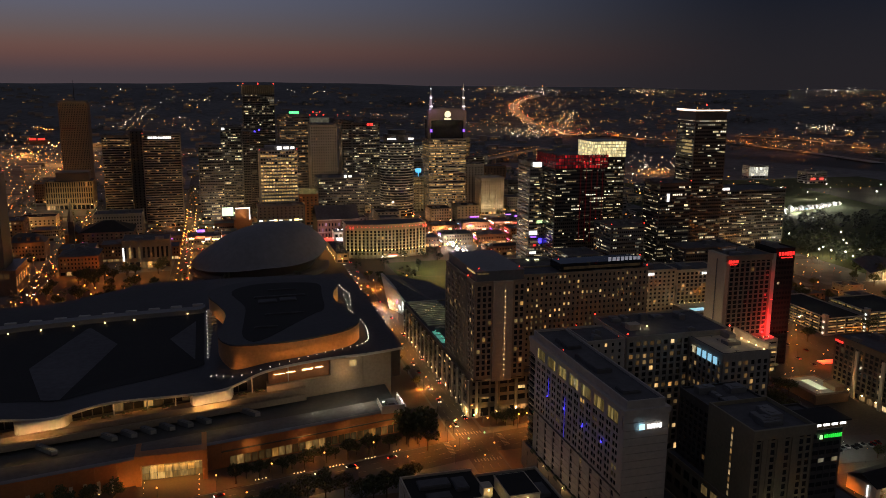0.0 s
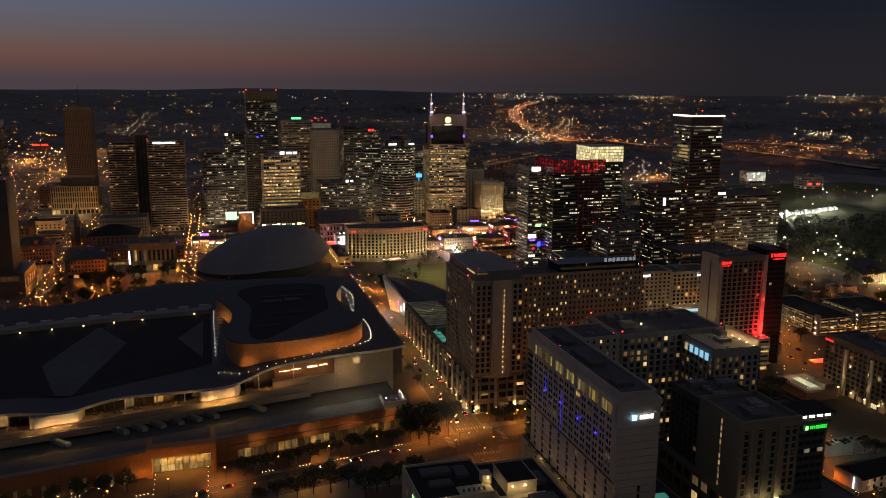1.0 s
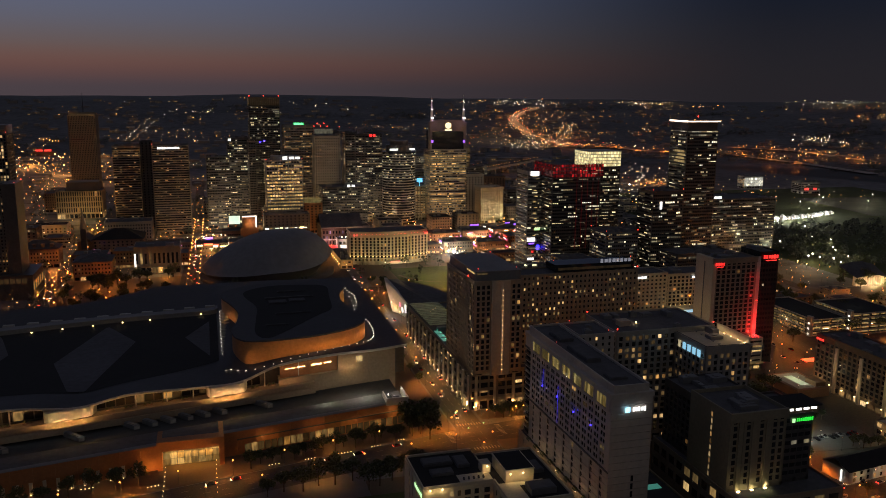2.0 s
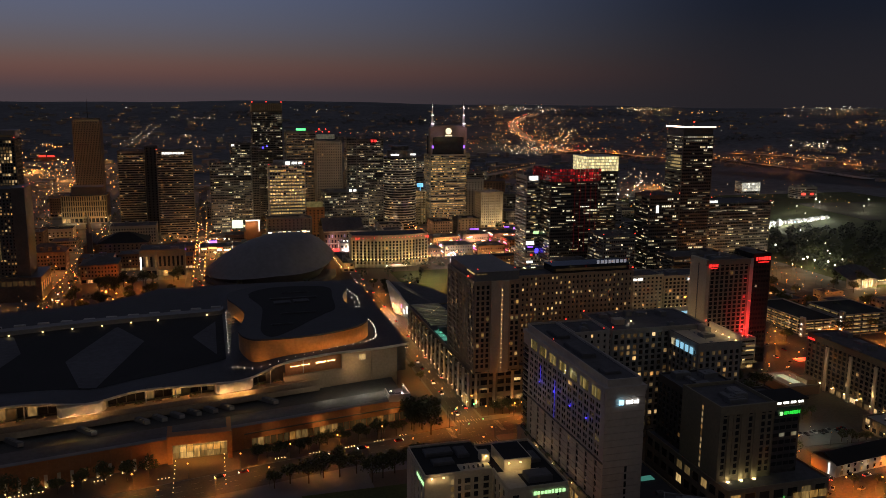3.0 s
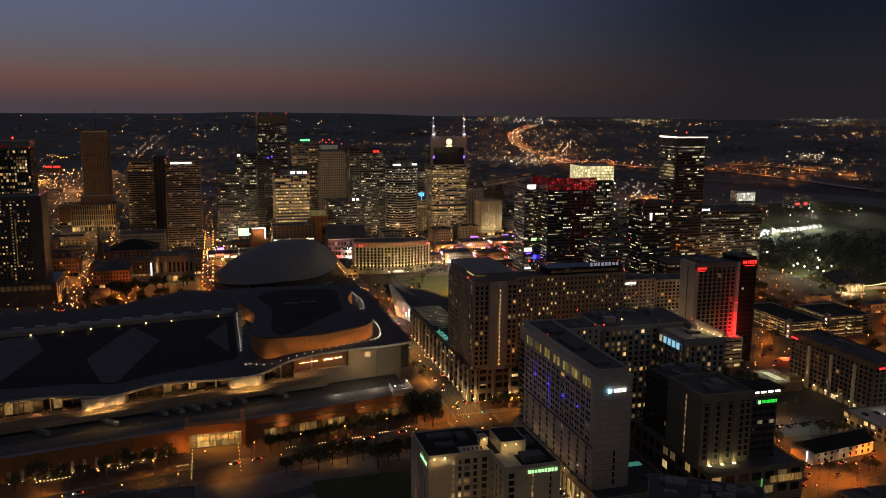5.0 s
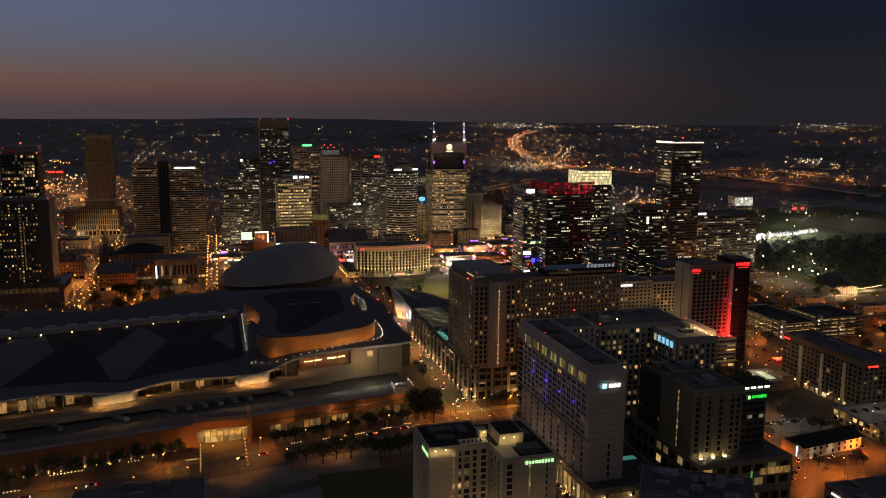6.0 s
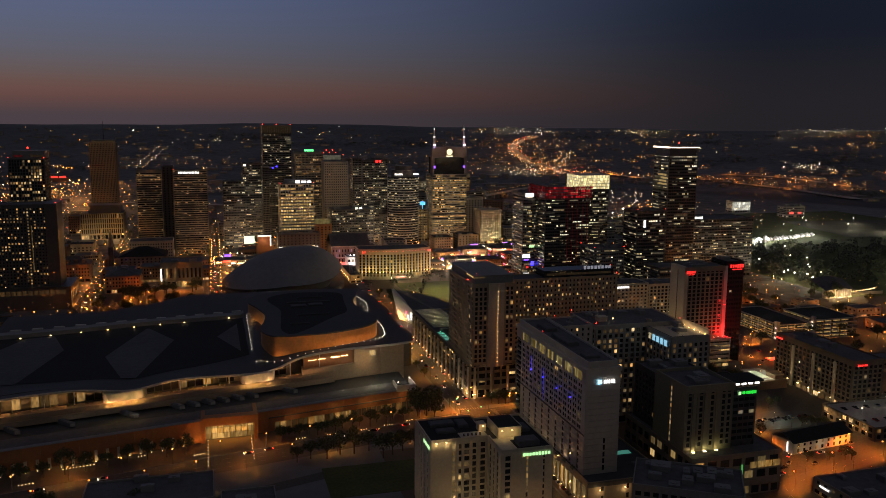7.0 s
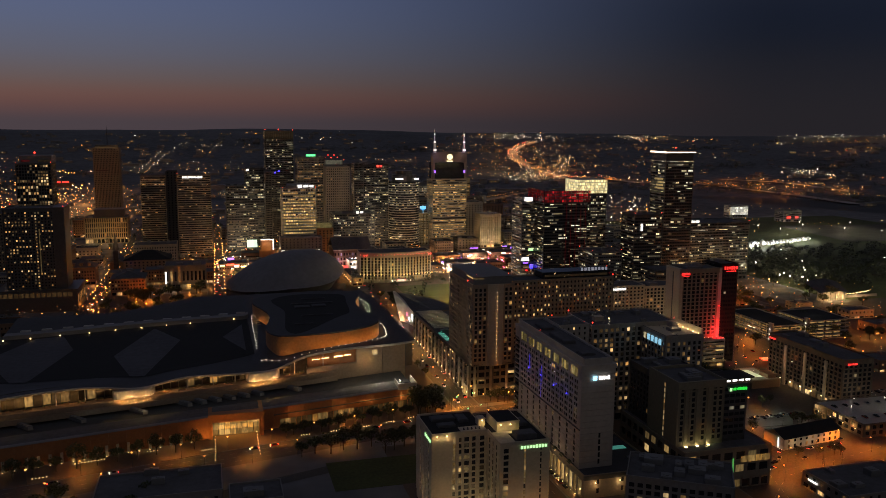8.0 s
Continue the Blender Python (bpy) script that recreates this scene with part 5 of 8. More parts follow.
part("roof_terrace", Geo().box(15.5, 28, 0.6, 8, 43.15, 43.4).box(28.8, 36.5, -17.5, -3.2, 43.15, 43.4).box(36.5, 47, -6.0, -3.2, 43.15, 43.4), cream_wall, pale, "pale roof terrace")
part("lift_house", Geo().box(32, 43.5, -3, 13, 43.15, 48).box(31.7, 43.8, -3.3, 13.3, 48, 48.4), cream_wall, pale, "pale lift house on the roof")
part("lift_roof", Geo().box(32.2, 43.3, -2.8, 12.8, 48.4, 48.5), roof_black, pale)
part("stair_house", Geo().box(26, 29.5, 7.5, 12, 43.15, 46.6).box(25.8, 29.7, 7.3, 12.2, 46.6, 46.9), cream_wall, pale, "small pale stair house")
for bx, by, bw, bd, bh in ((38, -15, 10, 7, 2.4), (6, 9, 9, 5, 1.0), (5, 18, 12, 6, 1.2), (45, 2, 5, 9, 1.4), (18, 14, 5, 9, 1.3)):
    part("rooftop_unit", Geo().box(bx, bx + bw, by, by + bd, 43.15, 43.15 + bh).box(bx + 0.4, bx + bw - 0.4, by + 0.4, by + bd - 0.4, 43.15 + bh, 43.4 + bh), roof_dark, pale)
for k in range(5):
    part("terrace_chair", Geo().box(17 + 2 * k, 17.7 + 2 * k, 3.2, 3.9, 43.4, 43.9).box(17 + 2 * k, 17.7 + 2 * k, 3.9, 4.0, 43.4, 44.4), steel, pale)
for x, y, z in ((33.6, -3.2, 46.6), (38.6, -3.2, 46.6), (27.6, 7.3, 45.8), (7.2, -0.4, 42.4), (2.4, -0.4, 42.4)):
    part("roof_lamp", Geo().box(x, x + 0.6, y - 0.5, y, z, z + 0.5), E_WARM, pale, "warm wall lamp")
    lamp("roof_lamp_glow", "POINT", (64 + x + 0.3, 252 + y - 1.1, z - 0.4), 170, (1, 0.70, 0.30), 0.2)
part("pool_deck", Geo().box(8, 28, -24, -2, 0.2, 4.2), cream_wall, pale, "lit hotel pool terrace")
part("pool", Geo().box(13, 22, -21, -16, 4.2, 4.35), interior_teal, pale)
lamp("pool_deck_glow", "POINT", (80, 240, 9), 900, (1, 0.75, 0.38), 0.4)
# fill lights without fittings, added to warm the pale hotel's walls
for x, y in ((70, 236), (98, 222), (112, 224), (56, 262)):
    lamp("hotel_front_lamp", "POINT", (x, y, 7), 1100, (1, 0.66, 0.3), 0.4)
part("porch_roof", Geo().prism([(26, -20), (40, -26), (42, -22), (28, -14)], 6.0, 7.0), brick_mat, pale)
sign("pale green lit sign of plain bars", 63.6, 262.5, 39.8, 11, 1.7, S_GREEN, 8, face="W", name="hotel_sign")
sign("pale green lit sign of plain bars", 102, 232.5, 40.4, 13.5, 1.7, S_GREEN, 9, name="hotel_sign")

# ---- flat-roofed block at the corner of the near streets ----
tower("corner_hotel", "flat-roofed grey hotel with many rooftop units", 147, 195, 213, 243, 30, grey_panel, "hotel", base=5, lit=0.10, units=12, rz=-32, singles=True)

# ---- red-lit hotel slab with roof signs ----
red_hotel = tower("red_lit_hotel", "tan slab hotel with a red-lit corner", 325, 358, 456, 476, 78, brown_stone, "hotel", z0=22, base=2, singles=True, lit=0.05, bay=3.7, floor=3.1, pier=1.3, span=0.8, units=5, faces="SNE", tone="warm")
part("pale_end", Geo().box(-2.5, 0.3, -0.4, 20.4, 0, 79.4), cream_wall, red_hotel, "pale blank end wall")
# dark strip on the wall in place of a recessed slot's shade
part("shadow_slot", Geo().box(-2.7, -2.45, 9, 10, 22, 76), dark_panel, red_hotel)
part("top_band", Geo().box(-2.5, 33.2, -0.7, 0.5, 75.5, 79.4), brown_stone, red_hotel)
tower("dark_stair_tower", "", 361.5, 377, 458, 480, 81, roof_black, "glass", base=3, parent=red_hotel, lit=0.01, units=2)
tower("parking_base", "", 322, 361, 447, 476, 22, concrete, "bands", base=4, parent=red_hotel, lit=0.5, tone="gold", units=0, floor=3.4, shop=0.8)
for o in red_hotel.children:
    if o.location.x > 150:
        o.location.x -= 325
        o.location.y -= 456
part("red_wall", Geo().box(33.0, 36.4, 0.6, 1.4, 22, 79), white_panel, red_hotel, "white wall washed in red light")
part("red_fixture", Geo().box(33.4, 36.2, -0.9, -0.3, 22.4, 23.0).box(34.2, 35.6, -0.7, 0.4, 47.6, 48.0), S_RED, red_hotel, "red floodlight fitting")
for z, p in ((24.0, 5000), (29, 3600), (38, 1500), (50, 700), (64, 350)):
    lamp("red_wash", "POINT", (325 + 33.0, 456 - 3.6, z), p, (1, 0.02, 0.02), 0.6)
for k in range(9):
    globe(red_hotel, -2 + 4 * k, -7, 22, 2, 0.33, E_WARM, "", "terrace_lamp")
lamp("terrace_glow", "POINT", (340, 450, 26), 500, (1, 0.7, 0.32), 0.4)
part("street_canopy", Geo().box(0, 36, -12, -9, 5.2, 5.9), LIT["gold"][0], red_hotel)
sign("red lit sign of plain bars on a roof edge", 323.8, 455, 74.4, 7.5, 2.2, S_RED, 6, name="hotel_sign")
sign("large red lit sign of plain bars on a roof", 363.5, 457.2, 77.0, 12.5, 2.9, S_RED, 6, name="hotel_sign")
sign("small red lit sign line under a larger one", 365.5, 457.2, 75.4, 9.0, 0.8, S_RED, 9, name="hotel_sign", back=False)
sign("small red lit sign line under a larger one", 325.0, 455, 73.2, 5.4, 0.6, S_RED, 9, name="hotel_sign", back=False)
part("red_awning", Geo().box(70, 84, -14, -8, 3.6, 4.2), S_RED, red_hotel)

# ---- other hotels and garages on this side of the river ----
tan = tower("tan_hotel", "tan hotel with a pale lit top sign", 316, 352, 560, 584, 45, cream_wall, "hotel", base=5, lit=0.12, bay=3.8, units=3, span=1.6, pier=1.8)
tower("tan_wing", "", 352.2, 396, 566, 592, 42, cream_wall, "hotel", base=5, parent=tan, lit=0.08, units=3)
for o in tan.children:
    if o.location.x > 200:
        o.location.x -= 316
        o.location.y -= 560
sign("white lit sign of plain bars", 317, 559.4, 41.8, 15, 2.2, S_WHITE, 9, name="hotel_sign")
sign("white lit sign of plain bars", 378, 565.2, 38.6, 14, 2.0, S_WHITE, 9, name="hotel_sign")
# added point fills lift the tan hotel's front, no fittings stand here
for x in (312, 330, 350, 372, 392):
    lamp("facade_wash", "POINT", (x, 548, 9), 1100, (1, 0.74, 0.38), 0.5)
# unseen point fill for the street light on the pale end wall
lamp("end_wall_wash", "POINT", (306, 462, 26), 5500, (1, 0.72, 0.42), 0.5)
pool_t = thing("pool_terrace", "raised hotel pool terrace with a lit blue pool", "terrace", at=(348, 530, 0))
part("wall", Geo().box(0, 34, 0, 26, 0, 18), brown_stone, pool_t)
part("deck", Geo().box(0.4, 33.6, 0.4, 25.6, 18, 18.2), cream_wall, pool_t)
part("pool", Geo().box(6, 18, 5, 12, 18.2, 18.35), interior_pool, pool_t, "lit blue pool")
for k in range(8):
    globe(pool_t, 2 + 4.2 * k, 20 - 0.3 * k, 18.2, 2.2, 0.42, E_WARM, "", "deck_lamp")
for x in (354, 374):
    lamp("pool_terrace_glow", "POINT", (x, 546, 22), 700, (1, 0.66, 0.28), 0.4)
longh = tower("long_brick_hotel", "long brown brick hotel with red signs and uplit piers", 377, 402, 336, 414, 34, umber_brick, "hotel", base=5, singles=True, lit=0.035, bay=4.0, units=6, shop=0.5)
for k in range(7):
    part("uplight", Geo().box(-1.2, -0.5, 6 + 11 * k, 6.8 + 11 * k, 4.0, 4.6), E_WARM, longh)
    if k % 2 == 0:
        lamp("pier_uplight", "POINT", (375.4, 336 + 6.4 + 11 * k, 5.6), 420, (1, 0.62, 0.2), 0.3)
for y in (352, 373, 394):
    part("tall_pier", Geo().box(-0.9, 0.1, y - 337.2, y - 334.8, 0, 30), cream_wall, longh, "pale uplit pier")
    lamp("tall_pier_uplight", "SPOT", (374.4, y, 5.0), 9000, (1, 0.60, 0.2), 0.2, target=(376.0, y, 18)).data.spot_size = radians(34)
sign("red lit sign of plain bars", 376.6, 413, 31, 7, 1.5, S_RED, 6, face="W", name="hotel_sign")
sign("red lit sign of plain bars", 380, 335.6, 31, 8, 1.4, S_RED, 6, name="hotel_sign")
for n_, (x0, x1, y0, y1, h_) in enumerate(((452, 484, 505, 575, 13), (486, 530, 500, 545, 17))):
    gar = thing("parking_garage", "open concrete parking garage with lit decks", "garage", at=(x0, y0, 0))
    TAKEN.append((x0, x1, y0, y1))
    w_, d_ = x1 - x0, y1 - y0
    lv = max(2, int(h_ / 3.3))
    for k in range(lv + 1):
        z = h_ * k / lv
        part("deck", Geo().box(0, w_, 0, d_, max(0, z - 0.3), z + 0.02), roof_black if k == lv else deck_mat, gar)
        part("deck_wall", Geo().box(0, w_, -0.25, 0, z, z + 1.0).box(-0.25, 0, 0, d_, z, z + 1.0).box(w_, w_ + 0.25, 0, d_, z, z + 1.0).box(0, w_, d_, d_ + 0.25, z, z + 1.0), concrete, gar)
        if k < lv:
            # tall glowing strips in place of the lit walls and ceilings inside
            for j in range(int(d_ / 9)):
                part("deck_lamp", Geo().box(1.5, 1.9, 2 + 9 * j, 8.6 + 9 * j, z + 1.5, z + 2.5), interior_gold, gar)
            for j in range(int(w_ / 9)):
                part("deck_lamp", Geo().box(2 + 9 * j, 8.6 + 9 * j, 1.5, 1.9, z + 1.5, z + 2.5), interior_gold, gar)
            part("ramp_wall", Geo().box(6, w_ - 6, d_ * 0.5, d_ * 0.5 + 0.3, z, z + 2.6), cream_wall, gar)
    for i in range(int(w_ / 8) + 1):
        for j in range(int(d_ / 10) + 1):
            if i in (0, int(w_ / 8)) or j in (0, int(d_ / 10)):
                part("column", Geo().box(i * 8 * 0.99, i * 8 * 0.99 + 0.6, j * 10 * 0.99, j * 10 * 0.99 + 0.6, 0, h_), concrete, gar)
    lamp("deck_glow", "POINT", (x0 + 4, y0 + d_ / 2, h_ * 0.55), 9000, (1, 0.74, 0.36), 0.5)
    lamp("deck_glow", "POINT", (x0 + w_ / 2, y0 + 3, h_ * 0.4), 8000, (1, 0.70, 0.30), 0.5)
    lamp("facade_lamp", "POINT", (x0 - 6, y0 + d_ * 0.4, 7), 1600, (1, 0.5, 0.15), 0.5)
    part("stair_tower", Geo().box(-2.6, -0.4, -0.4, 4.0, 0, h_ + 3).box(-2.8, -0.2, -0.6, 4.2, h_ + 3, h_ + 3.4), concrete, gar, "pale stair tower")
    for k in range(lv):
        part("stair_light", Geo().box(-2.75, -2.62, 1.0, 2.6, h_ * k / lv + 1.2, h_ * k / lv + 2.6), S_WHITE, gar)
    lamp("roof_deck_lamp", "POINT", (x0 + w_ / 2, y0 + d_ / 2, h_ + 7), 160, (0.95, 1, 0.85), 0.5)
bg = tower("parking_garage", "brown brick two-storey garage with a lit roof deck", 352, 410, 288, 333, 8, umber_brick, "old", base=0.3, lit=0.34, units=0, floor=3.8, bay=5.2, pier=2.2, span=1.3, roof=concrete, tone="warm")
for x, y in ((22, 33), (44, 30), (10, 22)):
    globe(bg, x, y, 8.1, 4.5, 0.45, E_WHITE, "white deck lamp", "deck_lamp")
for x, y in ((374, 321), (396, 318)):
    lamp("roof_deck_lamp", "POINT", (x, y, 13), 1700, (1, 0.96, 0.72), 0.4)
for k in range(4):
    part("wall_lamp", Geo().bead(-0.5, 6 + 11 * k, 4.3, 0.4), E_WARM, bg, "warm wall lamp")
lamp("garage_wall_glow", "POINT", (349, 326, 4.4), 900, (1, 0.5, 0.15), 0.4)
lamp("garage_wall_glow", "POINT", (349, 300, 4.4), 900, (1, 0.5, 0.15), 0.4)
tower("ribbed_block", "grey block with tall narrow ribs", 448, 476, 596, 628, 26, grey_panel, "old", base=4, lit=0.04, bay=2.2, pier=1.1, floor=20, span=1.0, units=3)
for x0, y0, w_, d_, h_ in ((492, 590, 30, 18, 7), (540, 575, 24, 20, 6), (500, 640, 26, 20, 9), (560, 610, 22, 16, 6), (585, 560, 30, 18, 8), (560, 500, 34, 22, 9), (610, 480, 30, 24, 7), (545, 430, 30, 26, 8), (470, 400, 36, 22, 9), (600, 400, 40, 22, 8)):
    tower("low_building", "small flat-roofed building among trees under street lamps", x0, x0 + w_, y0, y0 + d_, h_, brick_mat if h_ % 2 else concrete, "plain", lit=0.2, base=3.5, units=2, group="low city buildings", shop=0.5, roof=roof_dark)
pav = thing("skylight_pavilion", "low flat-roofed pavilion with a lit pale roof deck", "pavilion", at=(346, 390, 0))
TAKEN.append((344, 374, 386, 426))
part("wall", Geo().box(0, 24, 0, 31, 0, 5.6).box(-0.4, 24.4, -0.4, 31.4, 5.6, 6.1), brick_mat, pav)
part("roof_deck", Geo().box(2, 22, 2, 29, 6.1, 6.3), concrete, pav, "pale roof deck")
# pale glowing rectangle for the skylight in the flat roof
part("roof_pool", Geo().box(8, 14, 7, 24, 6.3, 6.5), emitter("pale_skylight_light", (0.75, 0.9, 0.55), 0.35), pav, "pale lit roof skylight")
part("deck_wall", Geo().box(15, 22, 2, 12, 6.3, 9.0).box(14.6, 22.4, 1.6, 12.4, 9.0, 9.4), brick_mat, pav)
for x, y in ((1, 1), (1, 30), (23, 30), (12, 15)):
    globe(pav, x, y, 6.3, 2.4, 0.34, E_WARM, "", "deck_lamp")
for y in (396, 412):
    lamp("pavilion_glow", "POINT", (357, y, 11), 900, (0.95, 0.95, 0.6), 0.4)
motel = thing("motel", "long low white motel with a black gabled roof", "motel", at=(291, 284, 0), rz=8)
TAKEN.append((288, 345, 280, 312))
part("wall", Geo().box(0, 46, 0, 16, 0, 7), white_panel, motel)
part("gable_roof", Geo().sheet([[(-1, -1, 6.9), (47, -1, 6.9)], [(-1, 8, 11), (47, 8, 11)], [(-1, 17, 6.9), (47, 17, 6.9)]]), roof_black, motel, "black shingled gable roof")
part("gable_end", Geo().prism([(0.2, 0), (0.6, 0), (0.6, 16), (0.2, 16)], 6.9, 7.2), white_panel, motel)
for k in range(9):
    part("window", Geo().pane((3 + 4.8 * k, -0.1, 1.0), (1, 0), (0, -1), 1.6, 2.0), glass_one if k % 3 else LIT["warm"][1], motel)
    part("window", Geo().pane((3 + 4.8 * k, -0.1, 4.4), (1, 0), (0, -1), 1.6, 1.6), glass_one if k % 4 else LIT["warm"][1], motel)
part("end_light", Geo().box(-0.6, -0.2, 4, 4.6, 0.5, 6.5), S_WHITE, motel)
for x in (8, 22, 36):
    lamp("motel_lamp", "POINT", (291 + x, 281.5 + 0.14 * x, 3.5), 160, (1, 0.75, 0.4), 0.3)
solid("pavement_lot", Geo().prism([(286, 322), (345, 318), (350, 345), (300, 356)], 0, 0.14), deck_mat, "pale lit parking lot", "pavement", "structure")
lamp("lot_flood", "POINT", (317, 334, 9), 3600, (0.9, 1.0, 0.8), 0.5)
lamp("lot_flood", "POINT", (395, 440, 12), 1500, (1, 0.8, 0.45), 0.5)
tower("corner_store", "low dark shop with a white front sign", 268, 320, 206, 240, 8, grey_panel, "plain", base=4, units=6)
sign("white lit sign bar on a shop", 267.8, 236, 5.2, 9, 1.0, S_WHITE, 1, face="W", name="shop_sign")

# ---- round-fronted hotel with yellow uplights ----
hil = thing("round_front_hotel", "cream hotel with yellow uplit piers and red top lights", "hotel", at=(184, 866, 0))
TAKEN.append((138, 232, 848, 900))
arc = [(-44 + 88 * k / 22, -14 * math.cos(math.pi * (-44 + 88 * k / 22) / 110) + 5) for k in range(23)]
outline = arc + [(44, 26), (-44, 26)]
part("wall", Geo().prism([(x * 0.985, y + 0.7) for x, y in outline], 0, 36), cream_wall, hil)
part("roof", Geo().prism([(x * 0.97, y + 1.6) for x, y in outline], 36, 36.6), roof_dark, hil)
part("cornice", Geo().prism([(x * 1.01, y - 0.3) for x, y in outline], 32.2, 32.9).prism([(x * 1.004, y - 0.1) for x, y in outline], 35.2, 37.2, cap=False), cream_wall, hil)
for k in range(23):
    x, y = arc[k]
    part("pier", Geo().box(x - 0.75, x + 0.75, y - 0.35, y + 1.0, 0, 32.2), cream_wall, hil)
    part("uplight", Geo().box(x - 0.4, x + 0.4, y - 1.1, y - 0.6, 9.4, 9.9), E_WARM, hil, "yellow pier uplight")
    part("red_top_light", Geo().bead(x, y - 0.5, 34.3, 0.42), E_RED, hil, "red cornice light")
    lamp("pier_base_glow", "POINT", (184 + x, 866 + y - 1.3, 11.0), 110, (1, 0.74, 0.18), 0.2)
    wash = lamp("pier_wash", "SPOT", (184 + x, 866 + y - 1.5, 10.3), 11000, (1, 0.66, 0.18), 0.15, target=(184 + x, 866 + y - 0.1, 21))
    wash.data.spot_size, wash.data.spot_blend = radians(30), 0.5
    if k < 22:
        x2, y2 = arc[k + 1]
        u = Vector((x2 - x, y2 - y)).normalized()
        for j in range(8):
            part("window", Geo().pane((x + u.x * 1.0, y + u.y * 1.0 + 0.62, 4 + 3.4 * j), (u.x, u.y), (u.y, -u.x), 2.0, 2.5, 0.1), LIT["gold"][1] if rng.random() < (0.05 if j else 0.6) else glass_one, hil)
sign("red lit sign of plain bars", 142, 857.5, 33.0, 5, 2.6, S_RED, 2, name="hotel_sign")
sign("red lit sign of plain bars", 222, 857.5, 33.0, 5, 2.6, S_RED, 2, name="hotel_sign")
part("porte_cochere", Geo().box(-6, 10, -22, -9, 4.5, 5.6), cream_wall, hil)
part("porch_sign", Geo().box(-3, 7, -22.4, -22.1, 5.0, 6.6), S_RED, hil)
ab = tower("hotel_annex", "low tan street building with amber wall lamps beside the hotel", 126, 139.4, 846, 916, 9, brown_stone, "plain", base=4.4, lit=0.15, units=4, roof=roof_dark, shop=0.35)
for k in range(6):
    part("wall_lamp", Geo().bead(-0.7, 6 + 11.5 * k, 4.6, 0.5), E_WARM, ab, "warm wall lamp")
    if k % 2 == 0:
        lamp("annex_wall_glow", "POINT", (124.2, 852 + 11.5 * k, 4.4), 2600, (1, 0.42, 0.09), 0.4)
part("wall_lamp", Geo().bead(6, -0.7, 4.6, 0.5), E_WARM, ab, "warm wall lamp")
lamp("annex_wall_glow", "POINT", (132, 843.5, 4.4), 1800, (1, 0.45, 0.11), 0.4)
for x in (-9, 13):
    globe(hil, x, -21, 0, 4.2, 0.8, E_WHITE, "white porch lamp", "porch_lamp")
lamp("porch_glow", "POINT", (187, 840, 5), 3600, (1, 0.9, 0.7), 0.4)


# ---- skyline ----
nn_w = (4.6, 2.8, 5.2, 3.4, 4.0)
S_WARM = emitter("sign_warm", (1.0, 0.86, 0.50), 1.3)
tower("state_tower", "tan stone office tower with a lit crown band", -240, -194, 1560, 1600, 142, brown_stone, "old", units=0, lit=0.3, tone="dim", bay=2.6, pier=1.5, span=1.4)
st = bpy.data.objects["state_tower"]
part("crown", Geo().box(4, 44, 4, 36, 142, 148), brown_stone, st)
part("crown_light", Geo().box(3, 45, 3.2, 3.8, 141.6, 144.2), LIT["gold"][0], st, "warm lit crown band")
part("mast", Geo().tube(24, 20, 148, 182, 0.9, 0.25, n=6), steel, st)
part("red_light_row", Geo().box(4, 26, -0.5, -0.1, 100, 101.6), CROWN_RED, st)
tower("brown_hotel_tower", "brown slab tower with rows of small windows", -127, -93, 1130, 1160, 116, brown_stone, "bands", bay=1.6, floor=3.1, span=1.5, lit=0.17, units=3, rows_lit={-2: 0.6, -4: 0.75}, tone="warm", runs_of=(1, 1, 1, 2), tall_of=(0.8, 1.0))
tower("brown_hotel_tower", "brown slab tower with rows of small windows", -77, -31, 1110, 1142, 117, brown_stone, "bands", bay=1.6, floor=3.1, span=1.5, lit=0.2, units=3, red=1, tone="warm", runs_of=(1, 1, 1, 2), tall_of=(0.8, 1.0))
tower("brown_stair_tower", "dark blank slab between two towers", -93, -77, 1138, 1160, 121, dark_panel, "plain", lit=0.0, units=0)
sign("white lit sign of plain bars", -70, 1109.4, 113, 28, 3.2, S_WHITE, 14, name="hotel_sign")
tower("office_tower", "glass office tower with dim lit floors", -10, 22, 1150, 1180, 98, dark_panel, "office", lit=0.34, units=2)
tower("office_tower", "dark glass office tower with many lit rooms", 20, 50, 1190, 1220, 122, dark_panel, "office", lit=0.40, units=3)
sign("small white lit sign on a tower", 21, 1189.4, 118, 5, 4, S_WHITE, 1, name="tower_sign")
tower("black_tower", "narrow black glass tower", 48, 58, 1160, 1190, 118, dark_panel, "glass", lit=0.03, units=0)
t505 = tower("glass_apartment_tower", "tall glass apartment tower with red roof lights", 54, 99, 1240, 1272, 166, dark_panel, "glass", lit=0.22, units=0, red=3, tone="cool", floor=3.2)
part("crown_screen", Geo().box(0, 45, 0, 0.5, 166, 179).box(0, 0.5, 0, 32, 166, 179).box(44.5, 45, 0, 32, 166, 179), LIT["dim"][0], t505, "glass crown screen")
for k in range(16):
    part("crown_fin", Geo().box(2.8 * k, 2.8 * k + 0.4, -0.6, 0.1, 160, 180), steel, t505)
for x in (1, 22, 44):
    part("warning_light", Geo().bead(x, 0, 181, 1.1), E_RED, t505)
for x, z, m in ((14, 112, E_BLUE), (20, 114, E_BLUE), (8, 150, LIT["cool"][0]), (34, 146, LIT["cool"][0])):
    part("balcony_light", Geo().box(x, x + 2.4, -0.4, -0.1, z, z + 2), m, t505)
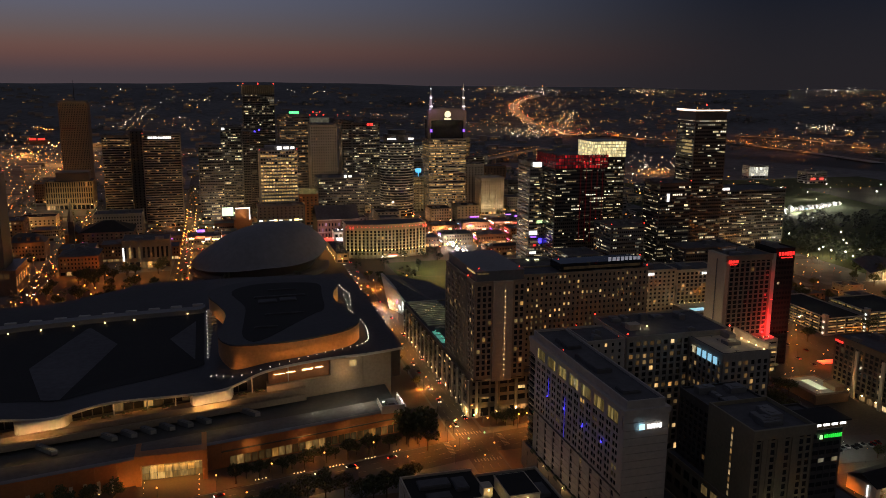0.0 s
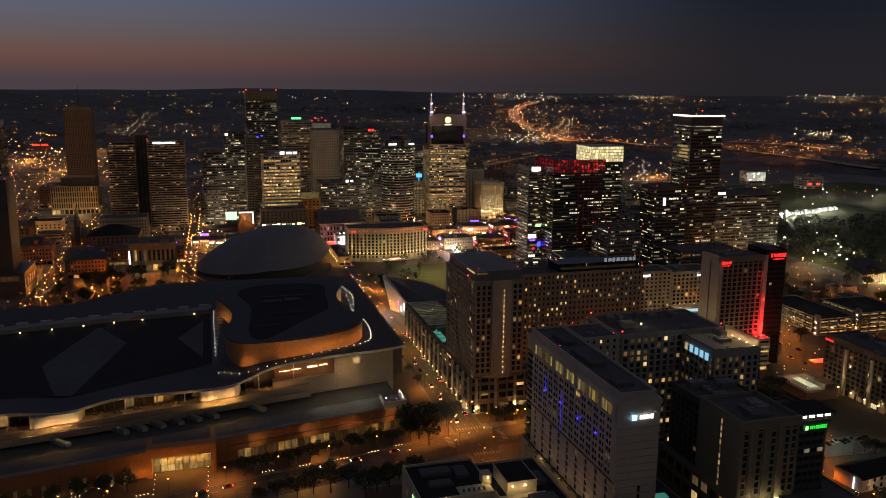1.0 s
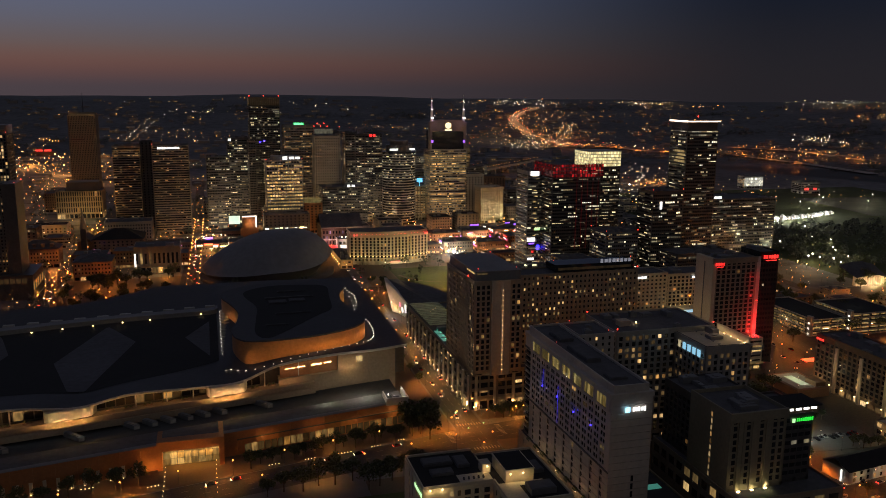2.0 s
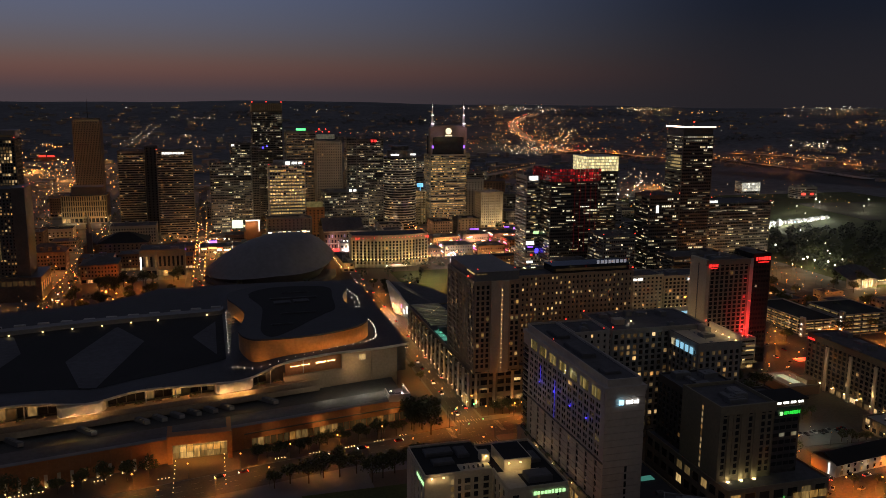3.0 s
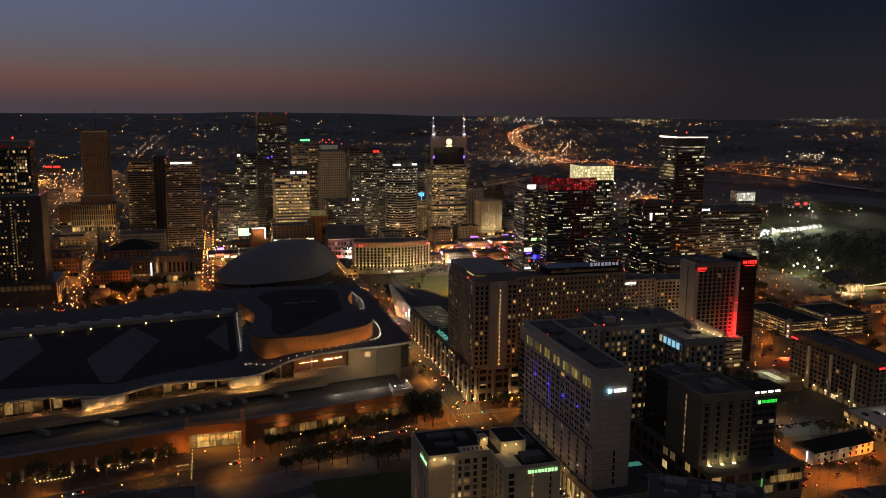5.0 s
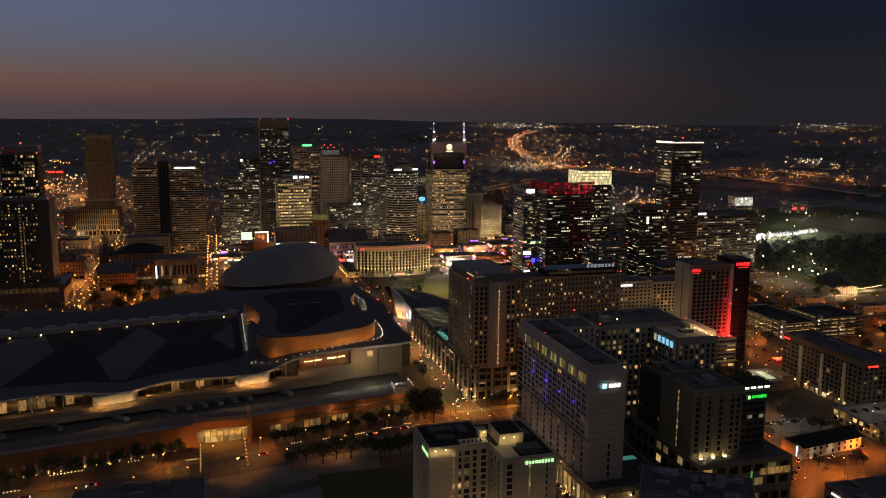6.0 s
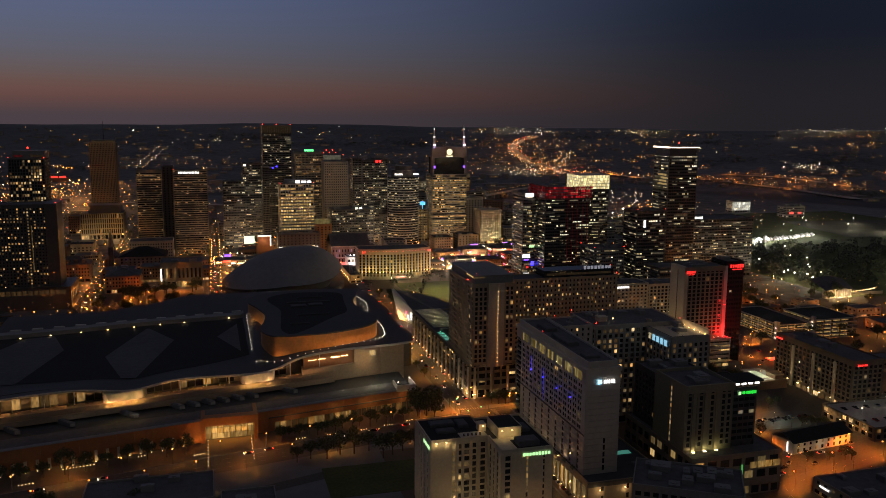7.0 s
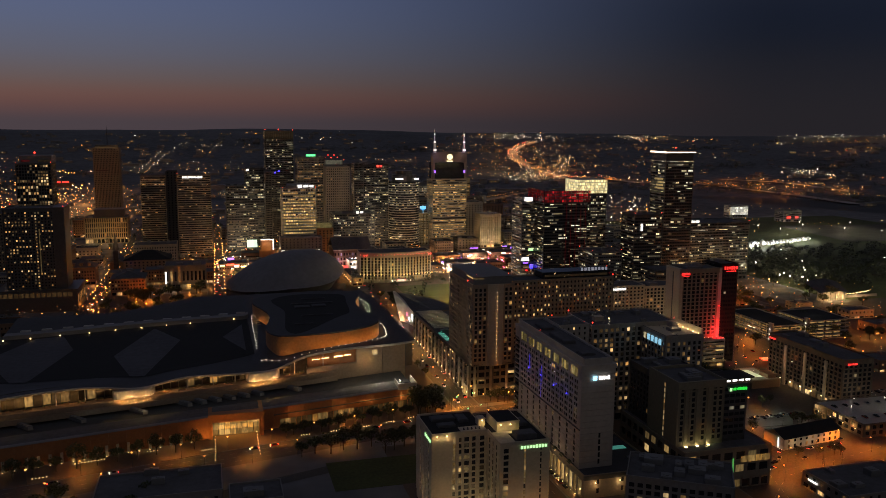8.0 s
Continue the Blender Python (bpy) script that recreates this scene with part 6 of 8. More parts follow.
bright = tower("bright_office_tower", "office tower with nearly all floors lit", 62, 108, 1030, 1062, 102, concrete, "office", lit=0.6, tone="bright", units=2, red=2, rows_lit={k: 0.98 for k in list(range(9, 19)) + [2, 3, 5]}, bay=3.4, floor=4.2, span=1.9, pier=0.9, tall_of=(1.9, 2.2))
part("penthouse", Geo().box(8, 40, 6, 26, 102, 108), grey_panel, bright)
sign("long white lit sign bar on a roof", 82, 1029, 104, 24, 4.2, S_WHITE, 3, name="roof_sign")
wpb = tower("wide_plain_block", "plain dark block with louvres and bright shop lights", 56, 112, 1000, 1026, 38, dark_panel, "plain", lit=0.02, units=4)
for k in range(9):
    x = 1 + 6.0 * k
    part("shop_light", Geo().box(x, x + nn_w[k % 5], -0.9, -0.2, 20.6 + 0.4 * (k % 3), 22.4 + 0.5 * (k % 2)), (S_WHITE, LIT["bright"][0], S_WHITE, E_WARM)[k % 4], wpb, "bright shop light")
lf = thing("amber_block", "amber-lit low block with a white light tube frame", "building", at=(30, 1000, 0))
part("frame", Geo().box(0, 17, 0, 0.8, 37.0, 38.4).box(15.6, 17, 0, 0.8, 24, 37.0), S_WHITE, lf, "white light tube frame")
part("base", Geo().box(-2, 19, 1, 16, 0, 24).box(0, 17, 1, 14, 24, 36.8), orange_wall, lf, "amber-lit low block")
lamp("frame_glow", "POINT", (38, 996, 31), 2500, (1, 0.6, 0.25), 0.6)
tower("green_top_tower", "office tower with a green roof light", 102, 146, 1215, 1250, 138, grey_panel, "office", lit=0.38, units=1, tone="warm")
solid("roof_beacon", Geo().box(117, 131, 1216, 1218, 139.5, 142.5), emitter("green_beacon", (0.1, 0.9, 0.25), 2.0), "green lit roof crown", "lamp")
tower("concrete_tower", "plain concrete tower with few lights", 142, 180, 1180, 1210, 124, concrete, "old", lit=0.03, units=3)
for k in range(5):
    solid("red_roof_lamp", Geo().bead(148 + 5 * k, 1230, 137 + (k % 2) * 4, 1.1), E_RED, "red warning lamp on a roof mast", "lamp", group="red roof lamps")
solid("white_roof_glow", Geo().box(142, 176, 1228, 1229, 126, 133), LIT["cool"][0], "white lit plant screen", "screen")
tower("slim_tower", "slim dark tower with lit columns of windows", 190, 205, 1200, 1225, 128, dark_panel, "office", lit=0.25, units=0)
tower("red_sign_tower", "brown tower with a red roof sign", 205, 246, 1200, 1235, 126, dark_panel, "office", lit=0.34, units=2, tone="cool")
sign("red lit sign on a tower", 226, 1199, 122, 10, 4.5, S_RED, 2, name="tower_sign")
rnd = thing("round_office_tower", "rounded dark glass tower with ribbons of light", "office tower", at=(259, 1145, 0))
TAKEN.append((236, 300, 1115, 1175))
oct_ = [(24 * math.cos(6.283185 * k / 20) ** 1, 22 * math.sin(6.283185 * k / 20)) for k in range(20)]
part("core", Geo().prism(oct_, 0, 104), glass_dark, rnd)
gl, gd = Geo(), Geo()
for j in range(27):
    z = 4 + 3.7 * j
    full = rng.random()
    (gd).prism([(x * 1.012, y * 1.012) for x, y in oct_], z - 0.6, z + 0.7)
    for k in range(10, 21):
        a, b = oct_[k % 20], oct_[(k + 1) % 20]
        for h_ in range(3):
            if rng.random() < (0.6 if full < 0.3 else 0.12):
                p = (a[0] + (b[0] - a[0]) * h_ / 3, a[1] + (b[1] - a[1]) * h_ / 3, z + 0.75)
                u = Vector((b[0] - a[0], b[1] - a[1]))
                L = u.length
                u.normalize()
                gl.pane(p, (u.x, u.y), (u.y, -u.x), L / 3 - 0.2, 1.2, 0.12)
tagged(part("floor_band", gd, grey_panel, rnd), kind="stuff")
tagged(part("lit_glazing", gl, LIT["cool"][0], rnd), kind="stuff")
part("cap", Geo().prism([(x * 0.8, y * 0.8) for x, y in oct_], 104, 114).prism([(x * 0.55, y * 0.55) for x, y in oct_], 114, 120), dark_panel, rnd)
for x, y, w in ((-18, -21.5, 12), (12, -17, 8)):
    part("cap_light", Geo().box(x, x + w, y, y + 0.6, 107, 109.5), S_WHITE, rnd)
tower("low_office", "wide glass office block with a white roof sign", 142, 205, 1105, 1145, 58, dark_panel, "office", lit=0.38, units=4, tone="cool")
sign("small white lit roof sign", 176, 1104, 58.8, 12, 3.4, S_WHITE, 2, name="roof_sign")
blue = tower("narrow_tower", "narrow pale tower with a blue lit cap", 287, 303, 1160, 1180, 50, concrete, "office", lit=0.35, tone="gold", units=0)
part("blue_cap", Geo().tube(8, 4, 57, 62, 4.4, n=6).tube(8, 4, 50, 57, 0.5, n=6), emitter("hexagon_light", (0.1, 0.55, 1.0), 1.3), blue, "glowing blue hexagon sign")
for x in (3, 7.5, 12):
    part("lit_fin", Geo().box(x, x + 0.8, -0.7, 0.1, 3, 50), LIT["gold"][0], blue)

# the twin-spired tower
att = tower("twin_spired_tower", "tall office tower with two pointed spires and lit floors", 304, 360, 1139, 1175, 106, grey_panel, "bands", lit=0.32, tone="bright", units=0, floor=3.7, bay=1.7, span=1.9, pier=0.35, tall_of=(1.2, 1.5, 1.7),
            rows_lit={0: 0.8, 2: 0.5, 4: 0.6, 6: 0.95, 7: 0.9, 9: 0.6, 12: 0.5, 15: 0.7, 17: 0.8, 18: 0.5, 20: 0.95, 22: 0.8, 23: 0.95, 24: 0.95})
arch = [(0, 106), (0, 146), (9, 149), (28, 149.5), (47, 149), (56, 146), (56, 106), (52.5, 106), (52, 132), (28, 134.5), (4, 132), (3.5, 106)]
g = Geo()
i0 = len(g.v)
for yy in (0, 9):
    g.v += [(x, yy + 2, z) for x, z in arch]
n_ = len(arch)
g.f += [(i0 + k, i0 + (k + 1) % n_, i0 + n_ + (k + 1) % n_, i0 + n_ + k) for k in range(n_)] + [tuple(range(i0 + n_ - 1, i0 - 1, -1)), tuple(range(i0 + n_, i0 + 2 * n_))]
part("shoulder_arch", g, brown_stone, att, "pale arched shoulders")
part("dark_bay", Geo().box(3.4, 52.6, 4, 34, 106, 132.5), glass_dark, att, "dark glass bay between the shoulders")
part("round_logo", Geo().tube(28, 0, 0, 0.5, 4.6, n=20), S_WARM, att).matrix_basis = pose(28, 2.0, 141, 90, 0, 0) @ Matrix.Translation((-28, 0, 0))
part("logo_bar", Geo().box(23, 33, 1.5, 2.0, 133.6, 135.4), S_WARM, att)
for x in (4, 52):
    part("spire", Geo().tube(x, 6, 146, 160, 3.0, 1.7, n=10).tube(x, 6, 160, 174, 1.7, 0.8, n=8).tube(x, 6, 174, 185, 0.8, 0.12, n=6), white_panel, att, "floodlit pointed spire")
    part("spire_light", Geo().box(x - 2.2, x + 2.2, 2.2, 2.7, 151, 153).box(x - 1.5, x + 1.5, 3.6, 4.0, 163, 165).box(x - 0.8, x + 0.8, 4.8, 5.2, 175.5, 177), S_WHITE, att)
    lamp("spire_flood", "POINT", (304 + x, 1139 - 3, 150), 1700, (0.50, 0.36, 1.0), 0.8)
    lamp("spire_flood", "POINT", (304 + x, 1139 - 1, 166), 900, (0.62, 0.48, 1.0), 0.8)
    # glowing violet box stands for the violet wash on the shoulder
    part("violet_wash", Geo().box(x - 1.4, x + 1.4, 1.3, 1.8, 116, 120), E_VIOLET, att)
tower("plain_block", "plain pale block on a side street", 366, 396, 1165, 1190, 66, concrete, "plain", lit=0.0, units=2)
cl = tower("classic_hotel", "pale stone block with floodlit pilasters", 374, 408, 1110, 1140, 52, cream_wall, "old", lit=0.05, units=2)
for k in range(4):
    lamp("pilaster_flood", "POINT", (377.5 + 9.5 * k, 1106.8, 13), 1500, (1, 0.84, 0.46), 0.4)
    lamp("pilaster_flood", "POINT", (377.5 + 9.5 * k, 1106.8, 28), 350, (1, 0.84, 0.46), 0.4)
    part("pilaster", Geo().box(2.5 + 9.5 * k, 4.5 + 9.5 * k, -0.8, 0, 12, 48), cream_wall, cl)
part("cornice", Geo().box(-0.8, 34.8, -1.0, 30, 50.5, 52.4), cream_wall, cl)

# red-crowned tower and its lantern neighbour
tower("glass_block", "mid-rise glass block with a white roof sign", 314, 331, 780, 812, 108, grey_panel, "office", lit=0.40, tone="cool", units=2, runs_of=(1, 1, 2, 2, 3, 5), tall_of=(0.7, 1.0, 1.3, 1.7))
sign("white lit sign panel", 315, 779, 104, 13, 5, S_WHITE, 1, name="roof_sign")
gb = bpy.data.objects["glass_block"]
# glowing panels for coloured signs and their reflections in the glass
for x, z, w, h_, m in ((1.0, 34, 9, 4.2, S_WHITE), (3.0, 31, 6, 1.6, E_VIOLET), (9, 46, 6, 2.6, S_GREEN), (11.5, 25, 3.5, 5, E_BLUE), (6, 22, 2.5, 2, S_RED), (2, 14, 7, 2.4, S_WHITE)):
    part("lit_screen", Geo().box(x, x + w, -0.5, -0.15, z, z + h_), m, gb, "bright coloured panel for signs and reflections")
for k in range(9):
    part("stair_light", Geo().pane((7 + 1.2 * (k % 2), -0.2, 40 + 6 * k), (1, 0), (0, -1), 3.2, 1.0, 0.2), LIT["bright"][0], gb)
redt = tower("red_crowned_tower", "black tower with a red-lit lattice crown", 330, 384, 752, 800, 104, dark_panel, "glass", lit=0.22, units=2, red=4, tone="cool", runs_of=(1, 1, 2, 2, 3, 5), tall_of=(0.7, 1.0, 1.3, 1.7))
g, gs = Geo(), Geo()
for k in range(19):
    g.box(3 * k - 0.2, 3 * k + 0.2, -0.6, 0, 104, 119)
    g.box(-0.6, 0, 2.6 * k, 2.6 * k + 0.4, 104, 119)
    for q in range(4):
        gs.box(3 * k + 0.3, 3 * k + 2.6, -0.2, -0.05, 105 + 3.4 * q, 107.6 + 3.4 * q)
        gs.box(-0.2, -0.05, 2.6 * k + 0.5, 2.6 * k + 2.4, 105 + 3.4 * q, 107.6 + 3.4 * q)
part("crown_lattice", g, steel, redt)
part("crown_glow", gs, CROWN_RED, redt, "red-lit crown panels")
for k in range(5):
    part("red_column", Geo().box(27 + 6 * k, 27.5 + 6 * k, -0.5, -0.1, 30, 104), CROWN_RED, redt)
crm = tower("lantern_tower", "dark tower with a glowing cream lantern crown", 402, 442, 820, 856, 108, dark_panel, "office", lit=0.5, tone="cool", units=0, red=4, runs_of=(1, 1, 2, 2, 3, 5), tall_of=(0.7, 1.0, 1.3, 1.7))
g, gd = Geo(), Geo()
for q in range(5):
    for k in range(13):
        g.box(0.05 + 3.1 * k, 3.05 + 3.1 * k, -0.3, 0.2, 108.7 + 3.4 * q, 111.6 + 3.4 * q)
        g.box(-0.3, 0.2, 0.35 + 2.7 * k, 2.95 + 2.7 * k, 108.7 + 3.4 * q, 111.6 + 3.4 * q)
    gd.box(-0.5, 40.5, -0.5, 36, 111.6 + 3.4 * q, 112.1 + 3.4 * q)
part("lantern", g, CROWN, crm, "glowing cream glass lantern")
part("lantern_frame", gd, white_panel, crm)
tall = tower("tall_apartment_tower", "tall dark glass tower with a white light ring on top", 472, 509, 735, 768, 152, dark_panel, "glass", lit=0.15, tone="cool", units=0, rows_lit={-1: 0.98, -2: 0.8, -3: 0.3, -9: 0.4}, runs_of=(1, 1, 2, 2, 3, 5), tall_of=(0.7, 1.0, 1.3, 1.7))
part("crown", Geo().box(1, 36, 1, 32, 152, 160).box(-0.5, 37.5, -0.5, 33.5, 160, 161), dark_panel, tall)
part("light_ring", Geo().box(-1.2, 38, -1.2, -0.5, 161.2, 162.5).box(-1.2, -0.5, -0.5, 34, 161, 162.9), emitter("ring_light", (1.0, 0.72, 0.55), 2.2), tall, "warm white roof light ring")
globe(tall, 18, 10, 161, 5, 1.1, E_RED, "", "warning_light")
for j in range(4):
    part("lit_corner", Geo().box(-0.4, -0.1, 2 + 2 * (j % 2), 22 - 3 * (j % 3), 119.2 + 3.5 * j, 121.4 + 3.5 * j), LIT["bright"][0], tall, "bright lit sky lobby")
tower("dark_tower", "dark tower with scattered lights", 410, 444, 690, 720, 95, dark_panel, "glass", lit=0.3, units=3, red=2, runs_of=(1, 1, 2, 2, 3, 5), tall_of=(0.7, 1.0, 1.3, 1.7))
sign("white oval sign on a tower", 417, 689.4, 78, 4, 8, S_WHITE, 1, name="tower_sign", back=False)
tower("bank_office", "wide dark office block with lit floors and a white sign", 496, 622, 780, 830, 72, dark_panel, "glass", lit=0.26, tone="cool", units=5, red=2, rows_lit={-3: 0.45, -6: 0.5}, runs_of=(1, 1, 2, 2, 3, 5), tall_of=(0.7, 1.0, 1.3, 1.7))
sign("white lit sign of plain bars", 525, 780.6, 73.2, 25, 3.6, S_WHITE, 13, name="office_sign")
tower("glass_hotel", "glass hotel block with a flat roof", 410, 470, 640, 672, 42, dark_panel, "glass", lit=0.22, tone="cool", units=4)
sign("white lit sign of plain bars", 448, 639.3, 38.5, 18, 2.0, S_WHITE, 9, name="hotel_sign")
tower("apartment_block", "grey apartment block with red roof lamps", 366, 402, 700, 735, 54, grey_panel, "office", lit=0.28, units=3, red=3)
tower("apartment_block", "grey apartment block with lit balconies", 405, 440, 725, 755, 50, grey_panel, "office", lit=0.3, units=3, red=2)
tower("low_hall", "low cream hall with a bright skylight", 262, 316, 690, 735, 20, cream_wall, "old", lit=0.10, units=4)
solid("bright_skylight", Geo().box(290, 302, 720, 724, 21.2, 22.0), emitter("skylight_glow", (1.0, 0.9, 0.5), 1.6), "bright yellow roof skylight", "skylight")
tower("glass_hall", "greenish glass hall on a side street", 318, 352, 690, 725, 30, grey_panel, "glass", lit=0.06, units=2)

# left of the arena
dk = tower("dark_apartment_tower", "dark apartment tower with scattered gold rooms and red roof lamps", -232, -176, 790, 822, 104, dark_panel, "grid", lit=0.34, units=2, red=4, bay=3.0, floor=3.1, pier=1.5, span=1.5, tone="warm", col_lit=(9,))
part("end_slab", Geo().box(45, 56.3, -1.0, 33, 0, 105.5), dark_panel, dk, "dark blank end slab")
part("lit_seam", Geo().box(32, 32.8, -0.5, -0.1, 38, 84), LIT["gold"][0], dk)
part("podium", Geo().box(-10, 66, -8, 44, 0, 22).box(-10.4, 66.4, -8.4, 44.4, 22, 23), dark_panel, dk, "dark podium")
for k in range(14):
    part("podium_window", Geo().pane((-8 + 5 * k, -8.05, 15.5), (1, 0), (0, -1), 4, 4.5, 0.12), LIT["dim"][0], dk)
    part("podium_window", Geo().pane((66.05, -6 + 3.4 * k, 8.5), (0, 1), (1, 0), 2, 8, 0.12), LIT["warm"][0] if k % 3 == 0 else glass_dark, dk)
lt = tower("lit_corner_tower", "tall glass tower with bright lit rooms and a red sign", -246, -208, 930, 962, 142, dark_panel, "grid", lit=0.72, tone="room", units=1, red=2, bay=2.9, floor=3.5, pier=0.8, span=0.9)
part("crown", Geo().box(4, 38, 3, 30, 142, 152), grey_panel, lt)
part("crown_sign", Geo().box(6, 15, 2.2, 2.9, 145, 147.0), CROWN_RED, lt)
part("crown_white", Geo().box(24, 36, 2.2, 2.9, 145, 147), LIT["dim"][0], lt)
part("warning_light", Geo().bead(20, 8, 155, 1.4), E_RED, lt)
slab_t = tower("tan_slab", "tan slab block with uplit fins under its roof", -306, -262, 944, 992, 84, brown_stone, "old", lit=0.08, units=2)
for k in range(12):
    part("roof_fin", Geo().box(44.0, 44.8, 2 + 3.8 * k, 3 + 3.8 * k, 66, 84), cream_wall, slab_t)
for k in range(4):
    lamp("fin_uplight", "POINT", (-260.4, 950 + 12 * k, 68), 900, (1, 0.55, 0.22), 0.4)
cs = tower("columned_court", "large pale columned public building, floodlit at its foot", -224, -160, 1285, 1330, 40, tan_panel, "old", lit=0.05, bay=3.2, pier=1.5, floor=8, span=1.6, units=3, base=8)
part("upper_block", Geo().box(14, 58, 10, 40, 41, 52).box(13.4, 58.6, 9.4, 40.6, 52, 53), tan_panel, cs)
for k in range(4):
    lamp("court_flood", "POINT", (-217 + 17 * k, 1268, 5), 3800, (1, 0.78, 0.36), 0.5)
cm = tower("stone_museum", "pale classical hall with tall lit windows", -86, -40, 868, 905, 28, brown_stone, "old", lit=0.08, bay=4.5, pier=2.2, floor=14, span=3, base=8, units=2, tone="gold", shop=0.6)
part("lit_screen", Geo().box(0.5, 2.2, -1.0, -0.4, 8, 22), S_WHITE, cm, "bright white lit banner")
for k in range(3):
    lamp("hall_flood", "POINT", (-80 + 16 * k, 861, 4), 260, (1, 0.8, 0.45), 0.4)
def hip_roof(home, w, d, z, h, mat, label="dark hipped roof"):
    """A hipped roof with eaves, its ridge along the longer side."""
    e, a = 0.8, min(w, d) / 2
    r0, r1 = ((a, d / 2), (w - a, d / 2)) if w >= d else ((w / 2, a), (w / 2, d - a))
    g = Geo()
    g.v += [(-e, -e, z), (w + e, -e, z), (w + e, d + e, z), (-e, d + e, z), (*r0, z + h), (*r1, z + h)]
    g.f += [(0, 1, 5, 4), (1, 2, 5), (2, 3, 4, 5), (3, 0, 4), (3, 2, 1, 0)] if w >= d else [(0, 1, 4), (1, 2, 5, 4), (2, 3, 5), (3, 0, 4, 5), (3, 2, 1, 0)]
    return part("hip_roof", g, mat, home, label)


school = tower("brick_school", "long red brick building with lit windows and a hipped roof", -205, -166, 925, 950, 20, brick_mat, "old", lit=0.16, units=0, tone="room")
hip_roof(school, 39, 25, 21.1, 8, roof_dark)
for k in range(4):
    part("dormer", Geo().box(5 + 8.5 * k, 8 + 8.5 * k, 1.5, 6, 21, 25.5).prism([(4.6 + 8.5 * k, 1.2), (8.4 + 8.5 * k, 1.2), (8.4 + 8.5 * k, 6), (4.6 + 8.5 * k, 6)], 25.5, 26), brick_mat, school)
bh_ = tower("brick_hall", "red brick hall with a low hipped roof", -142, -106, 850, 885, 18, brick_mat, "old", lit=0.08, units=0)
hip_roof(bh_, 36, 35, 19.1, 6, roof_dark)
dh_ = tower("dark_hall", "low dark-roofed hall on a side street", -140, -84, 985, 1030, 17, brick_mat, "plain", lit=0.04, units=0)
hip_roof(dh_, 56, 45, 18.1, 10, roof_black)
tower("long_stone_block", "long pale stone block", -134, -78, 1052, 1088, 27, cream_wall, "old", lit=0.06, units=4)
ch = thing("church", "dark stone church with a pointed steeple", "church", at=(-150, 1000, 0))
part("steeple", Geo().box(-3, 3, -6, 0, 0, 30).tube(0, -3, 30, 52, 4.0, 0.1, n=4), dark_panel, ch)
part("nave", Geo().box(-8, 8, 0, 34, 0, 14), brick_mat, ch)
part("nave_roof", Geo().sheet([[(-8.5, 0, 14), (-8.5, 34, 14)], [(0, 0, 21), (0, 34, 21)], [(8.5, 0, 14), (8.5, 34, 14)]]), roof_dark, ch)
lamp("church_flood", "POINT", (-170, 1010, 6), 1200, (1, 0.75, 0.32), 0.5)
hall_pane = lit_glass("lavender_pane", [(0.75, 0.6, 1.0), (1.0, 0.7, 0.85)], 0.3, 1.2, "object")
ry = thing("gabled_hall", "red brick hall with a dark gabled roof, lit pink", "hall", at=(124, 980, 0))
TAKEN.append((120, 180, 975, 1030))
part("wall", Geo().box(0, 50, 0, 46, 0, 24), brick_mat, ry)
part("gable_roof", Geo().sheet([[(-1, -1, 24), (51, -1, 24)], [(-1, 23, 38), (51, 23, 38)], [(-1, 47, 24), (51, 47, 24)]]), roof_dark, ry)
for z, h_, o in ((8.2, 0.7, 0.35), (22.6, 1.5, 0.7)):
    part("string_course", Geo().box(-0.3, 50.3, -o, -0.02, z, z + h_), cream_wall, ry, "pale stone string course")
for k in range(13):
    part("pilaster", Geo().box(0.1 + 3.9 * k, 1.0 + 3.9 * k, -0.45, -0.02, 8.9, 22.6), brick_mat, ry)
for k in range(12):
    for j in range(3):
        part("window", Geo().pane((1.7 + 3.9 * k, -0.1, 3.0 + 6.4 * j), (1, 0), (0, -1), 1.6, 3.6), hall_pane if (5 * k + 3 * j) % 4 == 0 else glass_one, ry)
for x in (128, 150, 170):
    lamp("hall_pink_flood", "POINT", (x, 968, 7), 13500, (1, 0.62, 0.76), 0.5)
an = thing("hall_annex", "low pale annex with white floodlights beside the gabled hall", "building", at=(141, 961, 0))
part("wall", Geo().box(0, 25, 0, 17, 0, 11).box(-0.3, 25.3, -0.3, 17.3, 11, 11.9), cream_wall, an)
part("roof", Geo().box(0.4, 24.6, 0.4, 16.6, 11.9, 12.1), roof_dark, an)
for k in range(5):
    part("window", Geo().pane((1.5 + 4.8 * k, -0.1, 5.6), (1, 0), (0, -1), 2.8, 3.2), LIT["cool"][1] if k % 2 else glass_one, an)
part("white_sign", Geo().box(3, 10, -0.6, -0.1, 1.2, 4.4), S_WHITE, an, "white lit sign panel")
part("red_neon_strip", Geo().box(-13, -1, -1.0, -0.5, 3.4, 4.8).box(-13, -1, -0.5, 0, 0, 5.2), S_RED, an, "red neon strip on a low wall")
for x in (5, 9.5):
    globe(an, x, 1.5, 12.0, 1.6, 1.0, E_WHITE, "white floodlight", "flood")
lamp("annex_flood", "POINT", (149, 957, 9), 5200, (0.92, 0.90, 1.0), 0.5)
# terracotta on this tan wall carries the orange light falling on it
st2 = tower("white_top_hall", "tan hall with a bright white roof light", 111, 139, 1082, 1104, 40, orange_wall, "plain", lit=0.05, units=0)
part("roof_light", Geo().box(2, 26, 2, 20, 40.4, 46).box(1.2, 26.8, 1.2, 20.8, 46, 46.6), lounge_pane, st2, "bright white roof lantern")

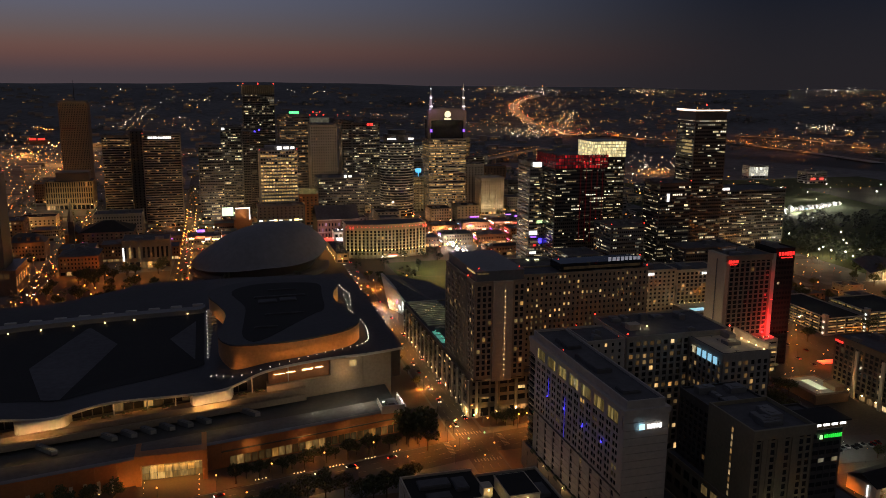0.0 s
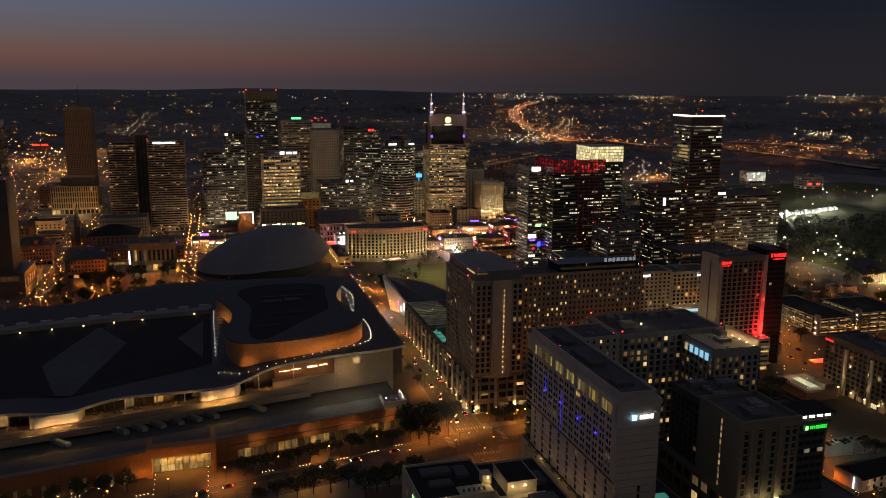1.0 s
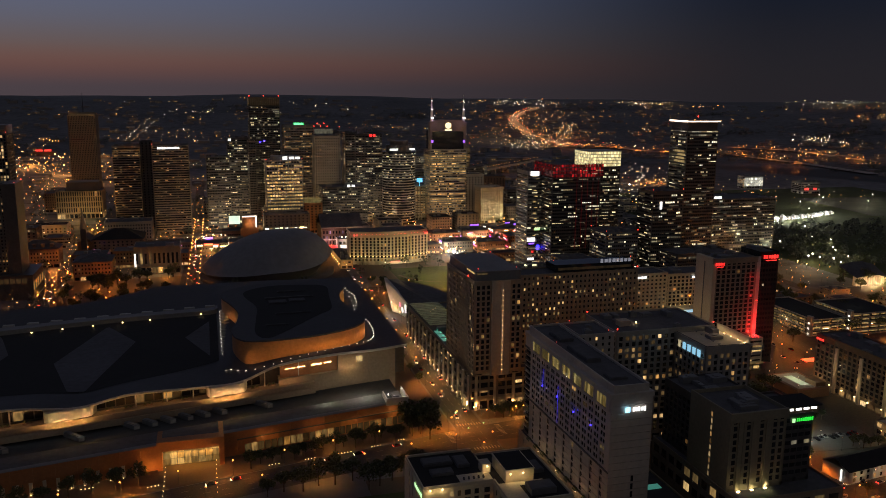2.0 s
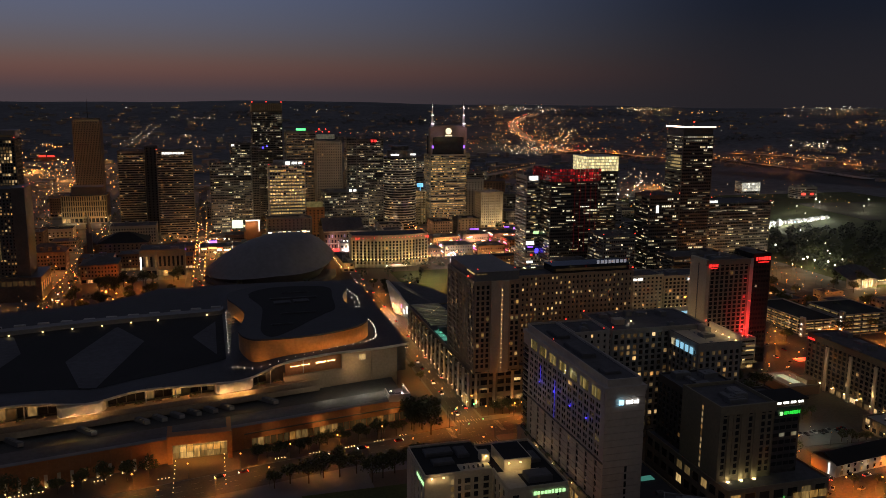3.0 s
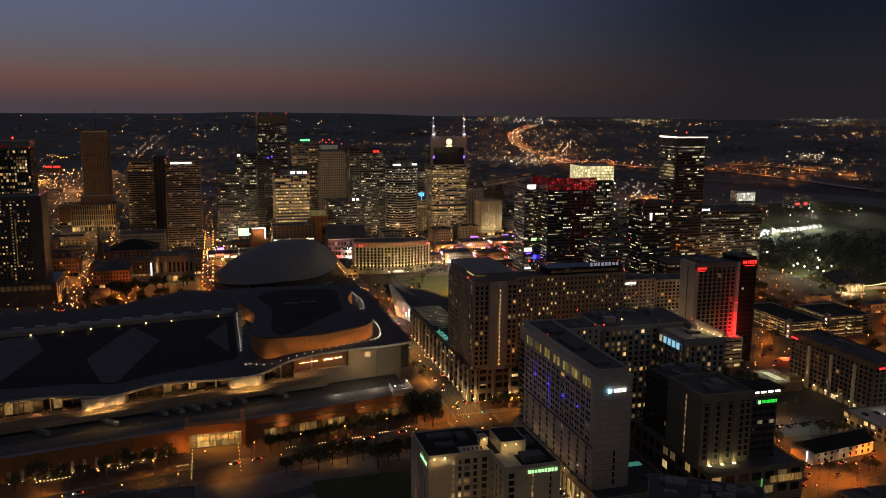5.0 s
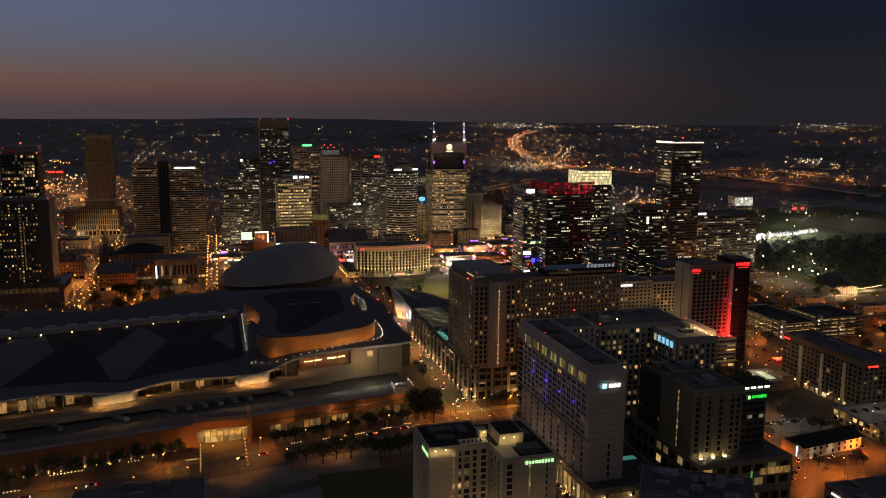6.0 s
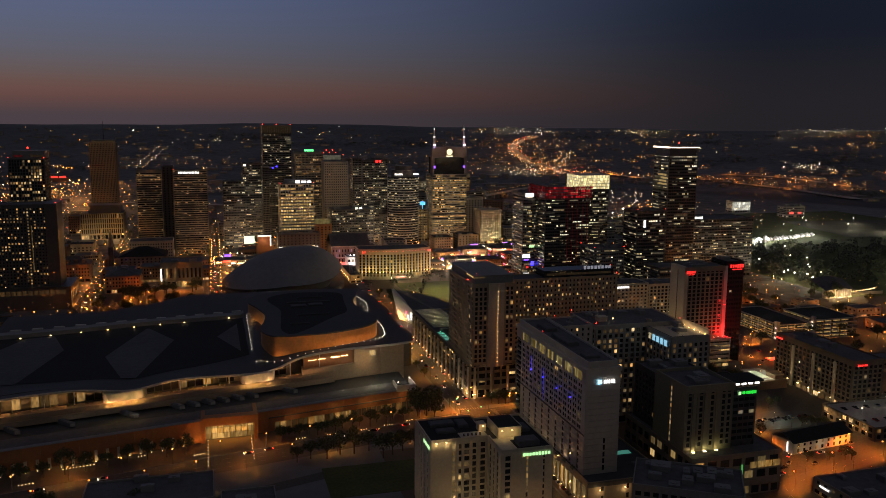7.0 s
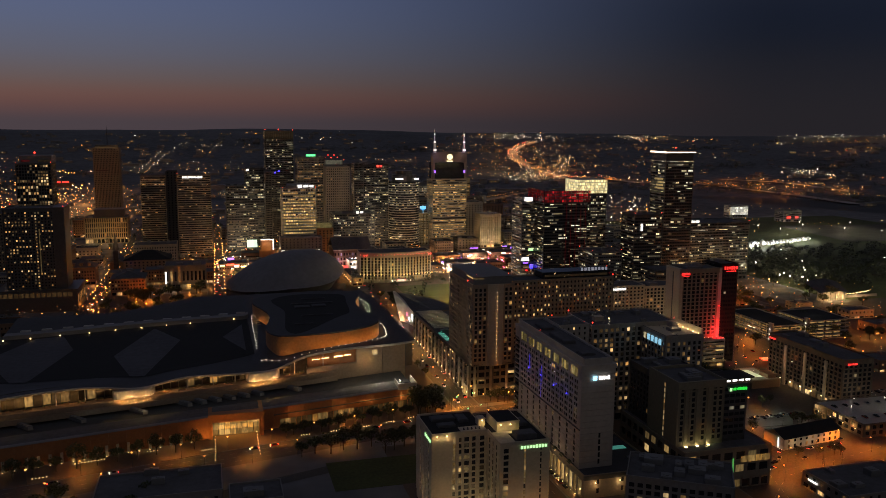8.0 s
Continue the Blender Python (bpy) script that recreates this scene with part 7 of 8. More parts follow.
# honky-tonk street of low brick fronts with neon
nn = random.Random(21)
NEON = [S_WHITE, E_PINK, E_VIOLET, S_RED, S_CYAN, E_WARM, S_WHITE, E_WARM]
for k in range(26):
    side = k % 2
    x0 = -150 + (k // 2) * 41 + nn.uniform(-2, 2)
    if 112 < x0 + 18 < 168 or -46 < x0 + 18 < -10:
        continue
    y0 = 960 if side else 905
    if any(x0 < t[1] and x0 + 36 > t[0] and y0 < t[3] and y0 + 30 > t[2] for t in TAKEN):
        continue
    h = nn.uniform(10, 18)
    # orange_wall picks put the street's orange light into the wall colour
    bar = tower("brick_bar", "low brick street front with neon signs", x0, x0 + 36, y0, y0 + 30, h, nn.choice((brick_mat, orange_wall, brick_mat, brown_stone)), "old", lit=0.25, units=3, shop=0.9, tone="warm", base=4.5)
    for q in range(5):
        u, z, w, hh = nn.uniform(0, 30), nn.uniform(3, h), nn.uniform(1.5, 6), nn.uniform(0.8, 2.4)
        part("neon_sign", Geo().box(u, u + w, (-0.8 if side else 30.1), (-0.3 if side else 30.8), z, z + hh), nn.choice(NEON), bar)
        part("neon_sign", Geo().box(-0.8, -0.2, nn.uniform(2, 14), nn.uniform(16, 22), z, z + 0.9), nn.choice(NEON), bar)
    if x0 > -60:
        lamp("street_neon_glow", "POINT", (x0 + 16, 948, 9), 20000, nn.choice(((1, 0.36, 0.07), (1, 0.42, 0.1), (1, 0.45, 0.45), (1, 0.6, 0.3))), 1.0)
for k in range(34):
    x, y = nn.uniform(257, 271), 842 + 88 * nn.random() ** 1.5
    globe(thing("event_lamp", "bright white event flood lamp on a post", "lamp", "event lamps", (x, y, 0)), 0, 0, 0, 5, nn.uniform(0.5, 1.5), E_WHITE)
for x, y in ((264, 848), (265, 868), (266, 892), (266, 915)):
    lamp("event_flood", "POINT", (x, y, 8), 26000, (1, 0.93, 0.85), 0.8)
lamp("lawn_flood", "POINT", (216, 776, 16), 30000, (1, 0.82, 0.30), 0.8)
lamp("lawn_flood", "POINT", (200, 810, 12), 5000, (1, 0.8, 0.4), 0.8)

bb = thing("billboard", "bright pale green lit billboard on a steel frame", "billboard", at=(16, 1084, 0))
part("frame", Geo().box(2, 2.6, 0.3, 0.9, 0, 15).box(11, 11.6, 0.3, 0.9, 0, 15).box(-0.4, 14.4, 0.3, 0.6, 15.4, 26.9), steel, bb)
part("panel", Geo().box(0, 14, -0.1, 0.25, 15.8, 26.5), emitter("billboard_light", (0.72, 1.0, 0.78), 0.95), bb)
for k in range(9):
    x, y = nn.uniform(-20, 125), nn.uniform(1010, 1060)
    globe(thing("plaza_lamp", "bright white plaza lamp on a post", "lamp", "plaza lamps", (x, y, 0)), 0, 0, 0, 9, nn.uniform(0.8, 1.4), nn.choice((E_WHITE, E_WARM)))
GLOW_AMBER = ((-420, 1400), (-380, 1600), (-520, 1800), (-300, 1750), (-450, 2000), (-600, 1500), (-350, 1250), (-330, 1470), (-480, 1300), (-560, 2200), (-280, 2000), (-180, 1700), (-120, 1420), (-60, 1600), (-20, 1400), (-400, 1150), (156, 1274), (270, 1330), (200, 1365), (284, 1300), (-24, 1160), (-60, 1215), (130, 1150), (228, 1110), (300, 1090), (-150, 1120), (-160, 1260), (-230, 1420), (-320, 1330), (-300, 1326), (-210, 1099), (-255, 1560), (-330, 1500))
GLOW_WARM = ((110, 1050), (304, 923), (268, 1000), (360, 1022), (40, 1100), (330, 870), (396, 900), (455, 860), (400, 770), (520, 700), (560, 760), (560, 880), (470, 960), (610, 720))
GLOW_PALE = ((-5, 1036), (36, 1060), (74, 1045), (12, 1008), (60, 1020), (250, 935), (300, 1015), (225, 985), (186, 1050), (150, 1180), (110, 1125), (20, 1130), (-12, 1092), (330, 1085), (212, 1078), (262, 1062), (300, 1200), (225, 1168), (420, 1060))
# fill lights for streets and facades, each with an added lamp post
for spots, c_ in ((GLOW_AMBER, (1, 0.36, 0.07)), (GLOW_WARM, (1, 0.43, 0.12)), (GLOW_PALE, (1, 0.74, 0.45))):
    for x, y in spots:
        lamp("street_glow", "POINT", (x, y, 11), 30000, c_, 1.0)
        globe(thing("street_lamp", "added lamp post with a glowing head", "street lamp", "street lamps", (x, y, 0)), 0, 0, 0, 10.2, 1.0, E_WARM)

# riverside
tower("white_pavilion", "bright white lit pavilion by the river", 1040, 1084, 1417, 1440, 24, white_panel, "office", lit=0.95, tone="cool", units=2)
fa = thing("lit_facade", "bright white lit facade of tall panes", "screen", at=(1040, 1416.4, 0))
white_facade = lit_glass("white_facade", [(1, 0.95, 0.75), (1, 0.98, 0.85)], 0.5, 1.3, "object")
for i in range(9):
    for j in range(3):
        part("pane", Geo().box(4.9 * i, 4.9 * i + 4.3, -0.2, 0.2, 5 + 6 * j, 10.2 + 6 * j), white_facade, fa)
part("mullion_frame", Geo().box(-0.4, 44.4, 0.0, 0.5, 22.8, 23.6).box(-0.4, 44.4, 0.0, 0.5, 4.2, 4.9), steel, fa)
brg = thing("lit_tents", "row of bright white lit tents along the riverside", "tents", at=(792, 1012, 0), rz=19)
for k in range(30):
    u, w, h_ = 5.9 * k, nn.uniform(3.6, 5.2), nn.uniform(3.4, 5.0) + (2.5 if k < 9 else 0)
    q = nn.uniform(-2, 6)
    g = Geo().box(u, u + w, q, q + 5, 0, h_)
    i = len(g.v)
    g.v += [(u - 0.4, q - 0.4, h_), (u + w + 0.4, q - 0.4, h_), (u + w + 0.4, q + 5.4, h_), (u - 0.4, q + 5.4, h_), (u + w / 2, q + 2.5, h_ + 2.6)]
    g.f += [(i, i + 1, i + 4), (i + 1, i + 2, i + 4), (i + 2, i + 3, i + 4), (i + 3, i, i + 4)]
    part("tent", g, white_panel, brg)
    part("tent_lamp", Geo().bead(u + w * 0.3, q - 1.0, h_ * nn.uniform(0.5, 0.9), nn.uniform(0.6, 1.2)).bead(u + w * 0.8, q - 1.2, h_ * nn.uniform(0.3, 0.9), nn.uniform(0.4, 0.9)), S_CYAN if k in (13, 14) else E_WHITE, brg)
arch_g = Geo()
for k in range(12):
    a0, a1 = math.pi * k / 12, math.pi * (k + 1) / 12
    arch_g.limb((9 + 9 * math.cos(a0), -6, 9 * math.sin(a0)), (9 + 9 * math.cos(a1), -6, 9 * math.sin(a1)), 0.9, 0.9, 6)
part("lit_arch", arch_g, S_WHITE, brg, "white lit arch")
for k in range(5):
    lamp("tent_flood", "POINT", tuple(brg.matrix_basis @ Vector((8 + 38 * k, -9, 8))), 42000 if k < 2 else 18000, (1, 0.97, 0.88), 0.8)
solid("pavement_riverlot", Geo().prism([(1010, 1040), (1330, 1010), (1330, 1230), (1040, 1260)], 0, 0.34), lot_mat, "pale lit riverside parking lot", "pavement", "structure")
# seven masts, (870, 1120) to (860, 1520), are added as lawn fill
for x, y in ((642, 742), (655, 751), (650, 733), (660, 723), (672, 830), (870, 1120), (960, 1150), (1040, 1190), (900, 1250), (740, 1380), (800, 1450), (860, 1520), (1190, 1400), (1062, 1226), (1160, 1204), (1080, 1128), (1118, 1080), (1240, 1130), (1290, 1080)):
    ml = thing("park_lamp", "tall white park floodlight mast", "lamp", "park lamps", (x, y, 0))
    part("mast", Geo().tube(0, 0, 0, 11, 0.2, 0.12, n=6), steel, ml)
    part("head", Geo().box(-0.8, 0.8, -0.4, 0.4, 11, 11.6).bead(0, 0, 11, 1.3), E_WHITE, ml)
    lamp("lot_lamp_glow", "POINT", (x, y, 10), 9000 if y < 1000 else 26000, (1, 0.94, 0.62), 0.6)
rh = tower("river_house", "grey glass pavilion with red signs by the river", 1096, 1140, 1317, 1345, 22, grey_panel, "glass", lit=0.08, units=3)
part("red_sign", Geo().box(8, 18, -0.8, -0.3, 7, 11), S_RED, rh)
part("red_sign", Geo().box(28, 36, -0.8, -0.3, 7, 11), S_RED, rh)
amph = thing("amphitheatre", "open-air stage with a dark roof and lit ribbed shell", "stage", at=(618, 640, 0))
TAKEN.append((600, 700, 620, 700))
part("roof", Geo().sheet([[(-2 - 0.1 * y, y, 9 + 0.36 * y), (10, y - 1, 11 + 0.40 * y), (24, y - 1, 11 + 0.40 * y), (37 + 0.1 * y, y, 8 + 0.36 * y)] for y in (0, 8, 16, 24)]), roof_dark, amph, "dark sloping stage roof")
part("stage_wall", Geo().box(0, 35, 6, 7, 0, 10), cream_wall, amph)
for k in range(12):
    part("rib", Geo().prism([(3 * k, 1.5), (3 * k + 0.9, 1.5), (3 * k + 0.9, 6), (3 * k, 6)], 0, 9.2), white_panel, amph)
for k in range(3):
    lamp("stage_flood", "POINT", (624 + 11 * k, 637, 2.0), 6500, (1, 0.70, 0.30), 0.5)
for k in range(18):
    globe(amph, 40 + 2.4 * k, 8 + 0.25 * k + 0.02 * k * k, 0, 4.5, 0.6, E_WARM, "", "rail_lamp")
part("rail_wall", Geo().box(38, 84, 9, 9.6, 0, 3.4), cream_wall, amph)
lamp("rail_glow", "POINT", (672, 644, 6), 3000, (1, 0.8, 0.5), 0.5)
for k in range(6):
    x, y = 640 + 45 * k, 690 + 60 * (k % 3)
    ml = thing("park_lamp", "tall white park floodlight mast", "lamp", "park lamps", (x, y, 0))
    part("mast", Geo().tube(0, 0, 0, 14, 0.2, 0.12, n=6), steel, ml)
    part("head", Geo().box(-0.8, 0.8, -0.4, 0.4, 14, 14.6).bead(0, 0, 14, 0.7), E_WHITE, ml)
    lamp("park_lamp_glow", "POINT", (x, y, 13), 5500, (1, 0.95, 0.5), 0.5)
for x, y in ((741, 856), (713, 786), (790, 930), (760, 990), (860, 1000), (920, 1080), (690, 735)):
    lamp("park_path_glow", "POINT", (x, y, 9), 8000, (1, 0.9, 0.45), 0.6)
    globe(thing("park_path_lamp", "white park path lamp on a post", "lamp", "park path lamps", (x, y, 0)), 0, 0, 0, 9, 1.0, E_WHITE)
far_red = thing("far_red_sign", "pair of far red lit roof signs", "sign", at=(-461, 2485, 0))
for q in (0, 22):
    part("sign_bar", Geo().box(q, q + 18, 0, 1, 16, 21), S_RED, far_red)
part("building", Geo().box(-8, 50, 1.5, 30, 0, 15), brick_mat, far_red)
for x, y, z, w, h_, m in ((183, 958, 9, 13, 7, S_WHITE), (198, 957, 7, 8, 4, E_PINK), (322, 1000, 16, 12, 3, E_VIOLET), (338, 1001, 13, 6, 3, S_WHITE), (385, 1004, 14, 9, 4, E_VIOLET), (372, 1003, 17, 7, 2.4, E_VIOLET), (-16, 956, 12, 10, 4, S_RED), (2, 957, 9, 14, 3, E_WARM), (-14, 956, 19, 8, 5, E_VIOLET), (24, 957, 8, 10, 4, E_PINK), (44, 957, 10, 9, 2.6, S_WHITE), (66, 957, 9, 12, 2.2, S_WHITE), (90, 957, 10, 9, 2.0, E_WARM)):
    ns = thing("neon_board", "bright neon board on steel posts", "sign", "neon boards", (x, y, 0))
    part("post", Geo().box(1, 1.3, 0.1, 0.4, 0, z).box(w - 1.3, w - 1, 0.1, 0.4, 0, z), steel, ns)
    part("board", Geo().box(0, w, -0.2, 0.2, z, z + h_ * 0.55), m, ns)
b_ = thing("river_bridge", "long road bridge over the river under sodium lamps", "bridge", at=(560, 1715, 0), rz=47)
part("deck", Geo().box(0, 420, -7, 7, 12, 13.2).box(0, 420, -7.3, -7, 12.6, 14.2).box(0, 420, 7, 7.3, 12.6, 14.2), concrete, b_)
for k in range(6):
    part("pier", Geo().box(40 + 66 * k, 43 + 66 * k, -5, 5, 0, 12), concrete, b_)
for k in range(26):
    globe(b_, 10 + 16 * k, 6.5, 13, 6, 0.6, E_SODIUM, "", "bridge_lamp")
for k in range(4):
    lamp("bridge_glow", "POINT", tuple(b_.matrix_basis @ Vector((50 + 105 * k, -9, 15))), 6000, (1, 0.25, 0.03), 1.0)


# ---- low-rise city fabric ----
lr = random.Random(5)
WALLS = (brick_mat, concrete, brown_stone, cream_wall, grey_panel, brick_mat)


def free(x0, x1, y0, y1, pad=3):
    if any(x0 - pad < t[1] and x1 + pad > t[0] and y0 - pad < t[3] and y1 + pad > t[2] for t in TAKEN):
        return False
    for ax in AVENUES + [138]:
        if x0 - 10 < ax + 2 < x1 + 10:
            return False
    for sy in (745, 948, 1100, 1220, 1340, 1480):
        if y0 - 10 < sy < y1 + 10:
            return False
    return not (x0 > 600 and y0 < 1150)


TAKEN.append((-152, -40, 712, 850))
TAKEN.append((-235, -150, 1180, 1285))
TAKEN.append((172, 262, 690, 845))
count = 0
yy = 640
while yy < 1700:
    xx = -640
    while xx < 780:
        w, d = lr.uniform(20, 42), lr.uniform(18, 34)
        x0, y0 = xx + lr.uniform(0, 8), yy + lr.uniform(0, 8)
        h = lr.choice((7, 9, 11, 14, 18, 24)) * lr.uniform(0.85, 1.15)
        if y0 > 1200 and lr.random() < 0.2:
            h *= 2.2
        if free(x0, x0 + w, y0, y0 + d) and lr.random() < 0.8 and count < 125 and -0.62 * y0 < x0 < 0.95 * y0:
            tower("low_building", lr.choice(("low flat-roofed brick building with a few lit windows", "plain low-rise block under street lamps", "small office block with dim windows")),
                  x0, x0 + w, y0, y0 + d, h, lr.choice(WALLS), lr.choice(("old", "plain", "office", "old")), lit=lr.choice((0.08, 0.15, 0.25)), units=lr.randint(0, 2),
                  group="low city buildings", base=min(4.5, h * 0.5), roof=lr.choice((roof_dark, roof_grey, roof_black)), shop=0.35)
            count += 1
        xx += w + lr.uniform(6, 18)
    yy += 40


mid_rng = random.Random(31)
made_mid = 0
for _ in range(400):
    x0, y0 = mid_rng.uniform(-170, 470), mid_rng.uniform(1115, 1460)
    w, d = mid_rng.uniform(22, 36), mid_rng.uniform(20, 30)
    if made_mid >= 34 or not free(x0, x0 + w, y0, y0 + d, 1):
        continue
    tower("midrise_block", mid_rng.choice(("grey mid-rise office block with scattered lit rooms", "dark mid-rise block with lit window bands", "plain mid-rise apartment block with lit rooms")), x0, x0 + w, y0, y0 + d,
          mid_rng.uniform(38, 88) if y0 > 1210 else mid_rng.uniform(26, 52), mid_rng.choice((grey_panel, dark_panel, grey_panel, brown_stone, frame_grey)), mid_rng.choice(("office", "glass", "old", "bands", "office")),
          lit=mid_rng.choice((0.15, 0.25, 0.4, 0.5)), units=1, group="mid-rise blocks", tone=mid_rng.choice(("cool", "warm", "room", "cool")), faces="SWE", red=mid_rng.choice((0, 0, 0, 1)), shop=0.6)
    made_mid += 1


def land(x, y):
    return hill(math.hypot(x, y), math.atan2(x, y))


g = Geo()
gw = Geo()
for k in range(1500):
    a = math.radians(lr.uniform(-46, 62))
    r = 1650 + 2550 * lr.random() ** 1.3
    x, y = r * math.sin(a), r * math.cos(a)
    if 700 < x < 1500 and y < 2000:
        continue
    z = land(x, y)
    w, d, h = lr.uniform(12, 40), lr.uniform(10, 30), lr.uniform(4, 9) * (1.8 if lr.random() < 0.08 else 1)
    g.box(x, x + w, y, y + d, z - 2, z + h)
    g.box(x + 1, x + w - 1, y + 1, y + d - 1, z + h, z + h + 0.8)
    if lr.random() < 0.35:
        for q in range(lr.randint(1, 5)):
            u = lr.uniform(0, w - 4)
            gw.box(x + u, x + u + lr.uniform(1.5, 4), y - 0.6, y - 0.1, z + h * 0.3, z + h * 0.3 + 2)
solid("distant_low_rise", g, grey_panel, "dark low-rise suburbs", "buildings", "stuff")
solid("distant_windows", gw, LIT["warm"][0], "tiny lit windows of far buildings", "windows", "stuff")

tower("low_warehouse", "low flat dark-roofed building beside the boulevard", -94, -33, 290, 322, 10, grey_panel, "plain", base=4, units=3, roof=roof_dark)
tower("low_warehouse", "low flat dark-roofed building beside the boulevard", -30, -4, 278, 300, 8, grey_panel, "plain", base=3.5, units=2, roof=roof_dark)

# ---- trees ----
def tree_mesh(seed, r, h):
    t = random.Random(seed)
    trunk, crown = Geo(), Geo()
    trunk.tube(0, 0, 0, h * 0.42, 0.32, 0.2, n=7)
    tips = []
    for k in range(7):
        a = 6.283 * k / 7 + t.uniform(-0.3, 0.3)
        e = (r * t.uniform(0.45, 0.8) * math.cos(a), r * t.uniform(0.45, 0.8) * math.sin(a), h * t.uniform(0.55, 0.85))
        trunk.limb((0, 0, h * t.uniform(0.28, 0.42)), e, 0.16, 0.05)
        tips.append(e)
    tips.append((0, 0, h * 0.88))
    for e in tips:
        for q in range(95):
            v = Vector((t.gauss(0, 1), t.gauss(0, 1), t.gauss(0, 0.75)))
            p = Vector(e) + v.normalized() * r * 0.48 * t.random() ** 0.4
            s = t.uniform(0.28, 0.62)
            n = Vector((t.gauss(0, 1), t.gauss(0, 1), t.gauss(0.6, 1))).normalized()
            u = n.orthogonal().normalized() * s
            w = n.cross(u) * t.uniform(0.5, 0.9)
            i = len(crown.v)
            crown.v += [tuple(p - u), tuple(p + w * 0.8), tuple(p + u), tuple(p - w * 0.8)]
            crown.f.append((i, i + 1, i + 2, i + 3))
    return trunk.mesh("trunk", bark), crown.mesh("crown", leaf_mats[seed % 2])


TREES = [tree_mesh(k, 3.6 + 0.6 * (k % 3), 9 + 1.5 * (k % 3)) for k in range(4)]
tr_rng = random.Random(11)


def tree(x, y, s=1.0, z=0.1):
    tm, cm_ = TREES[tr_rng.randrange(4)]
    t = thing("street_tree", "leafy dark green street tree", "tree", "street trees", (x, y, z), tr_rng.uniform(0, 360))
    t.scale = (s, s, s * tr_rng.uniform(0.9, 1.1))
    part("trunk", tm, None, t)
    part("crown", cm_, None, t)


for k in range(9):
    x = 6 + 11.2 * k
    tree(x, kvb_y(x) + 16.0 + tr_rng.uniform(-1, 1.5), tr_rng.uniform(0.9, 1.15))
    tree(x + 5, kvb_y(x) + 21.0 + tr_rng.uniform(-1, 1.5), tr_rng.uniform(0.6, 0.85))
for k in range(11):
    x = -152 + 10.4 * k
    if not -46 < x < -2:
        tree(x, kvb_y(x) + 24.0 + tr_rng.uniform(-1.5, 1.5), tr_rng.uniform(1.0, 1.3))
for x, y, s in ((101, 399, 2.0), (97, 409, 1.7), (107, 408, 1.8), (104, 390, 1.5), (95, 400, 1.4)):
    tree(x, y, s)
for x, y, s in ((12, 346, 1.0), (20, 349, 1.2), (29, 347, 1.35), (37, 351, 1.1), (45, 350, 1.4), (60, 340, 1.2), (66, 343, 1.45), (73, 347, 1.35), (81, 351, 1.3), (88, 356, 1.2), (54, 352, 1.0)):
    tree(x, y, s)
for k in range(34):
    tree(tr_rng.uniform(-140, -45), tr_rng.uniform(725, 850), tr_rng.uniform(0.9, 1.5))
for k in range(10):
    tree(120.5, 480 + 24 * k, tr_rng.uniform(0.5, 0.8))
    if k < 5:
        tree(tr_rng.uniform(144, 154), 712 + 13 * k, tr_rng.uniform(0.8, 1.2))
for k in range(16):
    tree(tr_rng.uniform(268, 340), tr_rng.uniform(362, 432), tr_rng.uniform(0.9, 1.5))
for k in range(56):
    tree(tr_rng.uniform(412, 650), tr_rng.uniform(340, 680), tr_rng.uniform(0.9, 1.6))
for k in range(12):
    tree(tr_rng.uniform(268, 345), tr_rng.choice((272, 318, 358)) + tr_rng.uniform(-4, 4), tr_rng.uniform(0.5, 0.9))
for k in range(7):
    tree(150 + 4.5 * k, 410 + tr_rng.uniform(-3, 3), tr_rng.uniform(0.9, 1.2))
for k in range(12):
    tree(tr_rng.uniform(-130, -60), kvb_y(-95) + tr_rng.uniform(-62, -22), tr_rng.uniform(1.0, 1.4))


def woods(name, x0, x1, y0, y1, n, seed, label):
    """Far trees, each a ragged clump of leaf facets."""
    t = random.Random(seed)
    g = Geo()
    for k in range(n):
        x, y = t.uniform(x0, x1), t.uniform(y0, y1)
        z = land(x, y)
        r, h = t.uniform(3, 6), t.uniform(7, 14)
        g.tube(x, y, z, z + h * 0.4, 0.3, 0.2, n=4)
        for q in range(34):
            v = Vector((t.gauss(0, 1), t.gauss(0, 1), t.gauss(0, 0.8))).normalized() * r * t.random() ** 0.4
            p = Vector((x, y, z + h * 0.65)) + v
            nrm = Vector((t.gauss(0, 0.8), t.gauss(0, 0.8), t.gauss(1.6, 0.8))).normalized()
            u = nrm.orthogonal().normalized() * t.uniform(0.8, 1.8)
            w = nrm.cross(u)
            i = len(g.v)
            g.v += [tuple(p - u), tuple(p + w), tuple(p + u), tuple(p - w)]
            g.f.append((i, i + 1, i + 2, i + 3))
    solid(name, g, wood_far, label, "trees", "stuff")


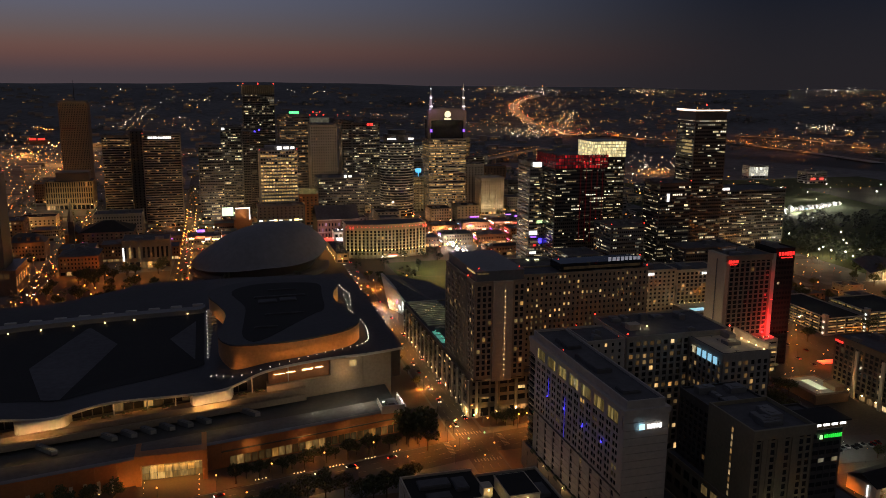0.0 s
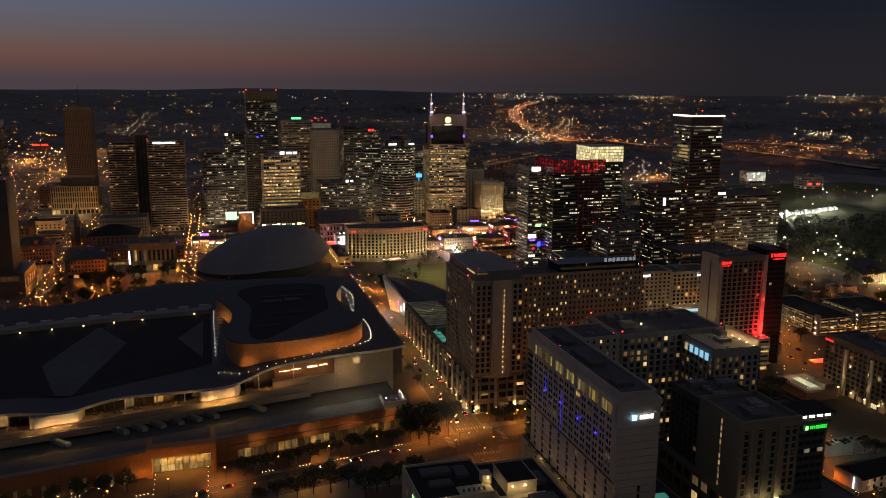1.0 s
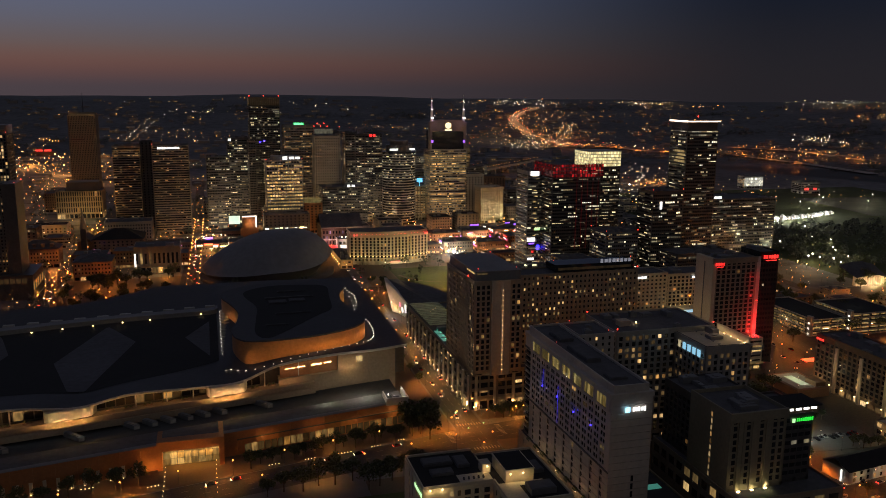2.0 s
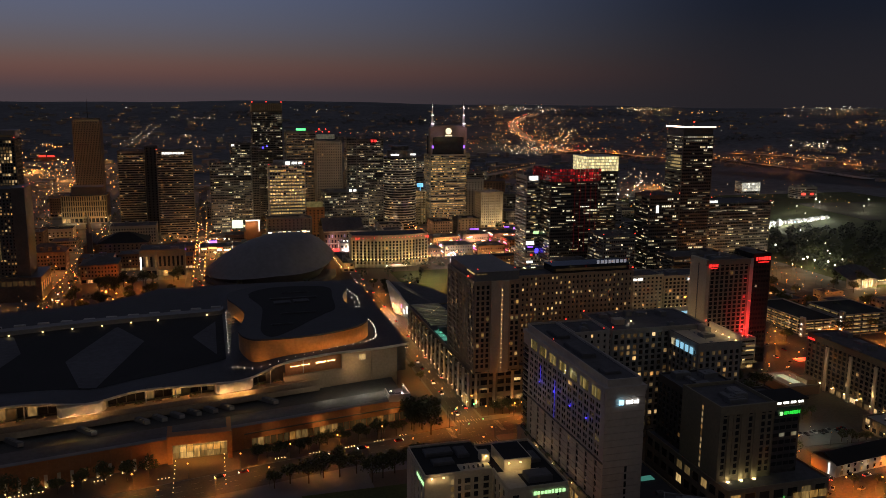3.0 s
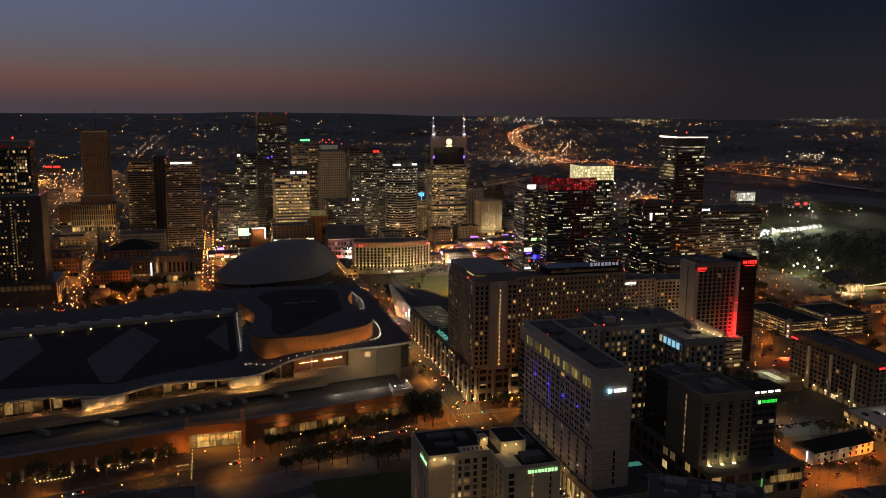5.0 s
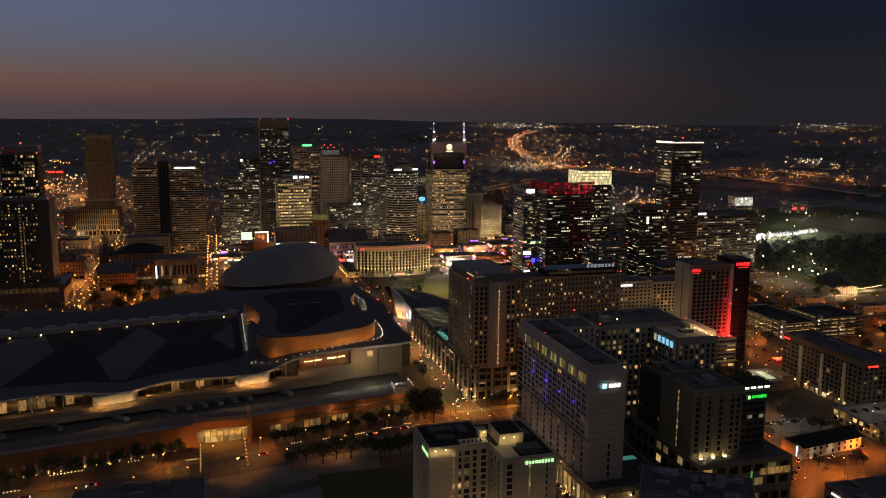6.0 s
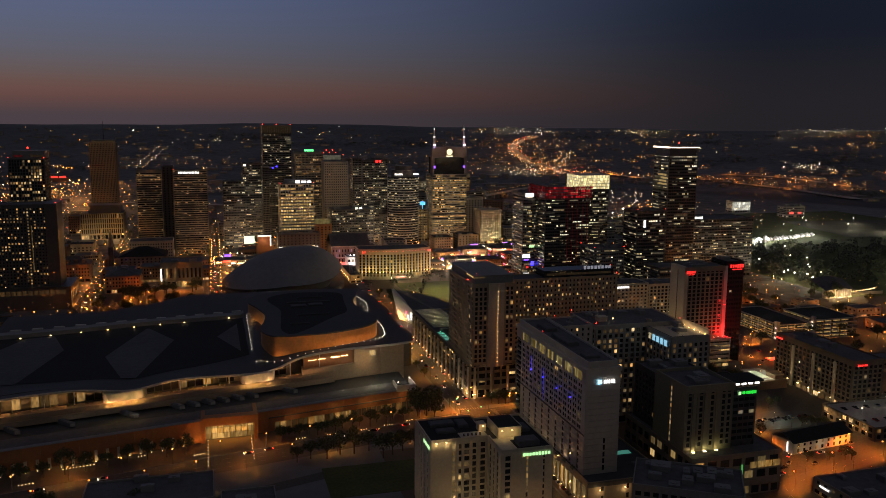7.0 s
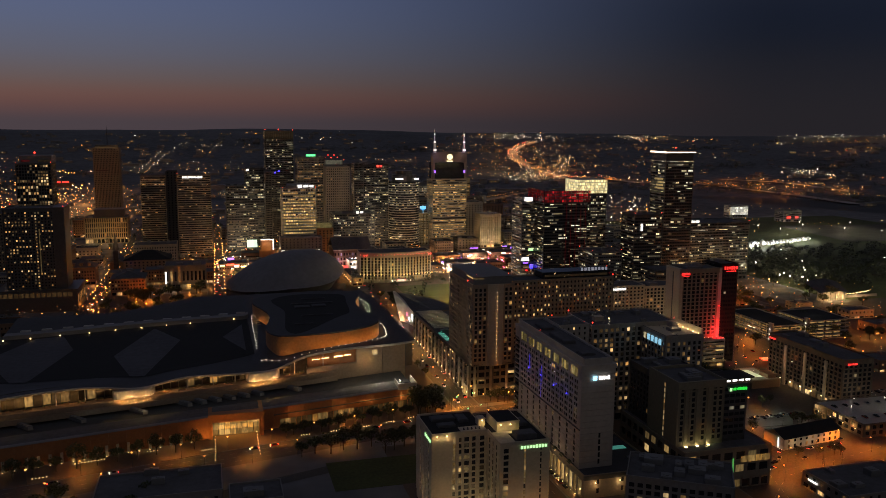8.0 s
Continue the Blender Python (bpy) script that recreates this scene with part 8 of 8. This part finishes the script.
woods("riverside_woods", 650, 1120, 700, 985, 620, 3, "dark riverside park trees")
woods("city_trees", -520, 640, 700, 1650, 650, 4, "dark scattered city trees")
grove_rng = random.Random(9)
grove = Geo()
for k in range(46):
    a, r = math.radians(grove_rng.uniform(-18, 50)), grove_rng.uniform(1900, 3900)
    gx, gy, n_ = r * math.sin(a), r * math.cos(a), grove_rng.randint(25, 75)
    if on_water(gx, gy):
        continue
    for q in range(n_):
        x, y = gx + grove_rng.gauss(0, 90), gy + grove_rng.gauss(0, 45)
        z, w, h = land(x, y), grove_rng.uniform(5, 9), grove_rng.uniform(7, 13)
        for f in range(14):
            p = Vector((x + grove_rng.gauss(0, w * 0.6), y + grove_rng.gauss(0, w * 0.6), z + h * grove_rng.uniform(0.2, 1.0)))
            nrm = Vector((grove_rng.gauss(0, 0.4), grove_rng.gauss(0, 0.4), grove_rng.uniform(1.5, 3))).normalized()
            u = nrm.orthogonal().normalized() * grove_rng.uniform(1.5, 3.2)
            v = nrm.cross(u)
            i = len(grove.v)
            grove.v += [tuple(p - u), tuple(p + v), tuple(p + u), tuple(p - v)]
            grove.f.append((i, i + 1, i + 2, i + 3))
solid("far_woods", grove, wood_far, "dark far groves among the suburbs", "trees", "stuff")


# ---- street lamps ----
def lamp_parts():
    pole = Geo().tube(0, 0, 0, 8.6, 0.11, 0.07, n=6).limb((0, 0, 8.4), (1.4, 0, 9.0), 0.05, 0.05).mesh("pole", steel)
    head = Geo().box(1.1, 1.9, -0.25, 0.25, 8.9, 9.1).bead(1.5, 0, 8.85, 0.55).mesh("head", E_SODIUM)
    return pole, head


POLE, HEAD = lamp_parts()
HEAD_FAR = Geo().box(1.1, 1.9, -0.25, 0.25, 8.9, 9.1).bead(1.5, 0, 8.85, 0.8).mesh("head", E_SODIUM)
street_data = {}
far_poles, far_heads = Geo(), Geo()


def street_lamp(x, y, rz, watts=0, colour=(1, 0.29, 0.04), head=None):
    if not watts and y > 880:
        c, q = math.cos(radians(rz)), math.sin(radians(rz))
        far_poles.tube(x, y, 0, 8.6, 0.11, 0.07, n=5).limb((x, y, 8.4), (x + 1.4 * c, y + 1.4 * q, 9.0), 0.05, 0.05, 4)
        far_heads.bead(x + 1.5 * c, y + 1.5 * q, 8.85, 0.8)
        return
    t = thing("street_lamp", "tall street lamp with a glowing sodium head", "street lamp", "street lamps", (x, y, 0), rz)
    part("pole", POLE, None, t)
    part("lamp_head", head or HEAD, None, t, "glowing lamp head")
    if watts:
        key = (watts, colour)
        if key not in street_data:
            d = bpy.data.lights.new("street_lamp_light", "SPOT")
            d.energy, d.color, d.shadow_soft_size = watts * 2.4, colour, 0.5
            d.spot_size, d.spot_blend = radians(152), 0.5
            street_data[key] = d
        ob = new("street_lamp_light", street_data[key])
        ob.parent = t
        ob.location = (1.5, 0, 8.0)


for k in range(16):
    y = 405 + 34 * k
    if 770 < y:
        continue
    street_lamp(122.5 + 0.012 * (y - 400), y, 0, 9000 if k % 2 == 0 else 0)
    street_lamp(140.0 + 0.012 * (y - 400), y + 17, 180, 9000 if k % 2 else 0)
for k in range(13):
    x = -185 + 26 * k
    if x > 112:
        continue
    street_lamp(x, kvb_y(x) + 13, -90, 3000 if k % 2 else 0)
    street_lamp(x + 13, kvb_y(x + 13) - 13, 90, 3000 if k % 2 == 0 else 0)
street_lamp(117, 397, 0, 1500)
street_lamp(143, 403, 180, 1500)
street_lamp(136, 372, 180, 1400)
for k in range(7):
    street_lamp(160 + 40 * k, kvb_y(160 + 40 * k) + 12, -90, 3000 if k % 2 == 0 else 0)
for ax in AVENUES[:4]:
    step = 24 if ax == -28 else 36
    for k in range(20 if ax == -28 else 14):
        y = 725 + step * k
        w = 17000 if (k % 2 == 0 and ax > -200 and y < 1200) else 0
        street_lamp(ax - 6 + 0.01 * (y - 725), y, 0, w * 0.8 if ax == -28 else w, head=HEAD_FAR if y > 800 else None)
        street_lamp(ax + 8 + 0.01 * (y - 725), y + (0 if ax == -28 else 18), 180, 0, head=HEAD_FAR if y > 800 else None)
for ax in AVENUES[4:7]:
    for k in range(12):
        street_lamp(ax - 6, 660 + 45 * k, 0, 18000 if k % 3 == 1 else 0, head=HEAD_FAR)
for sy in (745, 948, 1100, 1220):
    for k in range(19):
        x = -330 + 46 * k
        if sy == 745 and -60 < x < 120:
            continue
        w = 30000 if (k % 3 == 0 and sy < 1250) else 0
        street_lamp(x, sy - 9 + 0.01 * x, 90, w, head=HEAD_FAR)
# unseen lamps added south of the view to light the south walls
for k in range(9):
    if not 130 < -60 + 42 * k < 215:
        street_lamp(-60 + 42 * k, 196 + (k % 2) * 18, 90, 7500, (1, 0.22, 0.02))
for k in range(6):
    street_lamp(124, 210 + 30 * k, 0, 1900, (1, 0.31, 0.05))
for x, y, r in ((-128, 742, 20), (-110, 770, 60), (-96, 806, 0), (-74, 752, 120), (-120, 826, 0), (-66, 800, 180), (-58, 842, 90), (-140, 864, 0), (-205, 880, 0), (-180, 900, 40), (-100, 915, 90), (-60, 925, 90)):
    street_lamp(x, y, r, 9000)
for x, y, r in ((470, 640, 0), (540, 620, 90), (560, 560, 0), (590, 530, 90), (545, 490, 0), (500, 470, 90), (480, 430, 0), (520, 400, 90), (470, 360, 0), (560, 440, 0), (600, 590, 0)):
    street_lamp(x, y, r, 9000, (1, 0.34, 0.06), HEAD_FAR)
for x, y, r in ((262, 246, 90), (281, 268, 0), (250, 262, 200), (300, 262, 90), (330, 283, 90), (279, 300, 0), (296, 318, 200), (316, 352, 200), (355, 424, 20), (375, 460, 0), (397, 470, 200), (408, 452, 90), (449, 470, 180), (478, 498, 90), (432, 520, 0), (436, 380, 180), (430, 330, 180), (340, 268, 90), (380, 275, 90)):
    street_lamp(x, y, r, 8600 if y < 284 else 4800, (1, 0.21, 0.016))
def bollard(x, y, r=0.3):
    globe(thing("bollard_lamp", "low glowing bollard lamp on the pavement", "lamp", "bollard lamps", (x, y, 0.1)), 0, 0, 0, 0.9, r, E_WARM)


for c, y, n in ((-131, 350.3, 5), (-112, 366.2, 10), (-74, 374, 4), (-43.5, 368.2, 4), (-160, 345, 6), (15, 377.8, 4), (33.7, 379.7, 4), (51.6, 382.1, 5), (70.4, 386.5, 4), (86, 391, 3)):
    for k in range(n):
        bollard(c + 1.7 * k, y + 0.3 * k)
for k in range(16):
    bollard(-36 + (k % 2) * 25, 352 + 2.6 * k, 0.26)
for x, y in ((120.5, 387), (141, 392), (120, 411), (143, 416)):
    sg = thing("traffic_light", "traffic signal on a pole showing green", "traffic light", "traffic lights", (x, y, 0))
    part("pole", Geo().tube(0, 0, 0, 6.5, 0.12, 0.1, n=6).limb((0, 0, 6.3), (5 if x < 130 else -5, 0, 6.4), 0.07, 0.05), steel, sg)
    part("signal", Geo().bead(5 if x < 130 else -5, -0.2, 5.7, 0.55), E_GREEN, sg)


FILL_WEST = ((-140, 730, 10500), (-100, 760, 10500), (-62, 730, 10500), (-150, 860, 10500), (-175, 905, 10500), (-120, 930, 10500), (-60, 960, 10500), (-100, 840, 10500), (-152, 800, 10500), (-30, 1000, 10500), (-160, 1010, 16000), (-230, 900, 9000))
FILL_EAST = ((165, 402, 4500), (205, 405, 4500), (245, 408, 4500), (330, 440, 1300), (398, 448, 1800), (520, 620, 15000), (590, 590, 15000), (545, 530, 13000), (610, 530, 13000), (560, 470, 13000), (640, 600, 15000), (500, 380, 6000), (420, 500, 13000), (470, 480, 13000), (440, 600, 15000), (300, 520, 3500), (300, 610, 4500), (410, 660, 6000), (275, 690, 6000), (275, 780, 15000), (264, 850, 14000), (262, 905, 14000), (300, 935, 12000), (345, 920, 12000), (330, 760, 6000))
# amber fill lights for walls and ground, lamp posts added to go with them
for x, y, w_ in FILL_WEST + FILL_EAST:
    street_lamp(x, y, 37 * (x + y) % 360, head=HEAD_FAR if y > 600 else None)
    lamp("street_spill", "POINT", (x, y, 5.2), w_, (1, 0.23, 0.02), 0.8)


solid("distant_lamp_posts", far_poles, steel, "thin far street lamp posts", "lamp posts", "stuff")
solid("distant_lamp_heads", far_heads, E_SODIUM, "glowing heads of far street lamps", "lights", "stuff")


# ---- cars ----
def car_meshes(paint):
    b = Geo().prism([(-2.2, -0.9), (2.2, -0.9), (2.3, -0.6), (2.3, 0.6), (2.2, 0.9), (-2.2, 0.9), (-2.3, 0.6), (-2.3, -0.6)], 0.3, 0.85).mesh("body", paint)
    g = Geo()
    rows = [[(-1.5, -0.8, 0.85), (1.1, -0.8, 0.85), (1.1, 0.8, 0.85), (-1.5, 0.8, 0.85), (-1.5, -0.8, 0.85)], [(-1.0, -0.65, 1.45), (0.4, -0.65, 1.45), (0.4, 0.65, 1.45), (-1.0, 0.65, 1.45), (-1.0, -0.65, 1.45)]]
    g.sheet(rows)
    g.box(-1.0, 0.4, -0.65, 0.65, 1.40, 1.46)
    return b, g.mesh("cabin", glass_dark)


CARS = [car_meshes(p) for p in car_paints]
WHEEL = Geo().tube(0, 0, -0.1, 0.1, 0.33, n=10).mesh("wheel", rubber)
HEADL = Geo().bead(0, 0, 0, 0.36).mesh("headlight", E_WHITE)
TAIL = Geo().bead(0, 0, 0, 0.36).mesh("tail_light", E_RED)
cr = random.Random(3)


def car(x, y, rz, lit=True, z=0.12):
    b, c = CARS[cr.randrange(4)]
    t = thing("car", "small car with its lamps on" if lit else "parked car with its lamps off", "car", "cars", (x, y, z), rz)
    part("body", b, None, t)
    part("cabin", c, None, t)
    for wx in (-1.4, 1.4) if y < 270 else ():
        for wy in (-0.85, 0.85):
            part("wheel", WHEEL, None, t, at=(wx, wy, 0.33)).rotation_euler = (radians(90), 0, 0)
    if lit:
        for wy in (-0.6, 0.6):
            part("headlight", HEADL, None, t, at=(2.3, wy, 0.65))
            part("tail_light", TAIL, None, t, at=(-2.3, wy, 0.75))


for k in range(17):
    y = 420 + 26 * k + cr.uniform(-8, 8)
    car(127 + 0.012 * (y - 400), y, -90, k % 4 != 3)
    if k % 2 == 0:
        car(135 + 0.012 * (y - 400), y + 9, 90)
for x in (-14, -2, 46, 62, 84, -90, -120):
    car(x, kvb_y(x) + 7, 190 if x % 4 else 12)
for k in range(12):
    car(304 + 3.4 * k, 334 + (k % 3), 84, False, 0.2)
for k in range(14):
    car(245 + 7 * k, 258 + cr.uniform(-2, 14) + 0.25 * (7 * k), cr.choice((15, 40, 195)), k % 3 == 0)
for k in range(14):
    car(142.8, 270 + 6.3 * k, 90, False, 0.2)
for k in range(12):
    car(355 + 4.4 * k, 300 + 22 * (k % 2), 90, False, 8.16)
for k in range(40):
    car(420 + 5.5 * (k % 10) + 60 * (k // 20), 345 + 16 * (k // 10) + cr.uniform(-1, 1), 90, k % 9 == 0)
for k in range(14):
    car(400 + cr.uniform(-12, 16), 380 + 14 * k, cr.choice((88, 92, 270)), k % 3 == 0)
for k in range(12):
    car(cr.uniform(-140, 60), 946 + cr.uniform(-6, 6), cr.choice((0, 180)))
    car(-155 + cr.uniform(-4, 6), 730 + 26 * k, cr.choice((90, 270)))
    car(-26 + cr.uniform(-4, 4), 760 + 18 * k, cr.choice((90, 270)))

# ---- the carpet of far lights ----
lt_rng = random.Random(17)
beads = {k: Geo() for k in ("sodium", "white", "warm", "red", "green")}


def far_light(x, y, up, key, size):
    if on_water(x, y):
        return
    r = math.hypot(x, y)
    beads[key].bead(x, y, land(x, y) + up, size * r / 1000)


def scatter(n, a0, a1, r0, r1, size=0.62, power=1.0):
    for _ in range(n):
        a = math.radians(lt_rng.uniform(a0, a1))
        r = r0 + (r1 - r0) * lt_rng.random() ** power
        x, y = r * math.sin(a), r * math.cos(a)
        if noise.noise((x * 0.0016, y * 0.0050, 3.1)) < lt_rng.uniform(0.0, 0.42) + (0.10 if a > radians(26) and r < 3300 else 0):
            continue
        if a < radians(13) and r > 3250 and lt_rng.random() < 0.85:
            continue
        key = lt_rng.choices(("sodium", "warm", "white", "red", "green"), (66, 20, 11, 3, 0))[0]
        far_light(x, y, lt_rng.uniform(6, 14), key, size * lt_rng.choice((0.6, 0.8, 1.0, 1.0, 1.4)))


scatter(6200, -16, 46, 1500, 4250, 0.36, 1.0)
scatter(2600, -16, 14, 1450, 3500, 0.40)
scatter(800, 10, 46, 2300, 4100, 0.32)
scatter(90, -16, 46, 4250, 4540, 0.25)
scatter(260, -46, -16, 1200, 4400, 0.36)
scatter(200, 46, 70, 1200, 4400, 0.36)


dot_posts = Geo()


def street_dots(n, x0, x1, y0, y1, size):
    for _ in range(n):
        x, y = lt_rng.uniform(x0, x1), lt_rng.uniform(y0, y1)
        if any(t[0] < x < t[1] and t[2] < y < t[3] for t in TAKEN) or (-46 < x < -12 and y < 960):
            continue
        key = lt_rng.choices(("sodium", "warm", "white", "red"), (70, 16, 9, 5))[0]
        up = lt_rng.uniform(3, 9)
        far_light(x, y, up, key, size * lt_rng.choice((0.6, 0.8, 1.0, 1.3)))
        dot_posts.tube(x, y, 0, up, 0.09, 0.07, n=4)


street_dots(1500, -330, 430, 1000, 1420, 0.46)
street_dots(480, -330, 30, 720, 1000, 0.42)
street_dots(800, 236, 640, 660, 1000, 0.42)
street_dots(420, 400, 720, 330, 720, 0.5)
street_dots(60, 262, 400, 420, 640, 0.55)
street_dots(260, -450, 620, 1420, 1700, 0.42)
street_dots(260, -760, -160, 1250, 2300, 0.55)
street_dots(110, -30, 62, 955, 1060, 0.85)
street_dots(90, -170, -40, 720, 960, 0.6)
street_dots(60, 240, 330, 250, 330, 0.4)
street_dots(160, 640, 1000, 1150, 1650, 0.6)
solid("city_lamp_posts", dot_posts, steel, "thin dark posts of many small city lamps", "lamp posts", "stuff")


def light_road(pts, step, keys, width=26, size=0.8, jitter=6):
    line = spline(pts, 14)
    acc = 0
    for (ax, ay), (bx, by) in zip(line, line[1:]):
        d = math.dist((ax, ay), (bx, by))
        acc += d
        if acc >= step:
            acc = 0
            for s in (-1, 1):
                nx, ny = -(by - ay) / d * width / 2 * s, (bx - ax) / d * width / 2 * s
                far_light(ax + nx + lt_rng.uniform(-jitter, jitter), ay + ny + lt_rng.uniform(-jitter, jitter), 10, lt_rng.choice(keys), size * lt_rng.uniform(0.7, 1.25))


AMBER = ("sodium", "sodium", "warm")
light_road([(1478, 3609), (1348, 3454), (1225, 3244), (1153, 2920), (1132, 2678), (1122, 2490), (1174, 2431)], 18, ("sodium", "sodium", "warm", "red"), 34, 0.5)
light_road([(1490, 3620), (1370, 3470), (1200, 3200), (1110, 2900), (1090, 2660)], 30, ("white", "warm"), 10, 0.42)
light_road([(1122, 2490), (1248, 2421), (1328, 2277), (1476, 2202), (1528, 2029), (1556, 1832), (1536, 1591)], 22, AMBER, 30, 0.45)
light_road([(1399, 3059), (1224, 2743), (1103, 2560), (999, 2430)], 26, ("warm", "white", "sodium"), 24, 0.5)
light_road([(1616, 2291), (1744, 2133), (1770, 1832)], 24, AMBER, 24, 0.45)
light_road([(-194, 3422), (-229, 3075), (-244, 2705)], 34, ("white", "warm"), 26, 0.5)
light_road([(-440, 2150), (-318, 1949), (-259, 1755), (-290, 1500), (-301, 1326), (-330, 1200)], 16, AMBER, 40, 0.55, 14)
light_road([(-560, 1900), (-440, 1800), (-363, 2052), (-240, 1900), (-120, 2000)], 22, AMBER, 40, 0.55, 14)
light_road([(348, 3884), (581, 3727), (759, 3597)], 80, ("warm", "sodium", "white"), 60, 0.4, 40)
light_road([(1218, 3247), (1395, 3340), (1554, 3402), (1800, 3296)], 60, AMBER, 50, 0.4, 30)


def cluster(x, y, n, spread, keys, size=0.4):
    for _ in range(n):
        far_light(x + lt_rng.gauss(0, spread), y + lt_rng.gauss(0, spread), lt_rng.uniform(6, 16), lt_rng.choice(keys), size * lt_rng.uniform(0.7, 1.4))


cluster(915, 1560, 40, 50, ("white", "white", "warm"), 0.5)
cluster(960, 1720, 40, 60, ("white", "warm", "sodium"), 0.5)
cluster(1180, 2760, 120, 130, ("sodium", "sodium", "warm"), 0.45)
cluster(1300, 3200, 90, 150, ("sodium", "warm"), 0.42)
# unseen amber fills added to lift the dark ground of the far streets
for x, y in ((-420, 2134), (-318, 1949), (-259, 1755), (-440, 1800), (-560, 1900), (-380, 1450), (-300, 2350), (-150, 2150), (915, 1560)):
    lamp("far_street_glow", "POINT", (x, y, 14), 110000, (1, 0.38, 0.08), 2.0)
cluster(1948, 2266, 40, 60, ("white", "warm"), 0.5)
cluster(1640, 1960, 110, 130, ("sodium", "sodium", "warm"), 0.5)
cluster(1580, 1560, 60, 90, ("sodium", "warm", "white"), 0.5)
cluster(2036, 3623, 40, 70, ("warm", "white", "warm"), 0.40)
cluster(1497, 3799, 60, 90, ("white", "warm", "white"), 0.40)
cluster(1954, 2260, 14, 45, ("white",), 0.50)
cluster(2900, 3271, 60, 140, ("warm", "white"), 0.38)
cluster(1016, 2519, 110, 60, ("white", "warm", "warm"), 0.45)
cluster(-45, 3620, 26, 90, ("warm", "white"), 0.40)
cluster(-420, 2120, 70, 110, AMBER, 0.6)
cluster(-300, 2350, 60, 120, AMBER, 0.6)
cluster(-120, 2500, 60, 140, ("sodium", "warm", "white"), 0.55)
cluster(-560, 2600, 50, 150, AMBER, 0.55)
cluster(1120, 2500, 60, 70, ("sodium", "red", "warm"), 0.40)
for key, m, lab in (("sodium", lit_glass("far_sodium", [(1, 0.30, 0.045), (1, 0.42, 0.09)], 0.6, 12.0, "island"), "far amber street lights"), ("white", lit_glass("far_white", [(1, 0.80, 0.5), (1.0, 0.93, 0.8)], 0.6, 13.0, "island"), "far white lamps"),
                    ("warm", lit_glass("far_warm", [(1, 0.56, 0.20), (1, 0.72, 0.36)], 0.6, 12.0, "island"), "far warm lamps"), ("red", emitter("far_red", (1, 0.06, 0.03), 3.0), "far red lamps"), ("green", emitter("far_green", (0.2, 1, 0.5), 2.5), "far green lamps")):
    solid("distant_lights", beads[key], m, lab, "lights", "stuff")
for pts, wd in (([(1478, 3609), (1348, 3454), (1225, 3244), (1153, 2920), (1132, 2678), (1122, 2490)], 40), ([(1122, 2490), (1248, 2421), (1328, 2277), (1476, 2202), (1528, 2029), (1556, 1832), (1536, 1591)], 36), ([(1616, 2291), (1744, 2133), (1770, 1832)], 30)):
    line = spline(pts, 10)
    rows = []
    for (ax, ay), (bx, by) in zip(line, line[1:]):
        d = math.dist((ax, ay), (bx, by))
        nx, ny = -(by - ay) / d * wd / 2, (bx - ax) / d * wd / 2
        rows.append([(ax + nx, ay + ny, land(ax, ay) + 3), (ax - nx, ay - ny, land(ax, ay) + 3)])
    ROAD_N[0] += 1
    solid("road_%d" % ROAD_N[0], Geo().sheet(rows), concrete, "far concrete highway under amber lamps", "road", "structure")
    for ax, ay in line[2::5]:
        if not on_water(ax, ay):
            lamp("highway_glow", "POINT", (ax, ay, land(ax, ay) + 13), 26000, (1, 0.25, 0.03), 3.0)
